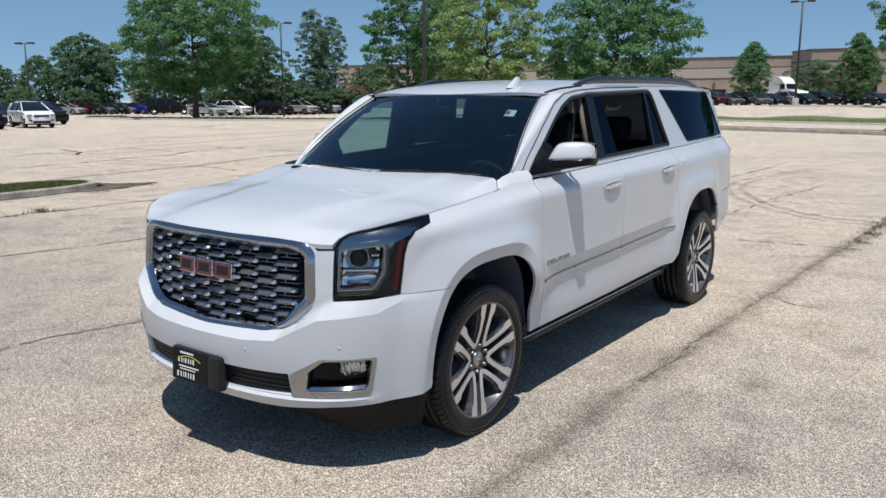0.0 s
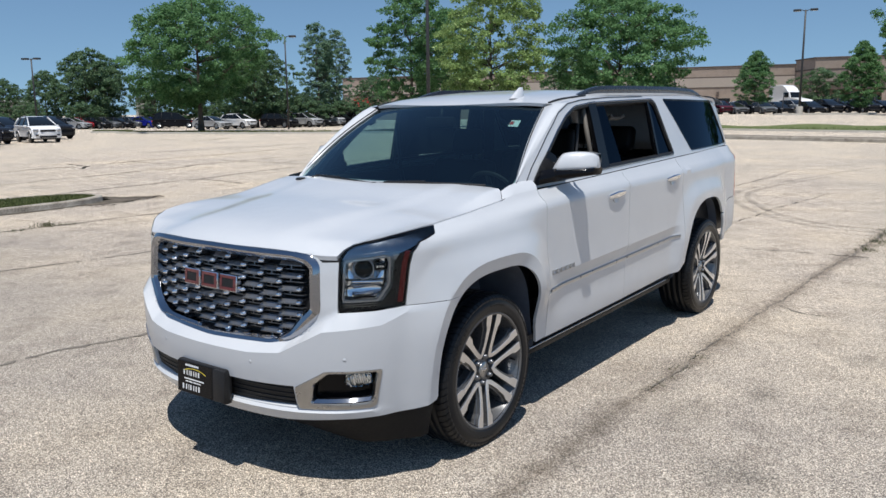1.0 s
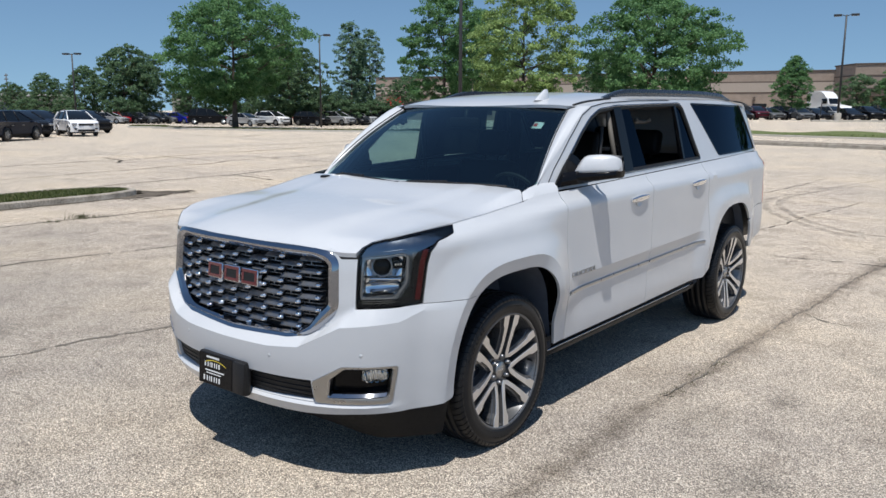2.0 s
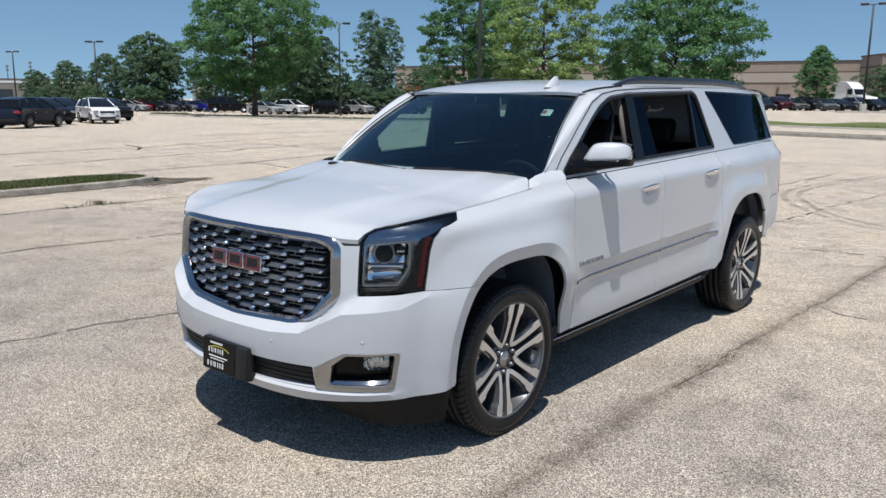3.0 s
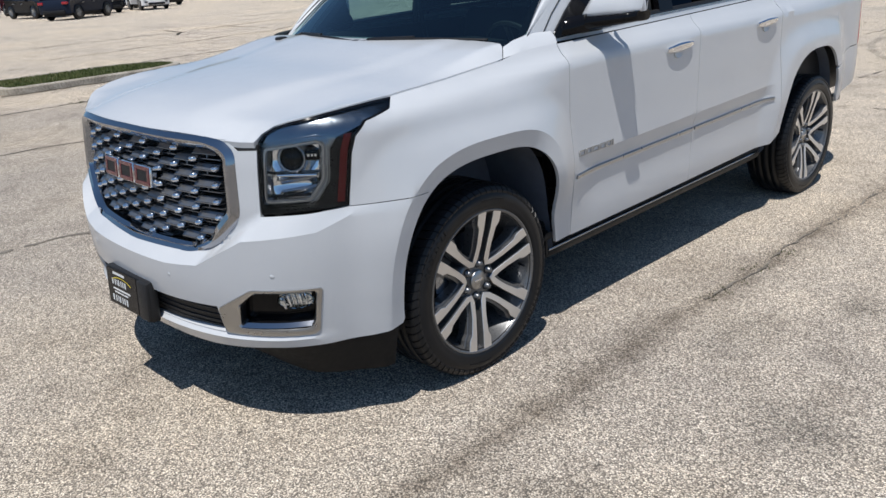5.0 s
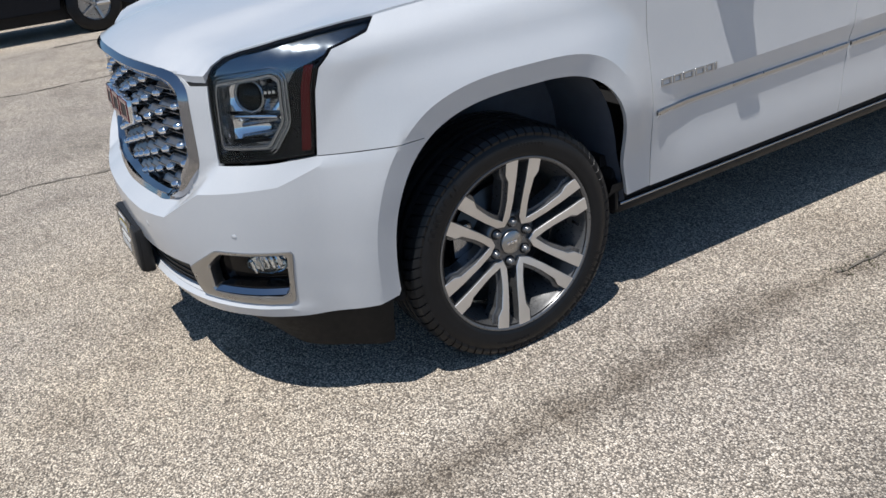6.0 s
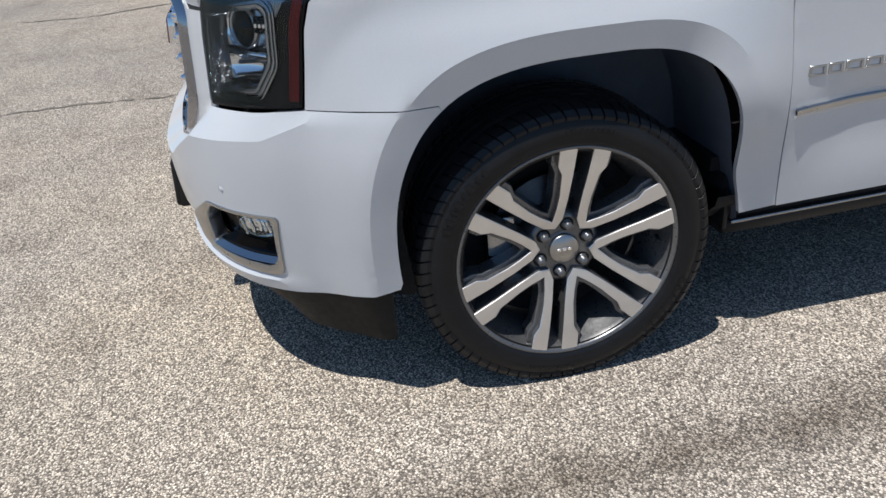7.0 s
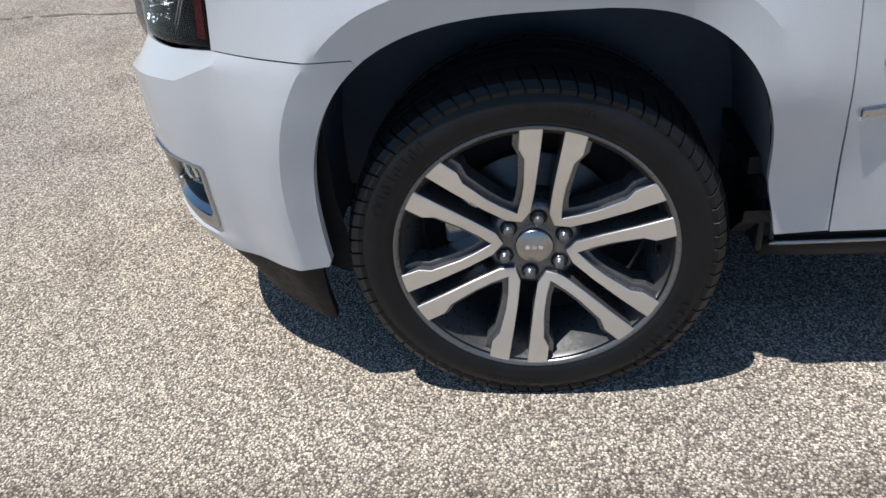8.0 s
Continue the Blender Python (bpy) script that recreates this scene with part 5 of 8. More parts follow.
# ---- mirrors, handles, mouldings, window trim, roof fittings ----
def door_mirror():
    u = empty("door_mirror")
    u.parent = SUV
    bm = bmesh.new()
    n = 20
    rows = []
    # cap: rounded rectangular sections from the inner end outwards, swept back
    for k in range(9):
        t = k / 8
        x = 0.900 + 0.232 * t
        yf = 0.722 + 0.10 * t**1.6
        yb = 0.875 + 0.060 * t
        zt = 1.462 + 0.008 * math.sin(math.pi * t)
        zb = 1.352 + 0.020 * t
        e = math.sqrt(max(0.0, 1 - max(0.0, (t - 0.72) / 0.28) ** 2)) if t > 0.72 else (0.80 + 0.20 * min(1, t / 0.15))
        e = max(e, 0.5)
        yc, zc, hy, hz = (yf + yb) / 2, (zt + zb) / 2, (yb - yf) / 2 * e, (zt - zb) / 2 * (0.8 + 0.2 * e)
        row = []
        for j in range(n):
            a = 2 * math.pi * j / n
            c, s = math.cos(a), math.sin(a)
            lean = (1 + math.copysign(abs(s) ** 0.5, s)) / 2
            row.append(Vector((x + 0.045 * lean * (1 - t), yc + hy * math.copysign(abs(c) ** 0.5, c) + 0.045 * lean * (c < 0), zc + hz * math.copysign(abs(s) ** 0.5, s))))
        rows.append(row)
    loops_skin(bm, rows, closed=True, cap_last=True, cap_first=True)
    bmesh.ops.recalc_face_normals(bm, faces=bm.faces)
    part("cap", bm, PAINT, u, "white painted mirror cap", flat_angle=60)
    bm = bmesh.new()
    rows = []
    for k in range(8):
        t = k / 7
        x = 0.860 + 0.267 * t
        yf, yb = 0.712 + 0.115 * t**1.6, 0.885 + 0.055 * t
        zt, zb = 1.368 + 0.014 * t, 1.276 + 0.060 * t**0.7
        row = []
        for j in range(14):
            a = 2 * math.pi * j / 14
            c, s = math.cos(a), math.sin(a)
            row.append(Vector((x, (yf + yb) / 2 + (yb - yf) / 2 * math.copysign(abs(c) ** 0.6, c), (zt + zb) / 2 + (zt - zb) / 2 * math.copysign(abs(s) ** 0.7, s))))
        rows.append(row)
    loops_skin(bm, rows, closed=True, cap_last=True, cap_first=True)
    bmesh.ops.recalc_face_normals(bm, faces=bm.faces)
    part("lower_shell", bm, BLACK_GLOSS, u, "gloss black lower mirror shell", flat_angle=60)
    bm = bmesh.new()
    loop = [(0.572, 1.282), (0.60, 1.318), (0.68, 1.392), (0.78, 1.470), (0.84, 1.44), (0.90, 1.315), (0.88, 1.298)]
    sheet(loop, GREEN, 0.03, (), 0.02, bm=bm, lift=0.012)
    part("sail", bm, BLACK_GLOSS, u, "gloss black mirror base")
    bm = bmesh.new()
    rows = [[Vector((x, y, z)) for y, z in ((0.60, 1.288), (0.80, 1.286), (0.86, 1.300), (0.82, 1.365), (0.66, 1.362))] for x in (0.86, 0.935)]
    rows[1] = [p + Vector((0, 0.05, 0.012)) for p in rows[1]]
    loops_skin(bm, rows, closed=True, cap_last=True)
    part("arm", bm, BLACK_GLOSS, u)
    bm = bmesh.new()
    box(bm, (0.950, 0.932, 1.345), (1.080, 0.938, 1.440), 0.002)
    part("mirror_glass", bm, CHROME, u, "mirror glass")
    return u


dm = door_mirror()
mirror_unit(dm, SUV)


def handle(door, y0, y1, z):
    u = part("handle", bmesh.new(), CHROME, door)
    bm = bmesh.new()
    n = 10
    rows = []
    for k in range(n + 1):
        t = k / n
        y = y0 + (y1 - y0) * t
        out = 0.004 + 0.009 * math.sin(math.pi * t) ** 0.5
        x = BODY(qy(y), z).x + out
        h = 0.021 * (0.6 + 0.4 * math.sin(math.pi * min(1, max(0, t)))) 
        rows.append([Vector((x + dx, y, z + 0.012 * t + dz * h / 0.016)) for dx, dz in ((0.0, 0.016), (0.008, 0.010), (0.008, -0.010), (0.0, -0.016), (-0.010, -0.012), (-0.010, 0.012))])
    loops_skin(bm, rows, closed=True, cap_first=True, cap_last=True)
    for e, yy in ((0, y0), (1, y1)):
        x = BODY(qy(yy), z).x
        box(bm, (x - 0.01, yy - 0.006 - 0.012 * e, z - 0.010 + 0.012 * e), (x + 0.014, yy + 0.018 - 0.012 * e, z + 0.012 + 0.012 * e), 0.004, seg=1)
    bmesh.ops.recalc_face_normals(bm, faces=bm.faces)
    me = mesh_from(bm, "handle", CHROME, True, 35)
    u.data = me
    u["label"] = "bright chrome door handle"
    bm = bmesh.new()
    ym = (y0 + y1) / 2
    rows = []
    for r_, dz, lift in ((1.0, 0.0, 0.0004), (0.96, 0.0, 0.0075), (0.05, 0.004, 0.0008)):
        rows.append([BODY(qy(ym - 0.01 + 0.042 * r_ * math.cos(a)), z - 0.020 + dz + 0.026 * r_ * math.sin(a)) + Vector((lift, 0, 0)) for a in [math.pi + math.pi * k / 16 for k in range(17)]])
    loops_skin(bm, rows, closed=False)
    bmesh.ops.recalc_face_normals(bm, faces=bm.faces)
    part("handle_cup", bm, PAINT, door)


handle(FRONT_DOOR, 1.335, 1.565, 1.157)
handle(REAR_DOOR, 2.310, 2.545, 1.193)
for src, dst in ((FRONT_DOOR, FRONT_DOOR_R), (REAR_DOOR, REAR_DOOR_R)):
    for c in list(src.children):
        mirrored(c, dst)


def moulding(y0, y1, door):
    zf = mould_z
    bm, bm2 = bmesh.new(), bmesh.new()
    n = 20
    rows, top = [], []
    for k in range(n + 1):
        y = y0 + (y1 - y0) * k / n
        z = zf(y)
        x = BODY(qy(y), z).x
        rows.append([Vector((x + dx, y, z + dz)) for dx, dz in ((-0.006, 0.006), (0.003, 0.005), (0.0048, 0.002), (0.0050, -0.012), (0.002, -0.018), (-0.006, -0.020))])
        top.append([Vector((x + dx, y, z + dz)) for dx, dz in ((0.0, 0.0085), (0.0050, 0.0080), (0.0085, 0.0045), (0.0092, -0.0020), (0.0080, -0.0085), (0.0, -0.0095))])
    loops_skin(bm, rows, closed=True, cap_first=True, cap_last=True)
    loops_skin(bm2, top, closed=True, cap_first=True, cap_last=True)
    for b in (bm, bm2):
        bmesh.ops.recalc_face_normals(b, faces=b.faces)
    a = part("moulding", bm, PAINT, door, "white side moulding", flat_angle=18)
    b = part("moulding_strip", bm2, SATIN, door, "satin chrome strip", flat_angle=25)
    return a, b


for d, dr, y0, y1 in ((FRONT_DOOR, FRONT_DOOR_R, 0.596, 1.652), (REAR_DOOR, REAR_DOOR_R, 1.674, 2.585)):
    for o in moulding(y0, y1, d):
        mirrored(o, dr)

# model name on the front door: plain silver blocks
bm = bmesh.new()
y = 0.619
for w in (0.047, 0.040, 0.049, 0.047, 0.036, 0.010):
    m = on_body(qy(y + w / 2), 0.790 + (y - 0.619) * 0.02, 0.0)
    for x0, x1, z0, z1 in ((-w / 2, w / 2, 0.008, 0.0135), (-w / 2, w / 2, -0.0135, -0.008), (-w / 2, -w / 2 + 0.0075, -0.008, 0.008), (w / 2 - 0.0075, w / 2, -0.008, 0.008)):
        if x1 - x0 > 0.004:
            box(bm, (x0, z0, -0.002), (x1, z1, 0.0045), 0.0008, m, seg=1)
    y += w + 0.0075
nb = part("name_badge", bm, SATIN, FRONT_DOOR, "silver badge of plain blocks")
mirrored(nb, FRONT_DOOR_R)

# window trim: chrome along the opening, black pillars, glass
def on_green(y, z, lift):
    e = 2e-3
    n = (GREEN(y + e, z) - GREEN(y - e, z)).cross(GREEN(y, z + e) - GREEN(y, z - e)).normalized()
    return GREEN(y, z) + n * lift


def trim_ring(loop, steps, step=0.03):
    base = resample(loop, step)
    bm = bmesh.new()
    loops_skin(bm, [[on_green(p[0], p[1], lift) for p in inset(base, d)] for d, lift in steps], closed=True)
    bmesh.ops.recalc_face_normals(bm, faces=bm.faces)
    return bm


cr = part("window_trim", trim_ring(dlo, [(-0.003, -0.004), (-0.003, 0.003), (0.003, 0.004), (0.008, 0.0)]), CHROME_DARK, cabin, "dark chrome strip round the side windows", flat_angle=30)
sl = part("window_seal", trim_ring(dlo, [(0.006, 0.003), (0.020, 0.0), (0.026, -0.012), (0.028, -0.05)]), BLACK_PLASTIC, cabin)
qt = part("quarter_trim", trim_ring(WIN_Q, [(-0.002, -0.01), (-0.001, 0.003), (0.008, 0.002), (0.012, -0.006)]), BLACK_GLOSS, cabin)
qg = part("quarter_glass", sheet(inset(WIN_Q, 0.006), GREEN, 0.08, (), 0.0, lift=-0.004), GLASS_DARK, cabin, "dark privacy glass in the rear quarter")
pg = part("front_fixed_glass", sheet([(1.52, 1.330), (1.75, 1.340), (1.63, 1.760), (1.48, 1.757)], GREEN, 0.1, (), 0.0, lift=-0.010), GLASS_DARK, cabin, "dark fixed glass behind the centre pillar")
pb = part("door_pillar", sheet([(1.405, 1.319), (1.53, 1.323), (1.50, 1.758), (1.395, 1.752)], GREEN, 0.04, (), 0.03, lift=0.002), BLACK_GLOSS, cabin, "gloss black centre pillar")
# the rear door window is wound down: a rim of glass shows above the belt
part("rear_door_glass", sheet([(1.64, 1.325), (2.365, 1.345), (2.362, 1.356), (1.64, 1.342)], GREEN, 0.05, (), 0.0, lift=-0.016), GLASS_DARK, cabin, "lowered dark window glass")
far_glass = part("rear_door_glass", sheet([(1.41, 1.36), (2.30, 1.37), (2.19, 1.772), (1.53, 1.757)], GREEN, 0.1, (), 0.0, lift=-0.016), GLASS_DARK, cabin_r, "dark privacy glass in the rear door")
for v_ in far_glass.data.vertices:
    v_.co.x = -v_.co.x
pc = part("rear_divider", sheet([(2.365, 1.35), (2.392, 1.35), (2.385, 1.774), (2.352, 1.774)], GREEN, 0.04, (), 0.02, lift=0.0), BLACK_GLOSS, cabin)
rg2 = part("fixed_glass", sheet([(2.388, 1.36), (2.672, 1.368), (2.49, 1.752), (2.445, 1.774), (2.378, 1.774)], GREEN, 0.1, (), 0.0, lift=-0.014), GLASS_DARK, cabin)
# seam of the door tops
seam = [(0.50, 1.276), (0.60, 1.385), (0.80, 1.555), (0.98, 1.690), (1.12, 1.744), (1.3, 1.766), (1.7, 1.785), (2.28, 1.794), (2.53, 1.752), (2.56, 1.72), (2.68, 1.46), (2.72, 1.338)]
bm = bmesh.new()
pts = [on_green(p[0], p[1], 0.0005) for p in resample(seam[:8], 0.03, closed=False)]
tube(bm, pts, 0.0028, 6)
ds = part("door_seam", bm, DARK_CAVITY, cabin)
for o in (cr, sl, qt, qg, pb, pg, pc, rg2, ds):
    r = mirrored(o, cabin_r)
for o in list(cabin.children) + list(cabin_r.children):
    if "glass" in o.name:
        o.visible_shadow = False

# pillar seam beside the windshield
bm = bmesh.new()
tube(bm, [shield(1.0, k / 16) + Vector((0.012, -0.004, 0.010)) for k in range(17)], 0.0035, 6)
ps = part("windshield_moulding", bm, BLACK_PLASTIC, SUV)
mirrored(ps, SUV)

# roof rails
def rail():
    bm = bmesh.new()
    n = 24
    rows = []
    for k in range(n + 1):
        t = k / n
        y = 1.47 + (3.86 - 1.47) * t
        x = 0.675 - 0.018 * sstep(0.5, 1.0, t)
        base = roof_z(x, y) - 0.004
        h = 0.046 * min(1.0, math.sin(math.pi * min(t / 0.16, 1) / 2), math.sin(math.pi * min((1 - t) / 0.12, 1) / 2)) + 0.004
        w = 0.024
        rows.append([Vector((x + dx, y, base + h * dz)) for dx, dz in ((-w, 0), (-w * 0.8, 0.8), (-w * 0.4, 1.0), (w * 0.5, 1.0), (w * 0.95, 0.75), (w * 1.05, 0.35), (w * 0.7, 0.0))])
    loops_skin(bm, rows, closed=True, cap_first=True, cap_last=True)
    bmesh.ops.recalc_face_normals(bm, faces=bm.faces)
    return bm


rr = part("roof_rail", rail(), simple("rail_black", (0.02, 0.021, 0.024), 0.28, 0.3, 0.1, coat=0.3), SUV, "dark roof rail")
mirrored(rr, SUV)
# ditch mouldings
bm = bmesh.new()
tube(bm, [ROOF(0.70 + 0.02 * sstep(1.0, 1.5, y), y) + Vector((0, 0, 0.001)) for y in np.linspace(1.06, 1.5, 10)], 0.009, 6)
dmo = part("roof_ditch", bm, BLACK_PLASTIC, SUV)
mirrored(dmo, SUV)
# shark-fin aerial
bm = bmesh.new()
rows = []
zr = roof_z(0.43, 1.12)
for k in range(8):
    t = k / 7
    L = 0.062 * (1 - t) + 0.020
    yc = 1.125 + 0.050 * t
    w = 0.026 * (1 - t) ** 0.7 + 0.003
    z = zr - 0.006 + 0.072 * t
    rows.append([Vector((0.43 + w * math.sin(a) , yc - L * math.cos(a), z)) for a in [2 * math.pi * j / 16 for j in range(16)]])
loops_skin(bm, rows, closed=True, cap_last=True)
bmesh.ops.recalc_face_normals(bm, faces=bm.faces)
part("aerial_fin", bm, PAINT, SUV, "white shark-fin aerial")
# wipers
for x0, x1, xp in ((-0.60, 0.02, -0.62), (0.02, 0.66, 0.02)):
    bm = bmesh.new()
    tube(bm, [shield((x0 + (x1 - x0) * k / 12) / 0.79, 0.040 + 0.022 * math.sin(math.pi * k / 12)) + Vector((0, -0.006, 0.010)) for k in range(13)], 0.0075, 6)
    tube(bm, [Vector((xp, 0.20, 1.262)), shield(xp / 0.79 + 0.10, 0.055) + Vector((0, -0.008, 0.014)), shield((x0 + x1) / 2 / 0.79, 0.066) + Vector((0, -0.007, 0.016))], 0.008, 6)
    box(bm, (xp - 0.025, 0.180, 1.25), (xp + 0.025, 0.235, 1.300), 0.010)
    part("wiper", bm, BLACK_PLASTIC, SUV)
# sticker inside the glass
bm, bm2 = bmesh.new(), bmesh.new()
def sticker(b, u0, u1, v0, v1, off):
    b.faces.new([b.verts.new(shield(u, v) + Vector((0, off, -off))) for u, v in ((u0, v0), (u1, v0), (u1, v1), (u0, v1))])
sticker(bm, 0.79, 0.87, 0.72, 0.81, 0.004)
sticker(bm2, 0.795, 0.825, 0.745, 0.79, 0.003)
part("sticker", bm, WHITE_PRINT, WINDSHIELD, "white windshield sticker")
part("sticker_mark", bm2, RED_PRINT, WINDSHIELD)

# liftgate closing the back
bm = bmesh.new()
gate_rows = []
for z in (0.85, 1.1, 1.36, 1.5, 1.65, 1.79):
    hw = 0.70 if z < 1.37 else GREEN(4.15, z).x - 0.02
    yb = 4.37 if z < 1.37 else 4.37 - 0.52 * (z - 1.36)
    gate_rows.append([Vector((hw * k / 6, yb - 0.05 * abs(k / 6) ** 3, z)) for k in range(-6, 7)])
loops_skin(bm, gate_rows, closed=False)
part("liftgate", bm, PAINT, SUV)
# tail lamp at the rear corner
tl = sheet([(qy(YR + 0.30), 0.90), (qy(YR + 0.46), 0.90), (qy(YR + 0.46), 1.33), (qy(YR + 0.34), 1.33)], BODY, 0.04, (), 0.01, lift=0.004)
tlo = part("tail_lamp", tl, RED_LENS, SUV, "red tail lamp")
mirrored(tlo, SUV)
# fuel flap on the rear quarter
bm = bmesh.new()
fl = rounded([(qy(3.62), 0.98), (qy(3.80), 0.98), (qy(3.80), 1.17), (qy(3.62), 1.17)], 0.03)
base = resample(fl, 0.02)
loops_skin(bm, [[on_body(p[0], p[1], l).translation for p in inset(base, d)] for d, l in ((0.0, -0.001), (0.0, 0.0008), (0.004, 0.0009))], closed=True)
bmesh.ops.recalc_face_normals(bm, faces=bm.faces)
part("fuel_flap", bm, PAINT, SUV)

# ---- the cabin inside ----
bm = bmesh.new()
box(bm, (-0.86, 0.45, 0.50), (0.86, 4.1, 0.54))
part("cabin_floor", bm, LEATHER, SUV)
bm = bmesh.new()
rows = [[Vector((x, y, z)) for x in np.linspace(-0.78, 0.78, 13)] for y, z in ((0.30, 1.245), (0.42, 1.262), (0.62, 1.262), (0.72, 1.235), (0.76, 1.17), (0.74, 1.0), (0.70, 0.75))]
for r_ in rows:
    for p in r_:
        p.y += 0.10 * (p.x / 0.78) ** 2 * (1 if p.y < 0.5 else 0)
        p.z += 0.022 * math.exp(-((p.x - 0.38) / 0.18) ** 2) * (1 if 0.5 < p.y < 0.74 else 0)
loops_skin(bm, rows, closed=False)
bmesh.ops.recalc_face_normals(bm, faces=bm.faces)
part("dashboard", bm, LEATHER, SUV, "dark grained dashboard")
bm = bmesh.new()
m = Matrix.Translation((0.38, 0.93, 1.165)) @ Matrix.Rotation(radians(-62), 4, "X")
lathe(bm, [(0.013, 0.178), (0.006, 0.190), (-0.006, 0.190), (-0.013, 0.178), (-0.006, 0.168), (0.006, 0.168)], 40, axis="z", close=True)
box(bm, (-0.055, -0.05, -0.02), (0.055, 0.05, 0.02), 0.015)
for a, b in (((-0.17, 0, 0), (-0.04, 0, 0)), ((0.17, 0, 0), (0.04, 0, 0)), ((0, -0.17, 0), (0, -0.04, 0))):
    tube(bm, [a, b], 0.014, 8)
for v in bm.verts:
    v.co = m @ v.co
part("steering_wheel", bm, simple("wheel_leather", (0.035, 0.036, 0.038), 0.35, 0.0, 0.1, 14.0), SUV, "black leather steering wheel")


def seat(x, y, w, name="seat", z0=0.60):
    u = empty(name)
    u.parent = SUV
    def pad(bm, lo, hi, r, m=None):
        box(bm, lo, hi, r, m, seg=3)
    bm = bmesh.new()
    pad(bm, (x - w / 2, y, z0), (x + w / 2, y + 0.52, z0 + 0.20), 0.06)
    part("cushion", bm, LEATHER, u)
    bm = bmesh.new()
    mm = Matrix.Translation((x, y + 0.50, z0 + 0.14)) @ Matrix.Rotation(radians(-14), 4, "X")
    pad(bm, (-w / 2, -0.05, 0.0), (w / 2, 0.09, 0.62), 0.05, mm)
    part("backrest", bm, LEATHER, u)
    for xx in ((0.0,) if w < 0.8 else (-0.45, 0.45)):
        bm = bmesh.new()
        pad(bm, (xx - 0.13, -0.03, 0.66), (xx + 0.13, 0.08, 0.86), 0.045, mm)
        tube(bm, [mm @ Vector((xx - 0.06, 0.03, 0.55)), mm @ Vector((xx - 0.06, 0.03, 0.72))], 0.007, 6)
        tube(bm, [mm @ Vector((xx + 0.06, 0.03, 0.55)), mm @ Vector((xx + 0.06, 0.03, 0.72))], 0.007, 6)
        part("headrest", bm, LEATHER, u)
    return u


seat(0.40, 1.05, 0.54)
seat(-0.40, 1.05, 0.54)
seat(0.40, 2.05, 0.54)
seat(-0.40, 2.05, 0.54)
seat(0.0, 3.0, 1.30)
bm = bmesh.new()
box(bm, (-0.14, 0.75, 0.55), (0.14, 1.75, 0.98), 0.04)
part("centre_console", bm, LEATHER, SUV)
bm = bmesh.new()
loops_skin(bm, [[Vector((x, y, roof_z(x, y) - 0.045)) for x in np.linspace(-0.72, 0.72, 9)] for y in (1.02, 1.5, 2.2, 3.0, 3.7, 4.1)], closed=False)
part("headliner", bm, HEADLINER, SUV)
for s in (1, -1):
    bm = bmesh.new()
    box(bm, (s * 0.80 - 0.03, 0.62, 0.60), (s * 0.80 + 0.03, 2.6, 1.28), 0.02)
    box(bm, (s * 0.82 - 0.03, 2.62, 0.60), (s * 0.82 + 0.03, 4.1, 1.34), 0.02)
    part("door_lining", bm, LEATHER, SUV)
    bm = bmesh.new()
    tube(bm, [Vector((s * (GREEN(1.30, 1.3).x - 0.045), 1.390, 1.26)), Vector((s * (GREEN(1.42, 1.72).x - 0.04), 1.375, 1.75))], 0.016, 8)
    part("pillar_trim", bm, TRIM_BEIGE, SUV, "beige pillar trim")
    bm = bmesh.new()
    tube(bm, [Vector((s * 0.76, 1.33, 1.62)), Vector((s * 0.74, 1.34, 1.3)), Vector((s * 0.70, 1.40, 0.9))], 0.014, 5)
    part("seat_belt", bm, LEATHER, SUV)
    bm = bmesh.new()
    tube(bm, [Vector((s * (GREEN(2.5, 1.5).x - 0.06), 2.64, 1.3)), Vector((s * (GREEN(2.5, 1.75).x - 0.06), 2.56, 1.76))], 0.05, 8)
    part("rear_pillar_trim", bm, LEATHER, SUV)
bm = bmesh.new()
box(bm, (-0.12, 0.86, 1.60), (0.12, 0.885, 1.67), 0.012)
tube(bm, [(0, 0.88, 1.64), (0, 0.90, 1.72)], 0.012, 6)
part("rear_view_mirror", bm, BLACK_PLASTIC, SUV)
bm = bmesh.new()
tube(bm, [(0.70, 1.95, 1.66), (0.67, 1.97, 1.640), (0.67, 2.15, 1.640), (0.70, 2.17, 1.66)], 0.013, 8)
part("grab_handle", bm, TRIM_BEIGE, SUV, "beige grab handle above the rear door")

# ---- the ground ----
GZ = -0.020


def ground_sheet():
    bm = bmesh.new()
    bmesh.ops.create_grid(bm, x_segments=2, y_segments=2, size=2500)
    for v in bm.verts:
        v.co.z = GZ
    return bm


tagged(part("ground", ground_sheet(), LOT), "pale tan weathered chip-seal parking lot", "ground", kind="structure")
HOME = Vector((3.2, -3.1, GZ))


def rise(bearing, d):
    """How much higher the lot lies in front of the store, beyond the grass strip."""
    return 0.85 * sstep(63, 84, d) * sstep(-31, -26, bearing)


def far(bearing, d, z=0.0):
    """A place d metres from the start of the walk, by its bearing from north (+y), clockwise."""
    a = radians(bearing)
    return Vector((HOME.x + d * math.sin(a), HOME.y + d * math.cos(a), GZ + z + rise(bearing, d)))


def upper_lot():
    bm = bmesh.new()
    ds = [62.8, 66, 69, 72, 75, 78, 81, 84, 90, 120, 170, 260]
    rows = [[far(az, d, -0.006 if rise(az, d) < 0.004 else 0.004) for az in [-32 + 1.2 * k for k in range(60)]] for d in ds]
    loops_skin(bm, rows, closed=False)
    for f in bm.faces:
        f.normal_update()
        if f.normal.z < 0:
            f.normal_flip()
    return bm


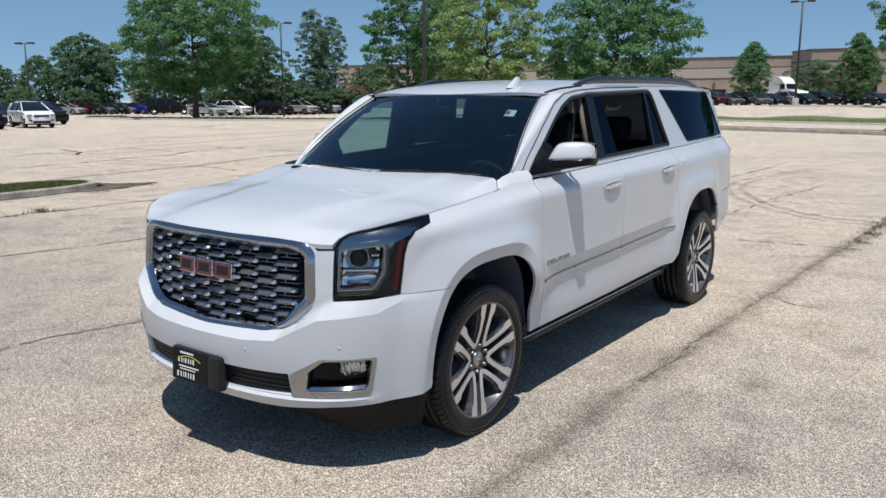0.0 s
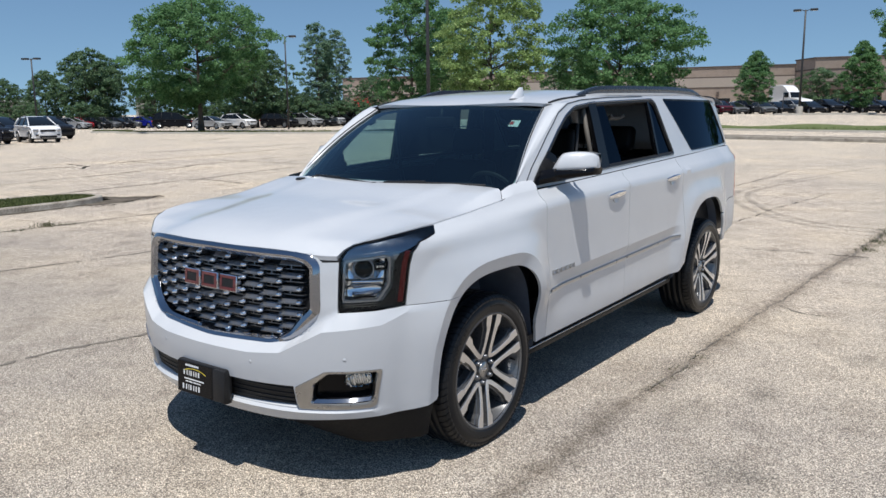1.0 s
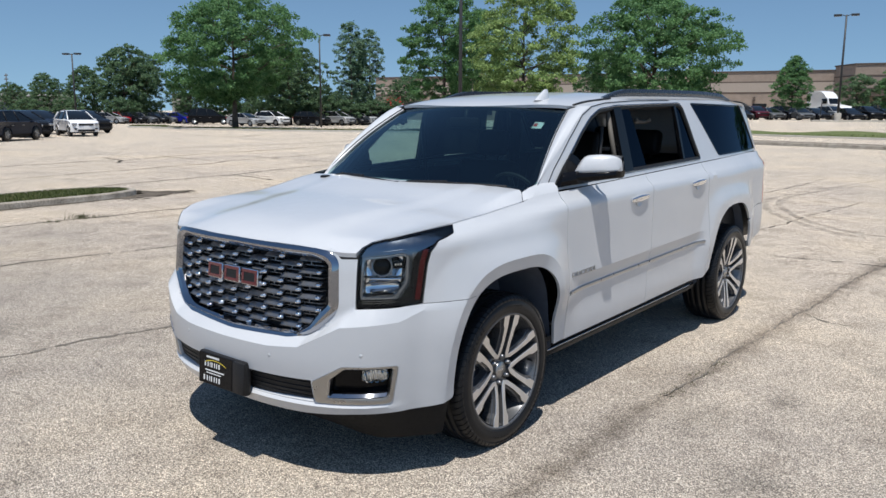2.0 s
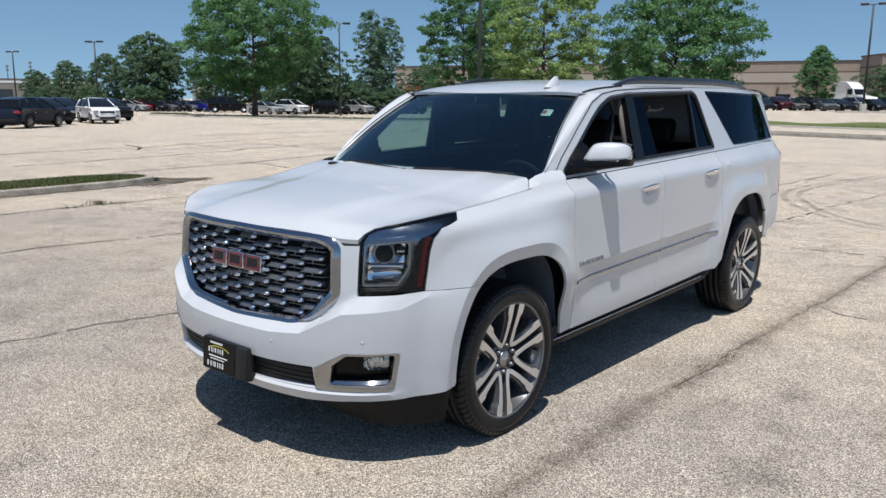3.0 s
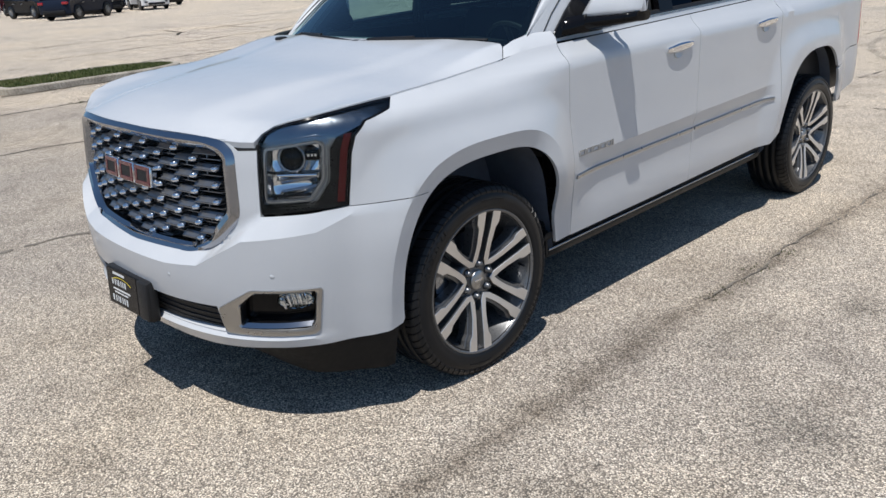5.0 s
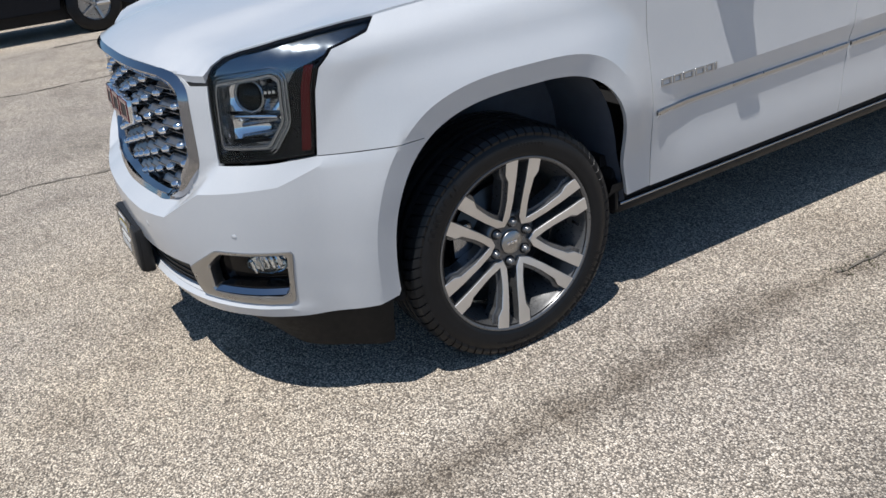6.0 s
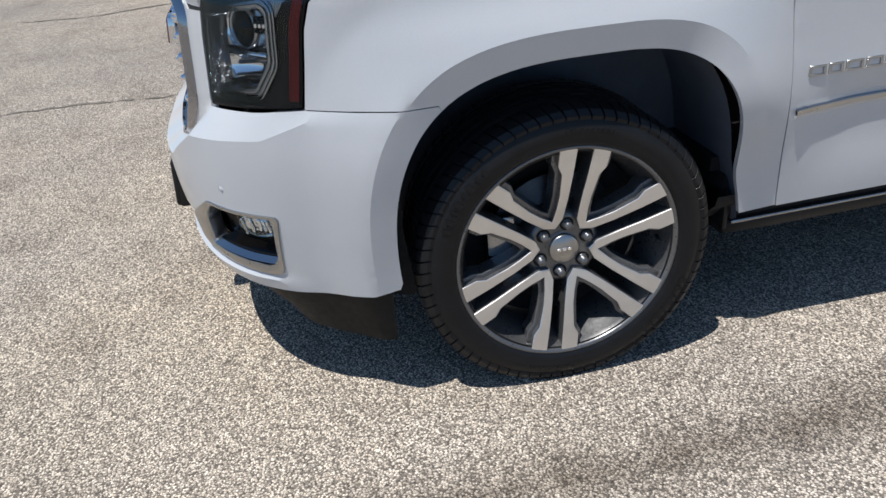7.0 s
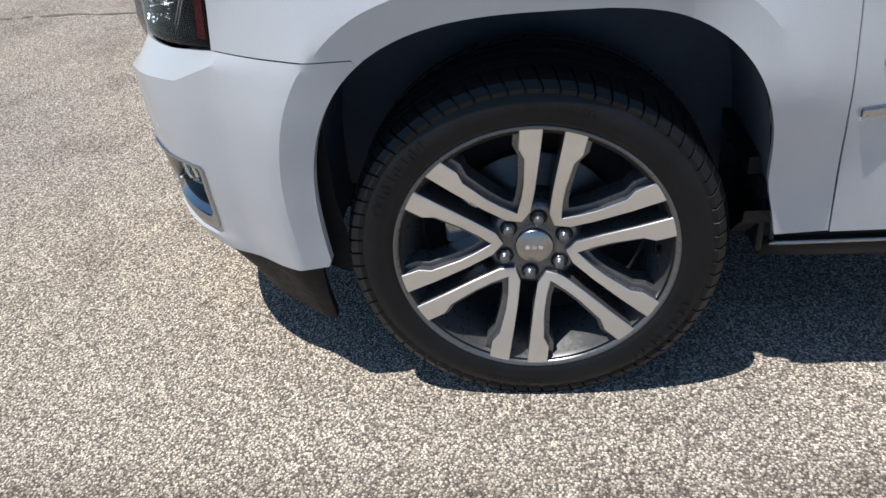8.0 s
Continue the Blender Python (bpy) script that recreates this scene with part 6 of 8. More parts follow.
def bank():
    """The turfed slope up to the raised lot."""
    bm = bmesh.new()
    rows = [[far(az, d + 1.2 * math.sin(az * 0.9), 0.03 - 0.08 * sstep(64.5, 62.5, d)) for az in [-25 + 1.1 * k for k in range(46)]] for d in (62.5, 63.5, 64.5, 66.0, 68.0, 70.0)]
    loops_skin(bm, rows, closed=False)
    for f in bm.faces:
        f.normal_update()
        if f.normal.z < 0:
            f.normal_flip()
    return bm


tagged(part("upper_lot", upper_lot(), LOT), "gently raised pale asphalt lot before the store", "ground", kind="structure")
CRACK = ground_mix("crack_dirt", (0.028, 0.025, 0.021), (0.06, 0.053, 0.044), (0.13, 0.115, 0.095), 6.0)
JOINT_DUST = ground_mix("joint_dust", (0.10, 0.088, 0.074), (0.19, 0.17, 0.145), (0.32, 0.285, 0.24), 9.0)
CONCRETE = ground_mix("kerb_concrete", (0.36, 0.34, 0.30), (0.46, 0.43, 0.38), (0.55, 0.52, 0.47), 2.0)
SOIL = ground_mix("bare_soil", (0.14, 0.115, 0.09), (0.23, 0.195, 0.155), (0.33, 0.29, 0.235), 3.0)
GRASS = ground_mix("turf", (0.06, 0.085, 0.03), (0.11, 0.14, 0.05), (0.20, 0.20, 0.10), 1.2)
PATCH = ground_mix("lot_patch", (0.15, 0.14, 0.13), (0.22, 0.205, 0.185), (0.30, 0.275, 0.245), 2.0)


def crack(name, pts, width, seed, mat=CRACK, ragged=0.5, wander=0.04, z=0.004, step=0.12):
    """A dirty joint in the surface: a ragged strip that varies in width and breaks off in places."""
    rnd = random.Random(seed)
    line = resample(pts, step, closed=False)
    bm = bmesh.new()
    row, prev, off = [], None, 0.0
    n = len(line)
    for i, p in enumerate(line):
        d = (line[min(i + 1, n - 1)] - line[max(i - 1, 0)]).normalized()
        nrm = Vector((-d.y, d.x))
        off = off * 0.85 + rnd.uniform(-1, 1) * wander * 0.5
        w = width * max(0.12, 1 + ragged * rnd.uniform(-1, 0.8)) / 2
        c = p + nrm * off
        a, b = bm.verts.new((c.x + nrm.x * w, c.y + nrm.y * w, GZ + z)), bm.verts.new((c.x - nrm.x * w, c.y - nrm.y * w, GZ + z))
        if prev and rnd.random() > ragged * 0.12:
            bm.faces.new((prev[0], prev[1], b, a))
        prev = (a, b)
    bmesh.ops.delete(bm, geom=[v for v in bm.verts if not v.link_faces], context="VERTS")
    bmesh.ops.recalc_face_normals(bm, faces=bm.faces)
    for f in bm.faces:
        if f.normal.z < 0:
            f.normal_flip()
    return tagged(part(name, bm, mat), "dirty weathered joint in the asphalt", "joint", kind="structure")


crack("asphalt_joint", [(1.34, 1.2), (1.36, 2.4), (1.40, 4.6), (1.47, 6.4)], 0.011, 2, JOINT_DUST, 0.98, 0.03, 0.0065, 0.05)
crack("asphalt_joint", [(1.47, 6.4), (1.61, 9.0), (1.95, 14.0)], 0.028, 3, JOINT_DUST, 0.95, 0.04, 0.0065)
crack("asphalt_joint", [(-2.75, -4.0), (-2.72, -2.2), (-2.64, -1.2), (-2.56, -0.6), (-2.46, 0.15), (-2.40, 4.0), (-2.2, 9.0)], 0.030, 4, JOINT_DUST, 0.95, 0.05, step=0.07)
LONG = (
    ([(-9.0, -0.5), (-9.23, 2.13), (-9.23, 2.6), (-9.18, 3.24), (-9.24, 4.04), (-9.11, 4.93), (-8.9, 8.0), (-8.6, 14.0)], 0.055, 0.05),
    ([(-22.2, 5.5), (-22.71, 8.21), (-23.09, 9.68), (-22.59, 10.74), (-23.66, 12.89), (-24.26, 14.7), (-24.46, 16.62), (-25.02, 19.03), (-25.96, 22.77), (-28.0, 31.0)], 0.13, 0.10),
    ([(-24.78, 11.13), (-22.84, 10.87), (-21.58, 10.02)], 0.12, 0.08),
    ([(-23.93, 13.06), (-21.6, 12.94), (-20.6, 12.8)], 0.10, 0.10),
    ([(-17.6, 4.5), (-17.81, 6.0), (-18.33, 7.63), (-18.36, 8.84), (-19.1, 10.78), (-19.01, 11.75), (-19.95, 13.26), (-20.09, 14.26), (-21.0, 20.0)], 0.10, 0.08),
    ([(-14.2, 5.4), (-14.39, 6.22), (-14.54, 7.22), (-14.65, 8.35), (-14.8, 9.77), (-15.27, 11.28), (-15.8, 13.65), (-16.8, 19.0)], 0.085, 0.08),
    ([(-14.72, 9.63), (-13.61, 9.49), (-12.53, 9.24)], 0.06, 0.10),
    ([(-21.21, 15.22), (-19.56, 15.12), (-17.62, 15.28), (-15.9, 15.4)], 0.10, 0.10),
    ([(-44.9, 28.32), (-40.1, 28.51), (-42.8, 32.54)], 0.25, 0.3),
    ([(-29.3, 17.0), (-29.22, 19.79), (-29.15, 22.92), (-30.0, 30.0)], 0.14, 0.15),
    ([(-6.1, -3.2), (-5.99, -2.44), (-6.22, -1.76), (-6.0, -1.15), (-6.1, 0.6), (-5.9, 1.5), (-5.8, 2.4)], 0.028, 0.05),
)
for i, (pts, w, wander) in enumerate(LONG):
    crack("asphalt_joint", pts, w, 60 + i, CRACK, 0.55, wander * 0.5, step=max(0.10, w * 1.6))
crack("asphalt_joint", [(0.0, 6.6), (0.22, 6.64), (1.0, 6.72), (1.7, 6.8)], 0.028, 7, CRACK, 0.9, 0.04)
crack("asphalt_joint", [(1.45, 3.9), (1.66, 3.72), (1.86, 3.74)], 0.014, 16, JOINT_DUST, 0.9, 0.03, step=0.05)
crack("asphalt_joint", [(-3.0, 11.0), (-6.0, 12.0), (-10.0, 12.4)], 0.05, 19, CRACK, 0.9, 0.15, step=0.2)


def blotch(x, y, rx, ry, seed, mat=PATCH, z=0.003):
    rnd = random.Random(seed)
    bm = bmesh.new()
    ph = [rnd.uniform(0, 6.3) for _ in range(5)]
    vs = []
    for k in range(40):
        a = 2 * math.pi * k / 40
        r = 1 + sum(0.16 / (i + 1) * math.sin((i + 2) * a + p) for i, p in enumerate(ph))
        vs.append(bm.verts.new((x + rx * r * math.cos(a), y + ry * r * math.sin(a), GZ + z)))
    bm.faces.new(vs)
    return tagged(part("stain", bm, mat), "faint oil stain on the asphalt", "stain", kind="structure")


def oil_mat():
    m, nt, b = mat_new("faint_stain")
    out = nt.nodes["Material Output"]
    v = tex_coord(nt)
    g = tex_coord(nt, kind="Generated")
    n = noise_of(nt, v, 4.0, 5.0, 0.7)
    b.inputs["Base Color"].default_value = (0.06, 0.056, 0.05, 1)
    b.inputs["Roughness"].default_value = 0.8
    sub = nt.nodes.new("ShaderNodeVectorMath")
    sub.operation = "SUBTRACT"
    sub.inputs[1].default_value = (0.5, 0.5, 0.5)
    nt.links.new(g, sub.inputs[0])
    mul = nt.nodes.new("ShaderNodeVectorMath")
    mul.operation = "MULTIPLY"
    mul.inputs[1].default_value = (2, 2, 0)
    nt.links.new(sub.outputs[0], mul.inputs[0])
    ln = nt.nodes.new("ShaderNodeVectorMath")
    ln.operation = "LENGTH"
    nt.links.new(mul.outputs[0], ln.inputs[0])
    edge = ramp(nt, ln.outputs["Value"], [(0.1, grey(0.30)), (0.95, grey(0.0))])
    fac = mix(nt, edge, ramp(nt, n, [(0.35, grey(0.15)), (0.65, grey(1.0))]), 1.0, "MULTIPLY")
    tr = nt.nodes.new("ShaderNodeBsdfTransparent")
    ms = nt.nodes.new("ShaderNodeMixShader")
    nt.links.new(fac, ms.inputs[0])
    nt.links.new(tr.outputs[0], ms.inputs[1])
    nt.links.new(b.outputs[0], ms.inputs[2])
    nt.links.new(ms.outputs[0], out.inputs[0])
    return m


OIL = oil_mat()
for i, (x, y, rx, ry) in enumerate(((1.95, 1.55, 0.16, 0.20), (2.1, 0.35, 0.30, 0.25), (1.62, 0.95, 0.22, 0.3), (2.0, -0.55, 0.5, 0.35), (0.2, 3.8, 0.4, 0.3), (2.3, 2.6, 0.2, 0.25), (-3.4, -0.9, 0.5, 0.4))):
    blotch(x, y, rx, ry, 40 + i, OIL)


DIRTY_KERB = ground_mix("dirty_kerb", (0.15, 0.128, 0.10), (0.34, 0.305, 0.255), (0.52, 0.485, 0.42), 2.5)
SILT = ground_mix("washed_soil", (0.06, 0.05, 0.04), (0.11, 0.093, 0.073), (0.24, 0.205, 0.165), 3.0)


def washed(pts, seed):
    rnd = random.Random(seed)
    bm = bmesh.new()
    for v in resample(pts, 0.06):
        k = 0.05 + 0.10 * sstep(4.6, 5.4, v.y)
        bm.verts.new((v.x + rnd.uniform(-1, 1) * k, v.y + rnd.uniform(-1, 1) * k, GZ + 0.006))
    bm.faces.new(bm.verts)
    for _ in range(260):
        y = rnd.uniform(4.6, 6.5)
        x, r = -11.35 - 0.25 * (y - 4.6) + rnd.gauss(0, 0.16), rnd.uniform(0.008, 0.045)
        a0 = rnd.uniform(0, 6.28)
        bm.faces.new([bm.verts.new((x + r * rnd.uniform(0.6, 1.3) * math.cos(a0 + k * 1.2566), y + r * rnd.uniform(0.8, 1.9) * math.sin(a0 + k * 1.2566), GZ + 0.005)) for k in range(5)])
    bmesh.ops.triangulate(bm, faces=bm.faces)
    for f in bm.faces:
        f.normal_update()
        if f.normal.z < 0:
            f.normal_flip()
    return tagged(part("washed_soil", bm, SILT), "dark soil washed onto the asphalt beside the kerb", "soil", kind="structure")


washed([(-11.22, 1.7), (-11.28, 2.6), (-11.45, 4.5), (-11.42, 4.9), (-11.38, 5.5), (-11.62, 5.9), (-11.72, 6.3), (-11.92, 6.35), (-12.1, 5.95), (-12.7, 5.72), (-12.0, 5.3), (-11.6, 4.7), (-11.42, 2.6), (-11.36, 1.7)], 3)


def mark_mat():
    """Worn rubber: a thin broken film over the asphalt."""
    m, nt, b = mat_new("tyre_mark")
    out = nt.nodes["Material Output"]
    v = tex_coord(nt)
    b.inputs["Base Color"].default_value = (0.10, 0.09, 0.08, 1)
    b.inputs["Roughness"].default_value = 0.9
    fac = ramp(nt, noise_of(nt, v, 3.0, 6.0, 0.75), [(0.34, grey(0.05)), (0.66, grey(0.30))])
    tr = nt.nodes.new("ShaderNodeBsdfTransparent")
    ms = nt.nodes.new("ShaderNodeMixShader")
    nt.links.new(fac, ms.inputs[0])
    nt.links.new(tr.outputs[0], ms.inputs[1])
    nt.links.new(b.outputs[0], ms.inputs[2])
    nt.links.new(ms.outputs[0], out.inputs[0])
    return m


MARK = mark_mat()
for i, pts in enumerate(([(2.2, 8.7), (0.9, 8.93), (0.49, 9.1), (0.0, 9.6), (-0.49, 10.2), (-0.9, 10.82), (-1.3, 11.6), (-1.59, 12.43), (-1.75, 13.4), (-1.68, 14.84), (-1.57, 15.7), (-1.34, 16.96), (-1.1, 18.8), (-0.6, 21.5)],
                         [(2.2, 9.05), (0.83, 9.28), (0.47, 9.51), (-0.07, 10.04), (-0.47, 10.61), (-0.88, 11.42), (-1.25, 12.25), (-1.44, 12.98), (-1.52, 13.8), (-1.46, 15.0), (-1.26, 16.3), (-0.9, 18.0)])):
    mk = crack("tyre_mark", resample(pts, 0.5, closed=False), 0.13, 80 + i, MARK, 0.1, 0.0, 0.003, 0.2)
    mk["label"] = "faint curved tyre mark on the asphalt"
    mk["category"] = "tyre mark"
crack("asphalt_joint", [(-0.5, 8.6), (-0.43, 9.47), (-0.34, 11.39), (-0.22, 12.74), (-0.15, 14.0)], 0.022, 90, CRACK, 0.98, 0.05)
crack("asphalt_joint", [(-2.21, 14.0), (-2.12, 15.47), (-2.13, 17.24), (-2.17, 19.6)], 0.055, 91, JOINT_DUST, 0.9, 0.05)


# grass growing out of the joint
def tuft(name, places, seed, h=0.05, blades=26, mat=None, label="", spread=0.06, kind="stuff"):
    rnd = random.Random(seed)
    bm = bmesh.new()
    for x, y in places:
        for _ in range(blades):
            a, l = rnd.uniform(0, 6.28), h * rnd.uniform(0.4, 1.1)
            px, py = x + rnd.gauss(0, spread), y + rnd.gauss(0, spread)
            lean = rnd.uniform(0.2, 0.9) * l
            dx, dy = math.cos(a), math.sin(a)
            w = 0.003 + 0.05 * l * 0.3
            v = [bm.verts.new(q) for q in ((px - dy * w, py + dx * w, GZ), (px + dy * w, py - dx * w, GZ), (px + dx * lean * 0.5, py + dy * lean * 0.5, GZ + l * 0.7), (px + dx * lean, py + dy * lean, GZ + l))]
            bm.faces.new((v[0], v[1], v[2]))
            bm.faces.new((v[0], v[2], v[3]))
    o = part(name, bm, mat or LEAF_GRASS, smooth=False)
    return tagged(o, label or "small green weeds growing in the joint", "weeds", kind=kind)


LEAF_GRASS = leaf_mat("weed_leaf", (0.05, 0.06, 0.025), (0.085, 0.10, 0.04), (0.16, 0.155, 0.08))
rnd = random.Random(5)
tuft("joint_weeds", [(1.36 + rnd.gauss(0, 0.02), rnd.uniform(1.25, 2.15)) for _ in range(14)], 1, 0.018, 9, spread=0.03)
tuft("joint_weeds", [(1.60 + rnd.gauss(0, 0.04), rnd.uniform(7.2, 9.6)) for _ in range(30)], 2, 0.05, 14)
tuft("joint_weeds", [(-9.25 + rnd.gauss(0, 0.05), 2.75 + rnd.gauss(0, 0.07)) for _ in range(10)], 4, 0.085, 10, spread=0.05)
tuft("joint_weeds", [(-9.2 + rnd.gauss(0, 0.05), rnd.choice((2.25, 3.05, 3.1)) + rnd.gauss(0, 0.07)) for _ in range(12)], 5, 0.045, 9)


# ---- kerbed islands ----
def island(name, loop, fill, label, h=0.13, w=0.15, up=0.0, kerb=None):
    """A closed kerb with a filled bed inside."""
    u = tagged(empty(name, (0, 0, 0)), label, "kerb island", kind="structure")
    area = sum(loop[i][0] * loop[(i + 1) % len(loop)][1] - loop[(i + 1) % len(loop)][0] * loop[i][1] for i in range(len(loop)))
    if area < 0:
        loop = loop[::-1]
    base = resample(loop, 0.6)
    bm = bmesh.new()
    rows = []
    for d, z in ((0.0, 0.0), (0.012, h - 0.02), (0.03, h), (w, h), (w + 0.004, h - 0.06)):
        rows.append([Vector((p.x, p.y, GZ + z + up)) for p in inset(base, d)])
    loops_skin(bm, rows, closed=True)
    bmesh.ops.recalc_face_normals(bm, faces=bm.faces)
    part("kerb", bm, kerb or CONCRETE, u, flat_angle=30)
    bm = bmesh.new()
    bed = inset(base, w * 0.9)
    vs = [bm.verts.new((p.x, p.y, GZ + h - 0.035 + up)) for p in bed]
    f = bm.faces.new(vs)
    bmesh.ops.triangulate(bm, faces=[f])
    part("bed", bm, fill, u)
    return u, bed


def turf(bed, n, h, seed, name="turf_grass", z=0.09):
    rnd = random.Random(seed)
    xs, ys = [p[0] for p in bed], [p[1] for p in bed]
    P = np.array([(rnd.uniform(min(xs), max(xs)), rnd.uniform(min(ys), max(ys))) for _ in range(n * 3)])
    P = P[inside(bed, P)][:n]
    verts, faces = [], []
    for x, y in P:
        a, l = rnd.uniform(0, 6.28), h * rnd.uniform(0.5, 1.2)
        w = 0.35 * l
        dx, dy = math.cos(a), math.sin(a)
        k = len(verts)
        verts += [(x - dy * w, y + dx * w, GZ + z), (x + dy * w, y - dx * w, GZ + z), (x + dx * l * 0.5, y + dy * l * 0.5, GZ + z + l)]
        faces.append((k, k + 1, k + 2))
    me = bpy.data.meshes.new(name)
    me.from_pydata(verts, [], faces)
    me.materials.append(LEAF_TURF)
    return tagged(new(name, me), "short dry green turf inside the kerbs", "grass", kind="stuff")


LEAF_TURF = leaf_mat("turf_leaf", (0.06, 0.08, 0.028), (0.11, 0.135, 0.045), (0.22, 0.20, 0.10))
near_loop = rounded([(-11.30, 1.75), (-11.35, 2.6), (-11.55, 4.6), (-12.0, 5.4), (-12.9, 5.3), (-13.3, 4.4), (-13.1, 2.6), (-12.95, 1.75)], 0.5)
_, bed = island("kerb_island", near_loop, GRASS, "narrow concrete-kerbed island with thin green turf", 0.115, kerb=DIRTY_KERB)
turf(bed, 6000, 0.045, 11)
far_loop = rounded([(-66, 37.0), (-50, 39.2), (-36, 46.5), (-24, 56.0), (-25.0, 58.5), (-38, 50.5), (-52, 43.0), (-67, 40.5)], 1.2)
_, bed2 = island("kerb_island", far_loop, SOIL, "long kerbed planting strip with trees and dry grass", 0.14, 0.2)
turf(bed2, 5000, 0.16, 12)
right_loop = rounded([(-24, 61.0), (-14, 57.0), (14, 47.5), (60, 33), (62, 40), (16, 58), (-12, 69.0), (-22, 71.0)], 1.5)
tagged(part("grass_bank", bank(), GRASS), "low green turf bank below the store lot", "grass", kind="structure")
_, bed3 = island("kerb_island", right_loop, GRASS, "kerbed strip of green grass along the drive", 0.13, 0.2)
turf(bed3, 9000, 0.09, 13)
drive_loop = rounded([(-12.5, 41.5), (-2.4, 38.4), (16, 32.0), (40, 22), (41, 24.0), (17, 34.2), (-2.0, 40.6), (-12.0, 43.4)], 0.6)
_, bed4 = island("kerb_island", drive_loop, SOIL, "low kerbed median with bare soil and rubble", 0.17, 0.2, kerb=DIRTY_KERB)
turf(bed4, 700, 0.10, 14)
right_bed = rounded([(far(-14.6, 87.5).x, far(-14.6, 87.5).y), (far(-8.6, 87.5).x, far(-8.6, 87.5).y), (far(-8.4, 96).x, far(-8.4, 96).y), (far(-14.2, 97).x, far(-14.2, 97).y)], 1.5)
_, bed5 = island("kerb_island", right_bed, SOIL, "kerbed bed round a lamp base and a small tree", 0.14, 0.2, 0.85)
left_loop = rounded([(far(-61.2, 84).x, far(-61.2, 84).y), (far(-58.6, 82).x, far(-58.6, 82).y), (far(-58.2, 88).x, far(-58.2, 88).y), (far(-61.0, 91).x, far(-61.0, 91).y)], 1.2)
_, bed6 = island("kerb_island", left_loop, GRASS, "small kerbed grass end island", 0.14, 0.2)
turf(bed6, 1500, 0.14, 15)

# ---- lamp posts ----
POLE_PAINT = simple("bronze_pole_paint", (0.040, 0.041, 0.043), 0.5, 0.2, 0.15)
LENS_GREY = simple("lamp_lens", (0.35, 0.36, 0.37), 0.3, 0.0, 0.1)


def lamp_post(p, h, heads=2, turn=0.0, r=0.075, footing=False):
    u = tagged(empty("street_lamp", p), "tall bronze parking-lot lamp post with flat shoebox heads", "street lamp", "parking-lot lamps")
    u.rotation_euler = (0, 0, radians(turn))
    bm = bmesh.new()
    z0 = 0.75 if footing else 0.0
    tube(bm, [(0, 0, z0), (0, 0, h * 0.5), (0, 0, h - 0.1)], r, 8, radii=[r, r * 0.85, r * 0.7])
    part("pole", bm, POLE_PAINT, u)
    if footing:
        bm = bmesh.new()
        lathe(bm, [(0.0, 0.34), (0.70, 0.33), (0.76, 0.30), (0.76, 0.0)], 16, axis="z")
        part("footing", bm, CONCRETE, u, "round concrete footing", flat_angle=40)
    for s in ((-1, 1) if heads == 2 else (1,)):
        bm = bmesh.new()
        tube(bm, [(0, 0, h - 0.25), (s * 0.30, 0, h - 0.12), (s * 0.45, 0, h - 0.10)], 0.04, 6)
        part("arm", bm, POLE_PAINT, u)
        bm = bmesh.new()
        box(bm, (min(s * 0.42, s * 1.15), -0.24, h - 0.22), (max(s * 0.42, s * 1.15), 0.24, h - 0.02), 0.04)
        hd = part("head", bm, POLE_PAINT, u)
        bm = bmesh.new()
        box(bm, (min(s * 0.50, s * 1.08), -0.18, h - 0.232), (max(s * 0.50, s * 1.08), 0.18, h - 0.215), 0.004)
        part("lens", bm, LENS_GREY, hd)
    return u


lamp_post(far(-68.95, 140), 8.6, 2, 20, 0.13)
lamp_post(far(-64.2, 104), 8.3, 2, 25, 0.11)
lamp_post(far(-48.15, 85), 9.6, 1, 40, 0.10)
lamp_post(far(-38.25, 40), 11.0, 2, 40, 0.10)
lamp_post(far(-12.95, 90, 0.10), 10.5, 2, 12, 0.12, True)
lamp_post(far(-29.1, 118), 9.6, 2, 30)
lamp_post(far(-20.9, 118), 12.0, 2, 30)

def utility_pole(p, h):
    u = tagged(empty("utility_pole", p), "distant wooden utility pole with cross arms", "utility pole", "distant utility poles")
    bm = bmesh.new()
    tube(bm, [(0, 0, 0), (0, 0, h)], 0.16, 8, radii=[0.17, 0.12])
    part("pole", bm, BARK, u)
    for z in (h - 0.5, h - 1.5):
        bm = bmesh.new()
        box(bm, (-1.1, -0.06, z - 0.07), (1.1, 0.06, z + 0.07), 0.01)
        for x in (-1.0, -0.5, 0.5, 1.0):
            tube(bm, [(x, 0, z + 0.05), (x, 0, z + 0.28)], 0.05, 6)
        part("cross_arm", bm, BARK, u)
    return u


# ---- trees ----
BARK = ground_mix("bark", (0.06, 0.05, 0.04), (0.11, 0.092, 0.075), (0.17, 0.145, 0.12), 3.0)
LEAF_DARK = leaf_mat("leaf_dark", (0.062, 0.115, 0.060), (0.120, 0.205, 0.104), (0.205, 0.305, 0.165))
LEAF_MID = leaf_mat("leaf_mid", (0.060, 0.138, 0.056), (0.126, 0.258, 0.102), (0.215, 0.375, 0.160))
LEAF_YELLOW = leaf_mat("leaf_yellowish", (0.120, 0.195, 0.068), (0.270, 0.385, 0.140), (0.450, 0.570, 0.235))
LEAF_BIRCH = leaf_mat("leaf_birch", (0.078, 0.145, 0.090), (0.160, 0.265, 0.170), (0.275, 0.395, 0.265))


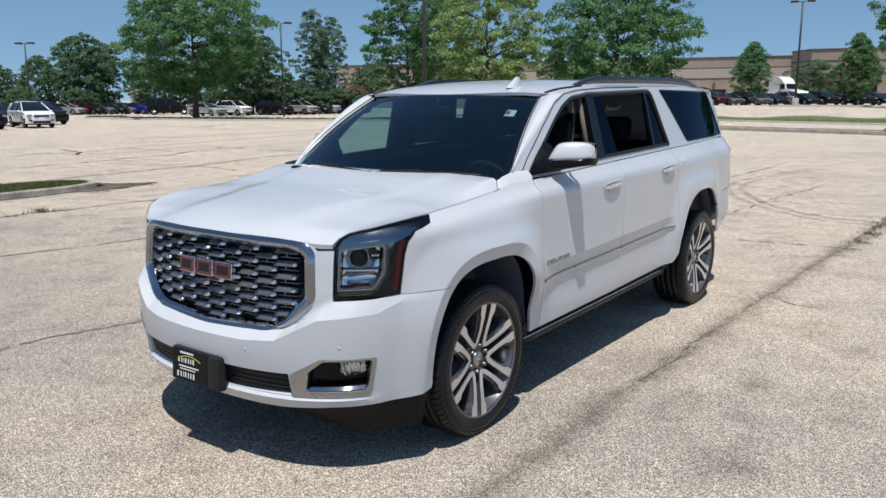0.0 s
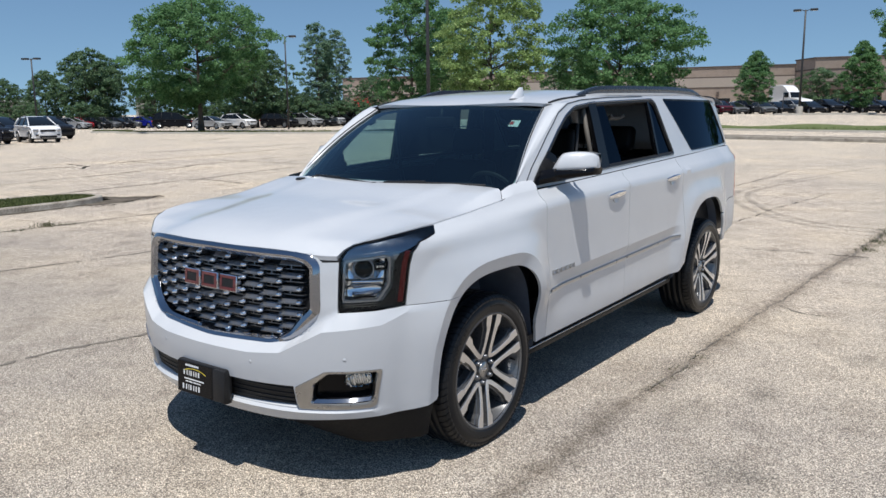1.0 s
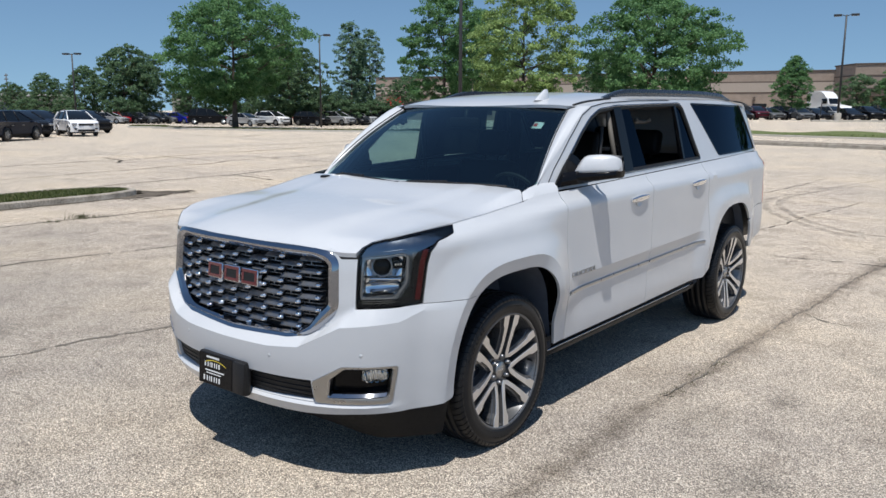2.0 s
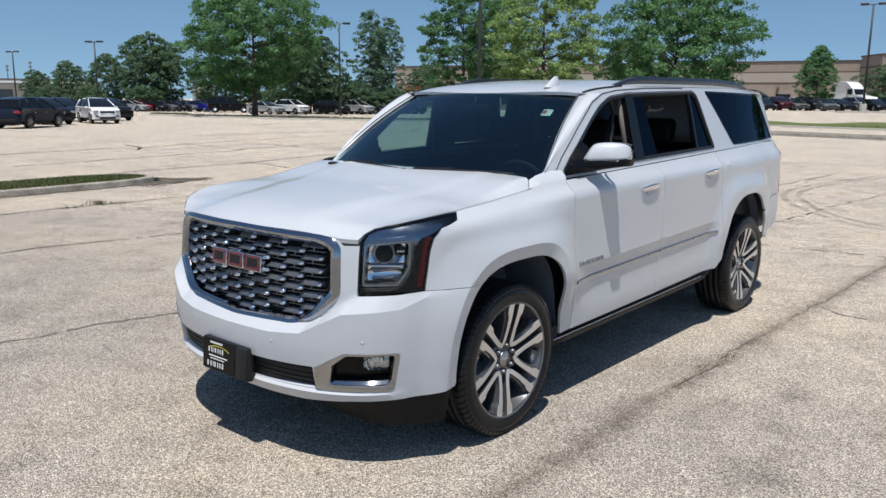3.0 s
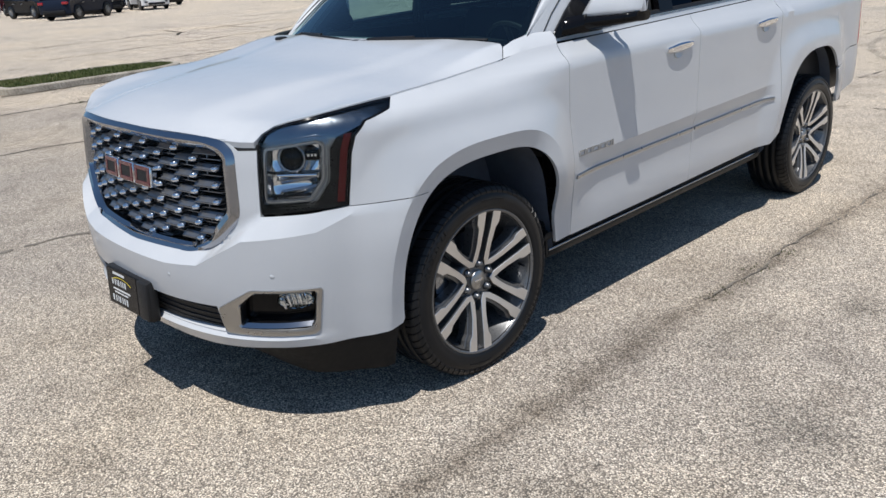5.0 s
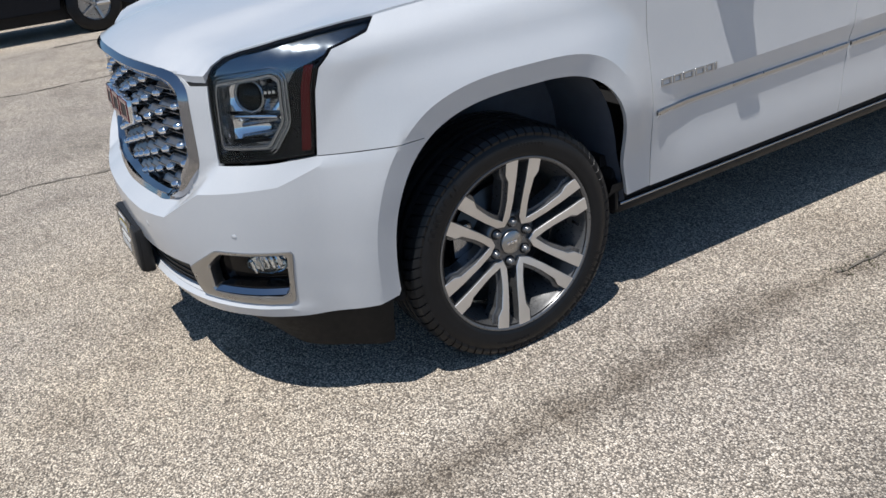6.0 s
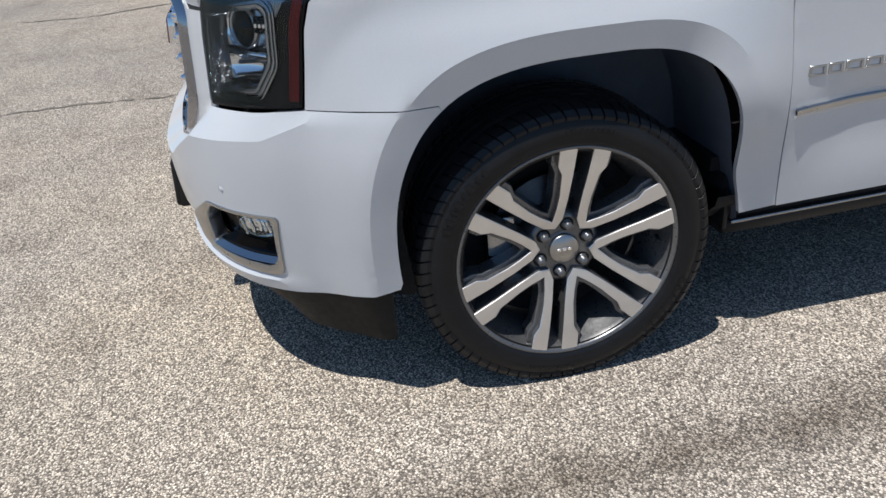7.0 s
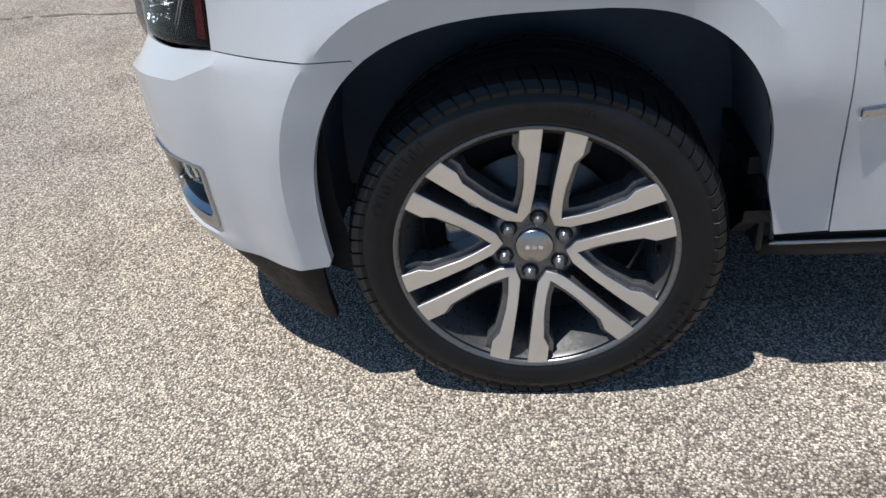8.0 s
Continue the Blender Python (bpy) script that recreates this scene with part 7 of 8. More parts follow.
def tree(name, seed, h, w, leaf, base=0.16, density=1.0, cone=0.0, clumps=150, per=60, size=0.22, label="", trunk_r=0.16):
    """A tapered trunk with limbs and a crown of many small leaves in uneven clumps."""
    rnd = random.Random(seed)
    u = tagged(empty(name, (0, 0, 0)), label, "tree")
    bm = bmesh.new()
    z0 = h * base
    lean = [(0, 0, 0)]
    for k in range(1, 7):
        lean.append((lean[-1][0] + rnd.uniform(-0.1, 0.1), lean[-1][1] + rnd.uniform(-0.1, 0.1), h * 0.80 * k / 6))
    tube(bm, lean, trunk_r, 8, radii=[trunk_r * (1.25 if k == 0 else 1) * (1 - 0.14 * k) for k in range(7)])
    tips = []
    for k in range(22):
        t = rnd.uniform(0.22, 0.95)
        i = min(5, int(t * 6))
        f = t * 6 - i
        a0 = Vector(lean[i]).lerp(Vector(lean[i + 1]), f)
        if a0.z < z0 * 1.1:
            a0.z = z0 * 1.1
        ang = rnd.uniform(0, 6.28)
        reach = w / 2 * rnd.uniform(0.55, 0.92) * (1 - cone * t * 0.8) * math.sqrt(max(0.15, 1 - max(0, (t - 0.5) / 0.6) ** 2))
        tip = a0 + Vector((math.cos(ang) * reach, math.sin(ang) * reach, reach * rnd.uniform(0.15, 0.7)))
        mid = a0.lerp(tip, 0.5) + Vector((0, 0, 0.15 * reach * rnd.uniform(-0.3, 0.6)))
        tube(bm, [a0, mid, tip], 0.05, 5, radii=[trunk_r * 0.42 * (1 - 0.5 * t), trunk_r * 0.25, 0.015])
        tips += [tip, mid]
    part("trunk", bm, BARK, u, flat_angle=180)
    verts, faces = [], []
    zc, hz = (h + z0) / 2, (h - z0) / 2
    lumps = [(rnd.uniform(0, 6.28), rnd.uniform(-0.8, 0.9), rnd.uniform(0.80, 1.12)) for _ in range(14)]
    centres = []
    for c in range(clumps):
        if c < len(tips) and rnd.random() < 0.7:
            centres.append(tips[c] + Vector((rnd.gauss(0, 0.4), rnd.gauss(0, 0.4), rnd.gauss(0, 0.3))))
            continue
        a = rnd.uniform(0, 6.28)
        s = rnd.uniform(-1, 1)
        k = min(lumps, key=lambda l: abs((l[0] - a + math.pi) % (2 * math.pi) - math.pi) * 0.6 + abs(l[1] - s))[2]
        rr = math.sqrt(max(0.0, 1 - abs(s) ** 2.2)) * (1 - cone * (s + 1) / 2 * 0.75)
        r = w / 2 * rr * k * rnd.uniform(0.12, 1.0) ** 0.5
        centres.append(Vector((math.cos(a) * r, math.sin(a) * r, zc + hz * s * min(1.0, k + 0.03))))
    for c in centres:
        cs = rnd.uniform(0.45, 1.05) * (w / 10) ** 0.5 * 0.70
        ax = Vector((c.x, c.y, 0)).normalized() if c.x or c.y else Vector((1, 0, 0))
        for _ in range(int(per * density * rnd.uniform(0.5, 1.4))):
            d = Vector((rnd.gauss(0, 1), rnd.gauss(0, 1), rnd.gauss(0, 0.50))) + ax * rnd.uniform(-0.9, 1.3)
            d.z -= 0.22 * max(0.0, d.x * ax.x + d.y * ax.y)
            if d.length > 1.75:
                d *= 1.75 / d.length * rnd.uniform(0.5, 1)
            p = c + d * cs * 0.55
            if p.z < z0 * 0.75:
                continue
            n = (Vector((rnd.gauss(0, 1), rnd.gauss(0, 1), rnd.gauss(0.9, 1))) + ax * 0.8).normalized()
            t = n.orthogonal().normalized()
            t.rotate(Matrix.Rotation(rnd.uniform(0, 6.28), 3, n))
            b = n.cross(t)
            l, wd = size * rnd.uniform(0.8, 1.6), size * rnd.uniform(0.6, 1.1)
            k = len(verts)
            verts += [p - t * l * 0.5, p + b * wd * 0.5 + n * 0.02, p + t * l * 0.5, p - b * wd * 0.5 + n * 0.02]
            faces.append((k, k + 1, k + 2, k + 3))
    me = bpy.data.meshes.new("crown")
    me.from_pydata([tuple(v) for v in verts], [], faces)
    me.materials.append(leaf)
    cr_ = new("crown", me)
    cr_.parent = u
    return u


def put(ob, p, turn=0.0, s=1.0, sz=None):
    c = copy_thing(ob, Matrix.Translation(p) @ Matrix.Rotation(radians(turn), 4, "Z"))
    c.scale = (s, s, sz or s)
    return c


def move(ob, p, turn=0.0, s=1.0):
    ob.location = p
    ob.rotation_euler = (0, 0, radians(turn))
    ob.scale = (s, s, s)
    return ob


big = tree("tree", 21, 12.0, 14.6, LEAF_MID, 0.19, 1.0, 0.0, 720, 104, 0.17, "broad green shade tree in the planting strip", 0.26)
move(big, far(-54.1, 78, 0.1))
side_t = tree("tree", 22, 10.6, 9.5, LEAF_DARK, 0.10, 1.0, 0.1, 420, 52, 0.22, "dense dark-green tree behind the parked cars", 0.2)
move(side_t, far(-50.3, 97), 40, 0.98)
birch = tree("tree", 23, 13.0, 5.2, LEAF_BIRCH, 0.12, 0.9, 0.25, 300, 52, 0.17, "slender grey-green birch with see-through crown", 0.14)
move(birch, far(-46.0, 105))
put(birch, far(-44.7, 107), 120, 0.95)
put(birch, far(-45.4, 110), 200, 0.85)
gt = tree("tree", 24, 13.0, 9.6, LEAF_MID, 0.14, 1.0, 0.15, 420, 96, 0.16, "tall green tree behind the parked vehicle", 0.2)
move(gt, far(-39.4, 74), 0, 0.95)
put(gt, far(-36.8, 84), 90, 0.92)
yt = tree("tree", 25, 11.6, 9.2, LEAF_YELLOW, 0.14, 1.0, 0.1, 430, 100, 0.15, "yellowish-green tree in new leaf", 0.2)
move(yt, far(-33.8, 62))
rt = tree("tree", 26, 10.8, 12.8, LEAF_MID, 0.15, 1.0, 0.0, 640, 104, 0.16, "wide-spreading bright green tree", 0.24)
move(rt, far(-24.6, 66))
put(side_t, far(-27.8, 95), 200, 0.8)
maple = tree("tree", 27, 10.2, 7.6, LEAF_MID, 0.10, 1.0, 0.55, 460, 66, 0.17, "conical young maple in front of the store", 0.15)
move(maple, far(-15.75, 112), 0, 0.78)
put(maple, far(-9.4, 92, 0.1), 130, 0.70)
ct = tree("tree", 28, 6.2, 7.4, LEAF_DARK, 0.18, 1.0, 0.0, 130, 104, 0.17, "round dark ornamental tree by the entrance", 0.14)
move(ct, far(-11.9, 128))
nt_ = tree("tree", 29, 11.5, 10.5, LEAF_MID, 0.30, 1.0, 0.0, 420, 80, 0.18, "tall green tree beside the drive", 0.22)
move(nt_, far(-5.6, 84))
put(nt_, far(2.0, 90), 70, 1.0)
# woods behind the rows of cars
wood = [(-67.7, 132, 0.54), (-65.8, 128, 0.66), (-63.6, 122, 0.74), (-61.2, 117, 1.0), (-60.0, 121, 0.9), (-57.0, 118, 0.62), (-55.0, 122, 0.75), (-53.3, 118, 0.8), (-51.2, 112, 0.85), (-49.4, 118, 0.58), (-48.0, 112, 0.50), (-46.9, 114, 0.45), (-42.2, 125, 0.7)]
for i, (az, d, s) in enumerate(wood):
    put(side_t, far(az, d), 47 * i, s * 0.95, s)
bush = tree("shrub", 31, 3.4, 5.4, LEAF_DARK, 0.04, 1.0, 0.0, 70, 114, 0.16, "rounded green shrub behind the parked cars", 0.06)
move(bush, far(-47.9, 97))
for i, (az, d, s) in enumerate(((-49.8, 96, 0.8), (-46.4, 99, 0.9), (-52.6, 99, 0.8), (-45.3, 100, 0.8), (-44.2, 101, 0.9), (-43.0, 102, 0.8), (-19.2, 118, 0.6), (-61.5, 112, 0.9), (-64.6, 116, 0.9), (-67.0, 120, 0.9))):
    put(bush, far(az, d), 61 * i, s)

utility_pole(far(-68.0, 240), 11.0)
utility_pole(far(-69.3, 260), 10.6)
utility_pole(far(-63.0, 250), 12.6)

# ---- the store and the low building ----
BRICK_TAN = ground_mix("tan_block_wall", (0.25, 0.20, 0.165), (0.31, 0.25, 0.205), (0.36, 0.295, 0.245), 0.8, 0.85)
BAND_DARK = simple("dark_band", (0.10, 0.075, 0.06), 0.7, 0.0, 0.1)
BAND_PALE = simple("pale_cap", (0.37, 0.315, 0.265), 0.7, 0.0, 0.1)
SHOP_GLASS = simple("shop_glass", (0.02, 0.022, 0.025), 0.08, 0.0, 0.1, coat=0.5)
ROOF_WHITE = simple("white_roof", (0.62, 0.62, 0.60), 0.6, 0.0, 0.08)
METAL_GREY = simple("grey_metal", (0.30, 0.30, 0.29), 0.5, 0.4, 0.1)
RED_AWNING = simple("red_awning", (0.50, 0.02, 0.03), 0.6, 0.0, 0.1)


def wall_block(u, name, a, b, depth, h, mat, bands=(), cap=0.35):
    """A straight length of building between two ground points, with thickness away from the viewer."""
    a, b = Vector((a[0], a[1], GZ)), Vector((b[0], b[1], GZ))
    d = (b - a).normalized()
    n = Vector((-d.y, d.x, 0))
    if n.dot(a - HOME) < 0:
        n = -n
    m = Matrix((d, n, Vector((0, 0, 1)))).transposed().to_4x4()
    m.translation = a
    L = (b - a).length
    bm = bmesh.new()
    box(bm, (0, 0, 0), (L, depth, h), 0.0, m)
    part(name, bm, mat, u, smooth=False)
    for z0, z1, mm in bands:
        bm = bmesh.new()
        box(bm, (-0.05, -0.06, z0), (L + 0.05, 0.5, z1), 0.01, m)
        part("band", bm, mm, u, smooth=False)
    bm = bmesh.new()
    box(bm, (-0.12, -0.14, h - 0.02), (L + 0.12, depth + 0.1, h + cap * 0.5), 0.02, m)
    part("coping", bm, BAND_DARK, u, smooth=False)
    return m, L


store = tagged(empty("store", far(-22, 145)), "long tan block store with dark bands and flat roof", "building")
store.location = (0, 0, 0)
A, B, C, D = far(-44.2, 165), far(-12.9, 142), far(-12.15, 136), far(-2, 139)
bands = ((6.6, 6.8, BAND_DARK), (4.9, 5.08, BAND_DARK), (5.08, 6.6, BAND_PALE))
m_long, L_long = wall_block(store, "wall", A, B, 30, 8.35, BRICK_TAN, bands)
wall_block(store, "return_wall", far(-13.3, 142), C, 5, 8.95, BRICK_TAN, ((7.2, 7.4, BAND_DARK), (5.3, 5.5, BAND_DARK)))
m_in, L_in = wall_block(store, "entrance_wall", C, D, 26, 8.95, BRICK_TAN, ((7.2, 7.4, BAND_DARK), (5.3, 5.5, BAND_DARK)))


def on_wall(m, name, x0, x1, z0, z1, mat, out=0.05, parent=None, label=""):
    bm = bmesh.new()
    box(bm, (x0, -out, z0), (x1, 0.2, z1), 0.01, m)
    return part(name, bm, mat, parent or store, label, smooth=False)


for k in range(9):
    x = L_long - 6 - 7.0 * k
    wdw = on_wall(m_long, "window", x, x + 2.2, 1.0, 3.2, SHOP_GLASS, 0.03)
    bm = bmesh.new()
    box(bm, (x - 0.1, -0.10, 0.9), (x + 2.3, 0.1, 1.0), 0.0, m_long)
    part("sill", bm, BAND_PALE, wdw, smooth=False)
on_wall(m_long, "service_door", L_long - 16.5, L_long - 14.2, 0, 2.8, METAL_GREY, 0.06, label="grey roll-up door")
on_wall(m_long, "wall_lamp", L_long - 13.0, L_long - 12.6, 3.6, 4.3, BAND_DARK, 0.3)
on_wall(m_long, "sign_panel", L_long - 3.4, L_long - 1.0, 3.4, 4.6, BAND_DARK, 0.08)
on_wall(m_long, "awning", 3.0, 6.4, 1.2, 4.4, RED_AWNING, 0.9, label="red fabric awning")
on_wall(m_in, "canopy", 0.6, 9.5, 4.2, 5.1, BAND_DARK, 2.4, label="dark flat entrance canopy")
for k in range(7):
    on_wall(m_in, "glass_door", 1.0 + 1.25 * k, 2.1 + 1.25 * k, 0.0, 3.2, SHOP_GLASS, 0.05)
    on_wall(m_in, "mullion", 2.1 + 1.25 * k, 2.25 + 1.25 * k, 0.0, 3.4, BAND_PALE, 0.10)
for k in range(3):
    on_wall(m_in, "column", 0.7 + 4.2 * k, 1.2 + 4.2 * k, 0.0, 4.2, BRICK_TAN, 2.2)
on_wall(m_in, "shop_window", 12, 22, 0.6, 3.2, SHOP_GLASS, 0.05)
bm = bmesh.new()
lathe(bm, [(8.1, 0.28), (8.9, 0.28), (9.0, 0.36), (9.25, 0.34), (9.4, 0.0)], 14, axis="z", centre=tuple(m_long @ Vector((L_long - 24, 2, 0))))
part("roof_vent", bm, ROOF_WHITE, store)

low = tagged(empty("low_building", (0, 0, 0)), "low grey commercial building with a white roof edge", "building")
m_low, L_low = wall_block(low, "wall", far(-77, 165), far(-64.5, 160), 20, 4.7, simple("grey_stucco", (0.20, 0.185, 0.17), 0.8, 0.0, 0.12), ((4.1, 4.65, ROOF_WHITE),))
for k in range(7):
    on_wall(m_low, "window", 3 + 4.3 * k, 5.6 + 4.3 * k, 0.9, 3.0, SHOP_GLASS, 0.04, low)
for k in range(6):
    on_wall(m_low, "awning", 12.0 + 1.1 * k, 13.0 + 1.1 * k, 2.5, 3.5, ROOF_WHITE, 1.0, low, "white scalloped awning")
shed = tagged(empty("shed", (0, 0, 0)), "pale metal storage shed between the trees", "shed")
m_sh, L_sh = wall_block(shed, "wall", far(-58.2, 120), far(-56.9, 120), 5, 3.9, simple("pale_cladding", (0.45, 0.45, 0.42), 0.6, 0.0, 0.1))
for k in range(3):
    on_wall(m_sh, "panel_rib", 0.3 + 0.9 * k, 0.42 + 0.9 * k, 0.2, 3.7, METAL_GREY, 0.05, shed)
dump = tagged(empty("low_wall", (0, 0, 0)), "low tan block wall behind the cars", "wall")
wall_block(dump, "wall", far(-48.8, 107), far(-46.6, 106), 0.3, 1.6, BRICK_TAN)

# ---- parked cars ----
def car_paint(name, c, rough=0.12):
    return simple(name, c, 0.20 if c[0] < 0.2 else rough, 0.0, 0.04, 3.0, coat=0.0, spec=0.09 if c[0] < 0.2 else 0.5)


CAR_WHITE = car_paint("car_white", (0.80, 0.80, 0.80))
CAR_BLACK = car_paint("car_black", (0.012, 0.013, 0.016))
CAR_NAVY = car_paint("car_navy", (0.014, 0.020, 0.035))
CAR_SILVER = car_paint("car_silver", (0.36, 0.37, 0.38))
CAR_GREY = car_paint("car_grey", (0.10, 0.105, 0.11))
CAR_RED = car_paint("car_red", (0.38, 0.012, 0.02))
CAR_MAROON = car_paint("car_maroon", (0.075, 0.014, 0.022))
CAR_BLUE = car_paint("car_blue", (0.012, 0.020, 0.25))
CAR_GLASS = simple("car_glass", (0.006, 0.007, 0.008), 0.06, 0.0, 0.1, coat=0.0, spec=0.35)


def parked_car(kind, paint, label, group="parked cars"):
    """A parked car at the origin, nose towards +x."""
    suv_like = kind != "sedan"
    L, W, H = (4.60, 0.92, 1.68) if suv_like else (4.75, 0.90, 1.45)
    if kind == "van":
        L, W, H = 5.2, 0.98, 1.95
    u = tagged(empty("car", (0, 0, 0)), label, "car", group)
    half = L / 2
    if suv_like:
        prof = [(-half, 0.50), (-half - 0.02, 0.75), (-half + 0.05, 1.02), (-half + 0.20, 1.14), (-0.2 * half, 1.10), (0.44 * half, 1.10), (0.70 * half, 1.06), (0.86 * half, 1.00), (half - 0.06, 0.88), (half, 0.66), (half - 0.03, 0.36)]
        green = [(-half + 0.16, 1.10), (-half + 0.55, H - 0.12), (-half + 0.95, H - 0.03), (-0.25 * half, H), (0.10 * half, H - 0.07), (0.56 * half, 1.07)]
    else:
        prof = [(-half, 0.45), (-half, 0.80), (-half + 0.10, 0.96), (-half + 0.75, 0.98), (0.30 * half, 0.95), (0.45 * half, 0.93), (0.82 * half, 0.82), (half - 0.06, 0.70), (half, 0.58), (half, 0.35)]
        green = [(-half + 0.45, 0.97), (-half + 1.20, H - 0.07), (-half + 1.65, H - 0.01), (-0.12 * half, H - 0.01), (0.04 * half, H - 0.08), (0.50 * half, 0.92)]
    wr = 0.385 if suv_like else 0.34
    ax = (-half + 0.88, half - 0.92)
    # body: lower loop with wheel cut-outs, widened in the middle
    low = []
    z_sill = 0.30 if suv_like else 0.22
    lowpts = [(half - 0.05, z_sill)]
    for c in ax[::-1]:
        for k in range(11):
            t = math.pi * k / 10
            lowpts.append((c + (wr + 0.07) * math.cos(t), max(z_sill, wr + (wr + 0.06) * math.sin(t))))
    lowpts.append((-half + 0.05, z_sill + 0.05))
    loop = prof + lowpts
    bm = bmesh.new()
    def round_plan(x, t):
        """Pull the ends in towards the corners: t is 0 on the middle line, 1 at the side."""
        return x - math.copysign((0.34 if x > 0 else 0.20) * t**3 * max(0.0, (abs(x) / half - 0.55) / 0.45) ** 1.6, x)
    def ring_at(t, kz):
        return [Vector((round_plan(x, abs(t)), W * t, 0.62 + (z - 0.62) * (kz if z > 0.62 else 1))) for x, z in loop]
    rows = [ring_at(t, kz) for t, kz in ((-0.975, 0.80), (-1.0, 0.90), (-0.955, 0.97), (-0.80, 1.0), (-0.45, 1.02), (0.0, 1.03), (0.45, 1.02), (0.80, 1.0), (0.955, 0.97), (1.0, 0.90), (0.975, 0.80))]
    vrows = loops_skin(bm, rows, closed=True)
    for r_, rev in ((vrows[0], False), (vrows[-1], True)):
        f = bm.faces.new(r_[::-1] if rev else r_)
        bmesh.ops.triangulate(bm, faces=[f])
    bmesh.ops.recalc_face_normals(bm, faces=bm.faces)
    part("body", bm, paint, u, flat_angle=42)
    # greenhouse glass and roof
    def gy(z):
        return W * (0.92 - 0.27 * (z - green[0][1]) / (H - green[0][1]))
    bm = bmesh.new()
    def bowed(x, z, t):
        """The front and back glass bow outwards in the middle."""
        return Vector((x + (0.10 if x > 0 else -0.07) * (1 - t * t) * min(1.0, abs(x) / half * 2), t * gy(z), z + 0.015 * (1 - t * t) * (z > H - 0.2)))
    loops_skin(bm, [[bowed(x, z, t) for x, z in green] for t in (-1, -0.8, -0.4, 0, 0.4, 0.8, 1)], closed=False)
    for s in (-1, 1):
        f = bm.faces.new([bm.verts.new(bowed(x, z, s)) for x, z in green])
        bmesh.ops.triangulate(bm, faces=[f])
    bmesh.ops.recalc_face_normals(bm, faces=bm.faces)
    part("glass", bm, CAR_GLASS, u, flat_angle=30)
    bm = bmesh.new()
    n = 8
    x0, x1 = green[1][0] - 0.02, green[-2][0] + 0.02
    rows = []
    for k in range(n + 1):
        x = x0 + (x1 - x0) * k / n
        zt = H - 0.13 * abs(2 * k / n - 1) ** 2.2
        yy = gy(H - 0.06) + 0.015
        rows.append([Vector((x, -yy, zt - 0.075)), Vector((x, -yy * 0.98, zt - 0.02)), Vector((x, -yy * 0.8, zt + 0.008)), Vector((x, 0, zt + 0.02)), Vector((x, yy * 0.8, zt + 0.008)), Vector((x, yy * 0.98, zt - 0.02)), Vector((x, yy, zt - 0.075))])
    loops_skin(bm, rows, closed=False)
    bmesh.ops.recalc_face_normals(bm, faces=bm.faces)
    part("roof", bm, paint, u, flat_angle=60)
    for s in (-1, 1):
        for (xa, za), (xb, zb), r, mm in ((green[0], green[1], 0.055, paint), (green[-1], green[-2], 0.035, paint), ((-0.05 * half, green[0][1]), (-0.10 * half, H - 0.05), 0.03, BLACK_PLASTIC), ((-0.55 * half, green[0][1]), (-0.52 * half, H - 0.06), 0.035, BLACK_PLASTIC)):
            bm = bmesh.new()
            tube(bm, [(xa, s * (gy(za) + 0.004), za), (xb, s * (gy(zb) + 0.004), zb)], r, 6)
            part("pillar", bm, mm, u)
    for x in ax:
        for s in (-1, 1):
            w = empty("wheel", (x, s * (W - 0.10), wr))
            w.parent = u
            bm = bmesh.new()
            lathe(bm, [(-0.10, 0.22), (-0.10, wr - 0.04), (-0.07, wr), (0.07, wr), (0.10, wr - 0.04), (0.10, 0.22)], 22, axis="x")
            for v in bm.verts:
                v.co = Vector((v.co.y, v.co.x * s, v.co.z))
            part("tyre", bm, RUBBER, w, flat_angle=50)
            bm = bmesh.new()
            lathe(bm, [(0.085, 0.235), (0.095, 0.225), (0.06, 0.21), (0.055, 0.0)], 22, axis="x")
            for k in range(5):
                a = 2 * math.pi * k / 5
                tube(bm, [(0.09, 0.03 * math.cos(a), 0.03 * math.sin(a)), (0.095, 0.22 * math.cos(a), 0.22 * math.sin(a))], 0.028, 5)
            for v in bm.verts:
                v.co = Vector((v.co.y, v.co.x * s, v.co.z))
            bmesh.ops.recalc_face_normals(bm, faces=bm.faces)
            part("rim", bm, SATIN, w)
    zl = prof[-3][1] - 0.03
    for s in (-1, 1):
        bm = bmesh.new()
        box(bm, (half - 0.42, min(s * W * 0.60, s * W * 0.93), zl - 0.10), (half - 0.085, max(s * W * 0.60, s * W * 0.93), zl + 0.03), 0.045, seg=3)
        part("headlight", bm, LAMP_GREY, u)
        bm = bmesh.new()
        box(bm, (half - 0.16, min(s * W * 0.62, s * W * 0.80), z_sill + 0.16), (half - 0.055, max(s * W * 0.62, s * W * 0.80), z_sill + 0.25), 0.02)
        part("fog_light", bm, BLACK_PLASTIC, u)
        bm = bmesh.new()
        box(bm, (-half + 0.02, min(s * W * 0.60, s * W * 0.94), 0.82), (-half + 0.24, max(s * W * 0.60, s * W * 0.94), 0.96), 0.03)
        part("tail_light", bm, RED_LENS, u)
        bm = bmesh.new()
        box(bm, (0.36 * half, min(s * (W - 0.02), s * (W + 0.17)), 1.0), (0.36 * half + 0.10, max(s * (W - 0.02), s * (W + 0.17)), 1.13), 0.03)
        part("mirror", bm, paint, u)
        for xx in (0.02 * half, -0.42 * half):
            bm = bmesh.new()
            box(bm, (xx, min(s * W * 0.97, s * (W + 0.02)), 0.86), (xx + 0.18, max(s * W * 0.97, s * (W + 0.02)), 0.89), 0.005)
            part("door_handle", bm, SATIN if suv_like else paint, u)
    bm = bmesh.new()
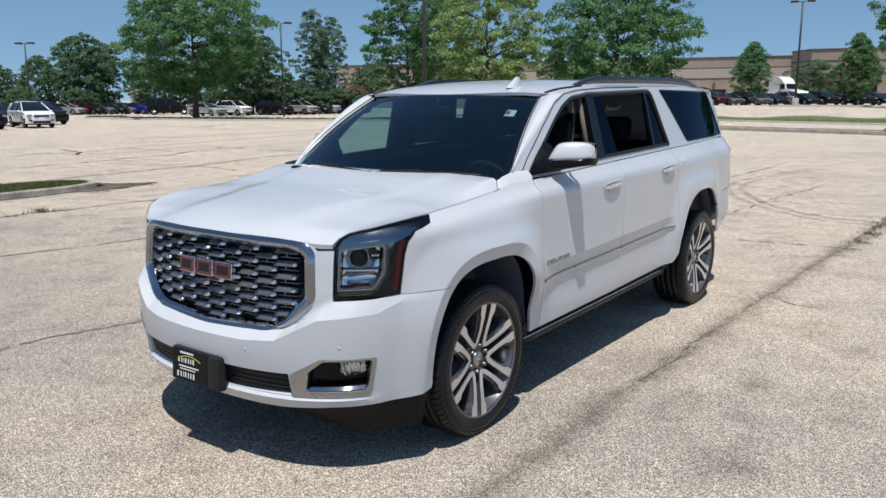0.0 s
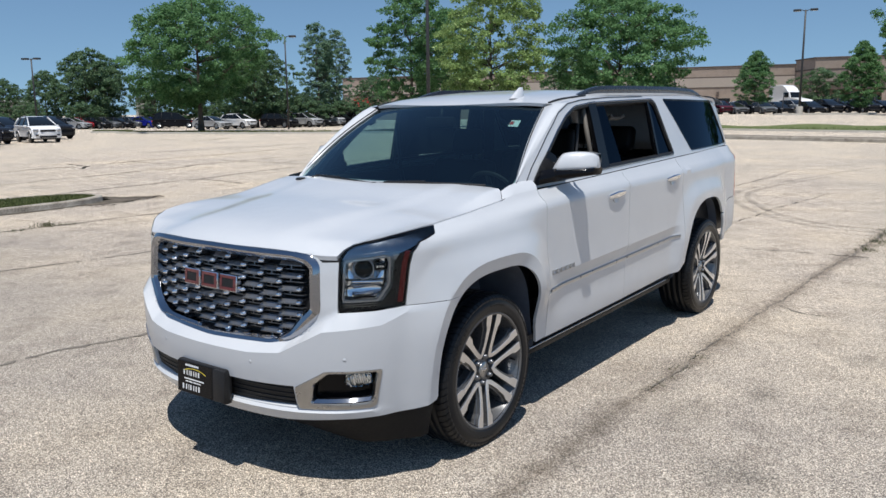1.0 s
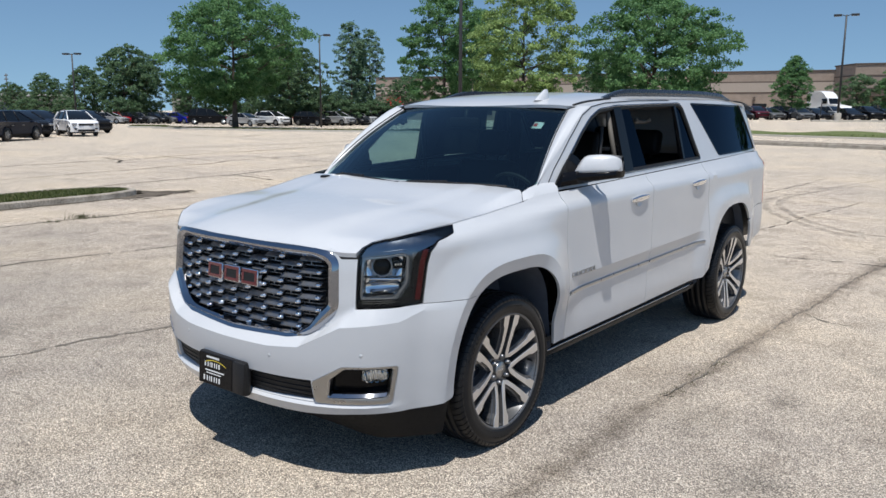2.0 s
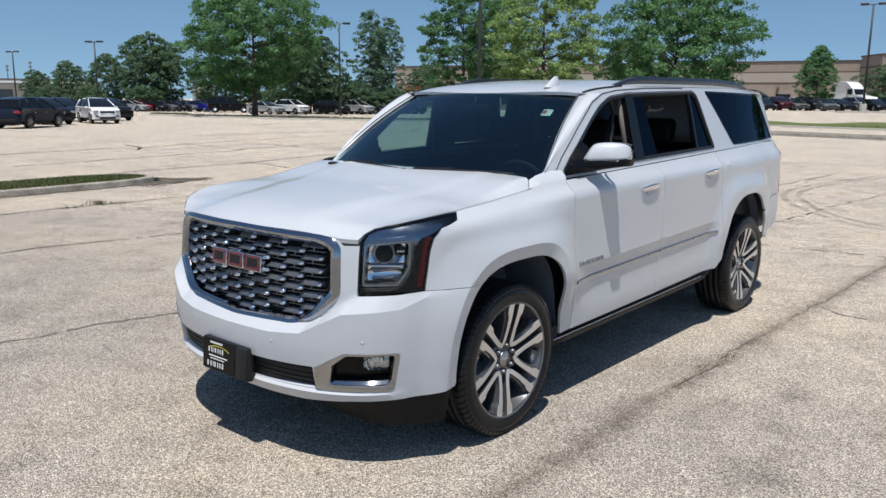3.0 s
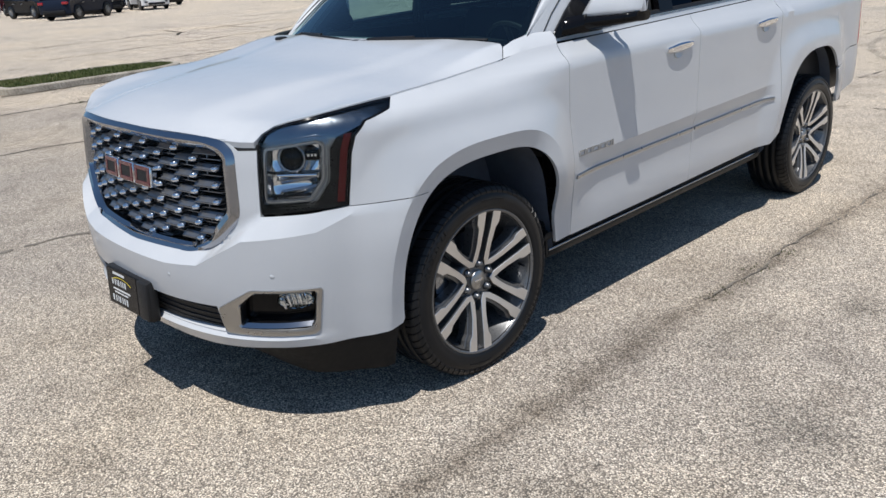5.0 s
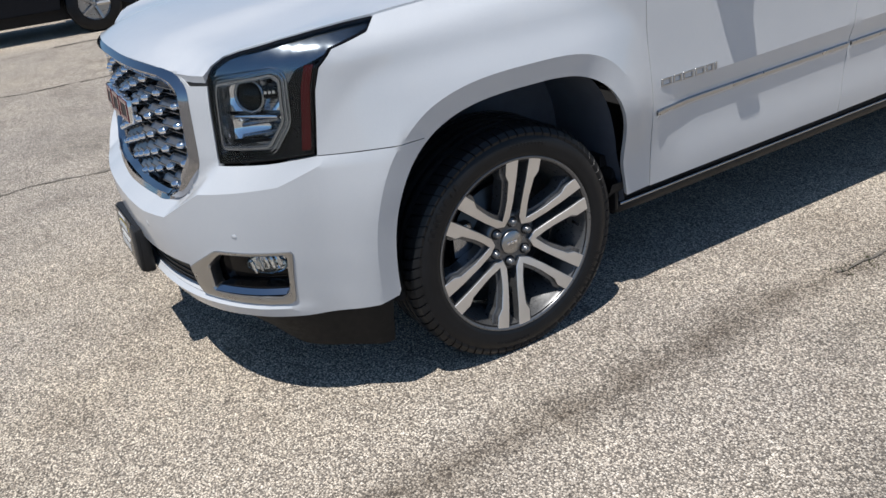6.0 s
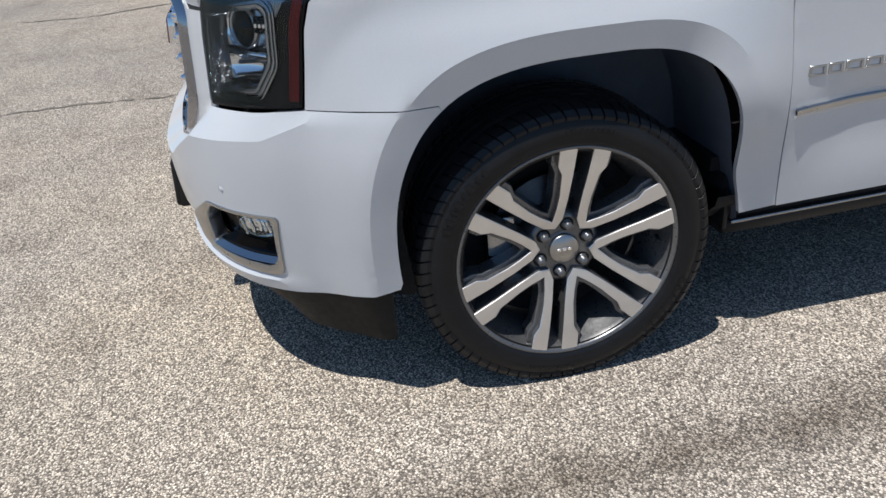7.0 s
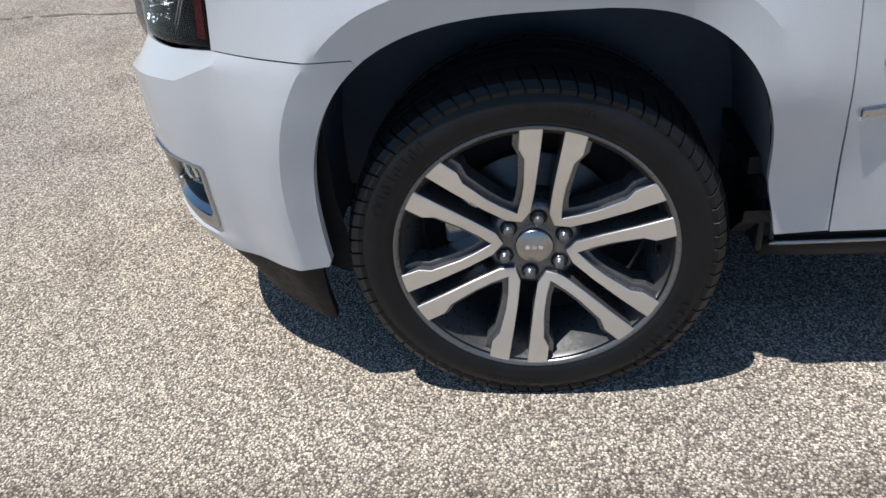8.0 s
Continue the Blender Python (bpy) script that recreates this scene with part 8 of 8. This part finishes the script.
    box(bm, (half - 0.10, -W * 0.52, zl - 0.14), (half + 0.012, W * 0.52, zl - 0.01), 0.04)
    part("grille", bm, BLACK_PLASTIC, u)
    bm = bmesh.new()
    box(bm, (half - 0.14, -W * 0.58, z_sill + 0.02), (half + 0.012, W * 0.58, z_sill + 0.17), 0.05)
    part("front_lower_bumper", bm, BLACK_PLASTIC, u)
    bm = bmesh.new()
    box(bm, (-half - 0.02, -W * 0.70, z_sill + 0.06), (-half + 0.14, W * 0.70, z_sill + 0.24), 0.05)
    part("rear_lower_bumper", bm, BLACK_PLASTIC, u)
    bm = bmesh.new()
    box(bm, (-half + 0.2, -W * 0.8, 0.22), (half - 0.2, W * 0.8, 0.5), 0.02)
    part("underbody", bm, DARK_CAVITY, u)
    return u


def stand(ob, p, heading):
    ob.location = p
    ob.rotation_euler = (0, 0, radians(heading))
    return ob


def again(ob, p, heading, label=None):
    c = copy_thing(ob, Matrix.Translation(p) @ Matrix.Rotation(radians(heading), 4, "Z"))
    if label:
        c["label"] = label
    return c


w_suv = stand(parked_car("suv", CAR_WHITE, "white compact sport utility vehicle parked in the lot"), far(-64.3, 58.5), -10)
w_suv.scale = (0.95, 0.97, 1.0)
b_suv = stand(parked_car("suv", CAR_NAVY, "dark navy sport utility vehicle seen from behind"), far(-68.35, 50.5), 126)
k_suv = stand(parked_car("suv", CAR_BLACK, "black sport utility vehicle parked in the row"), far(-67.5, 57.0), 6)
again(k_suv, far(-63.7, 66), 6)
again(k_suv, far(-70.8, 56), 8)
again(b_suv, far(-66.4, 64.5), 8, "dark navy sport utility vehicle parked in the row")
again(k_suv, far(-68.7, 65), 5)
# near dark car beside the kerbed island
g_suv = parked_car("suv", CAR_BLACK, "black crossover with silver wheels beside the island")
stand(g_suv, Vector((-10.75, -1.12, GZ)), 90)
m_suv = stand(parked_car("suv", CAR_MAROON, "dark maroon sport utility vehicle before the store"), far(-17.9, 105), -45)
# middle row
again(w_suv, far(-51.55, 92), 8, "white three-row sport utility vehicle parked in the far row")
s_sed = stand(parked_car("sedan", CAR_SILVER, "silver sedan parked in the far row"), far(-53.35, 92), 8)
again(k_suv, far(-48.75, 93), 10)
s_suv = stand(parked_car("suv", CAR_SILVER, "silver sport utility vehicle parked in the far row"), far(-47.0, 95), 8)
d_sed = stand(parked_car("sedan", CAR_BLACK, "black sedan parked in the far row"), far(-46.0, 98), 8)
again(s_suv, far(-45.2, 100), 8)
again(m_suv, Vector((-57.0, 17.2, GZ)), 8)
again(w_suv, Vector((-59.0, 14.4, GZ)), 8, "white sport utility vehicle parked in the lot")
again(d_sed, far(-44.2, 100), 8)
again(k_suv, far(-43.2, 101), 8)
stand(parked_car("van", CAR_BLACK, "large black van under the tree"), far(-55.8, 101), 50)
# left far row
stand(parked_car("sedan", CAR_RED, "red sedan parked in the far row"), far(-61.45, 110), 10)
stand(parked_car("sedan", CAR_BLUE, "bright blue sedan parked in the far row"), far(-57.7, 108), 12)
g_sed = stand(parked_car("sedan", CAR_GREY, "grey sedan parked in the far row"), far(-60.0, 109), 12)
again(s_sed, far(-62.2, 108), 30)
for az, o in ((-60.7, d_sed), (-59.3, d_sed), (-58.6, g_sed), (-57.0, d_sed), (-56.4, g_sed), (-63.2, k_suv), (-64.2, d_sed)):
    again(o, far(az, 109), 10)
# right far row in front of the store
for i, (az, o) in enumerate(((-18.9, d_sed), (-17.0, g_sed), (-16.1, k_suv), (-15.2, g_sed), (-14.3, d_sed), (-13.3, s_suv), (-12.3, d_sed), (-11.3, k_suv), (-10.3, d_sed), (-9.2, k_suv), (-8.2, d_sed), (-7.2, s_sed), (-6.2, k_suv), (-20.0, k_suv), (-21.0, d_sed))):
    again(o, far(az, 104 + (i % 3)), -50 + 6 * (i % 3))
again(w_suv, far(-16.6, 116), -45, "white sport utility vehicle before the store")

# semi-trailer tractor
def tractor():
    u = tagged(empty("truck", (0, 0, 0)), "white semi-truck tractor with a tall sleeper cab", "truck")
    bm = bmesh.new()
    prof = [(-2.2, 1.0), (-2.2, 3.45), (-1.8, 3.78), (-1.2, 3.85), (-0.1, 3.72), (0.45, 3.35), (0.75, 2.92), (0.95, 2.85), (1.25, 2.05), (2.9, 1.75), (3.15, 1.5), (3.2, 0.7), (2.9, 0.55), (-2.2, 0.7)]
    rows = [[Vector((x, y, z)) for x, z in prof] for y in (-1.15, -1.2, 1.2, 1.15)]
    for k in (0, 3):
        rows[k] = [Vector((p.x * 0.97, p.y, 0.7 + (p.z - 0.7) * 0.97)) for p in rows[k]]
    v = loops_skin(bm, rows, closed=True)
    bm.faces.new(v[0])
    bm.faces.new(v[-1][::-1])
    bmesh.ops.recalc_face_normals(bm, faces=bm.faces)
    part("cab", bm, CAR_WHITE, u, flat_angle=35)
    bm = bmesh.new()
    bm.faces.new([bm.verts.new(p) for p in ((1.0, -1.0, 2.80), (1.0, 1.0, 2.80), (1.28, 1.05, 2.08), (1.28, -1.05, 2.08))])
    part("windshield", bm, CAR_GLASS, u)
    for s in (-1, 1):
        bm = bmesh.new()
        box(bm, (0.15, min(s * 1.19, s * 1.22), 2.1), (0.95, max(s * 1.19, s * 1.22), 2.75), 0.02)
        part("side_window", bm, CAR_GLASS, u)
        for x in (2.2, -2.4, -3.7):
            bm = bmesh.new()
            lathe(bm, [(-0.15, 0.25), (-0.15, 0.46), (-0.12, 0.5), (0.12, 0.5), (0.15, 0.46), (0.15, 0.25)], 20, axis="x")
            for vv in bm.verts:
                vv.co = Vector((vv.co.y + x, vv.co.x + s * 1.02, vv.co.z + 0.5))
            part("tyre", bm, RUBBER, u)
    bm = bmesh.new()
    box(bm, (-4.6, -0.45, 0.75), (-2.0, 0.45, 1.05), 0.03)
    part("chassis", bm, BLACK_PLASTIC, u)
    bm = bmesh.new()
    box(bm, (3.05, -1.18, 0.4), (3.35, 1.18, 0.75), 0.05)
    part("bumper", bm, SATIN, u)
    return u


stand(tractor(), far(-13.65, 120), -24)
# post beside the lamp
bm = bmesh.new()
tube(bm, [far(-14.0, 94, 0.1), far(-13.92, 94, 2.2)], 0.05, 6)
tagged(part("sign_post", bm, POLE_PAINT), "plain dark post at the planting bed", "post")
# rubble by the median
bm = bmesh.new()
rnd = random.Random(9)
for k in range(40):
    p = Vector((rnd.uniform(-3.5, 10), 0, 0))
    p.y = 39.5 - 0.33 * (p.x + 2) + rnd.uniform(-0.6, 0.4)
    s = rnd.uniform(0.08, 0.25)
    box(bm, (p.x - s, p.y - s * 0.8, GZ + 0.08), (p.x + s, p.y + s * 0.7, GZ + 0.1 + s), s * 0.3, seg=1)
tagged(part("rubble", bm, SOIL), "dark broken rubble on the median", "rubble", kind="stuff")
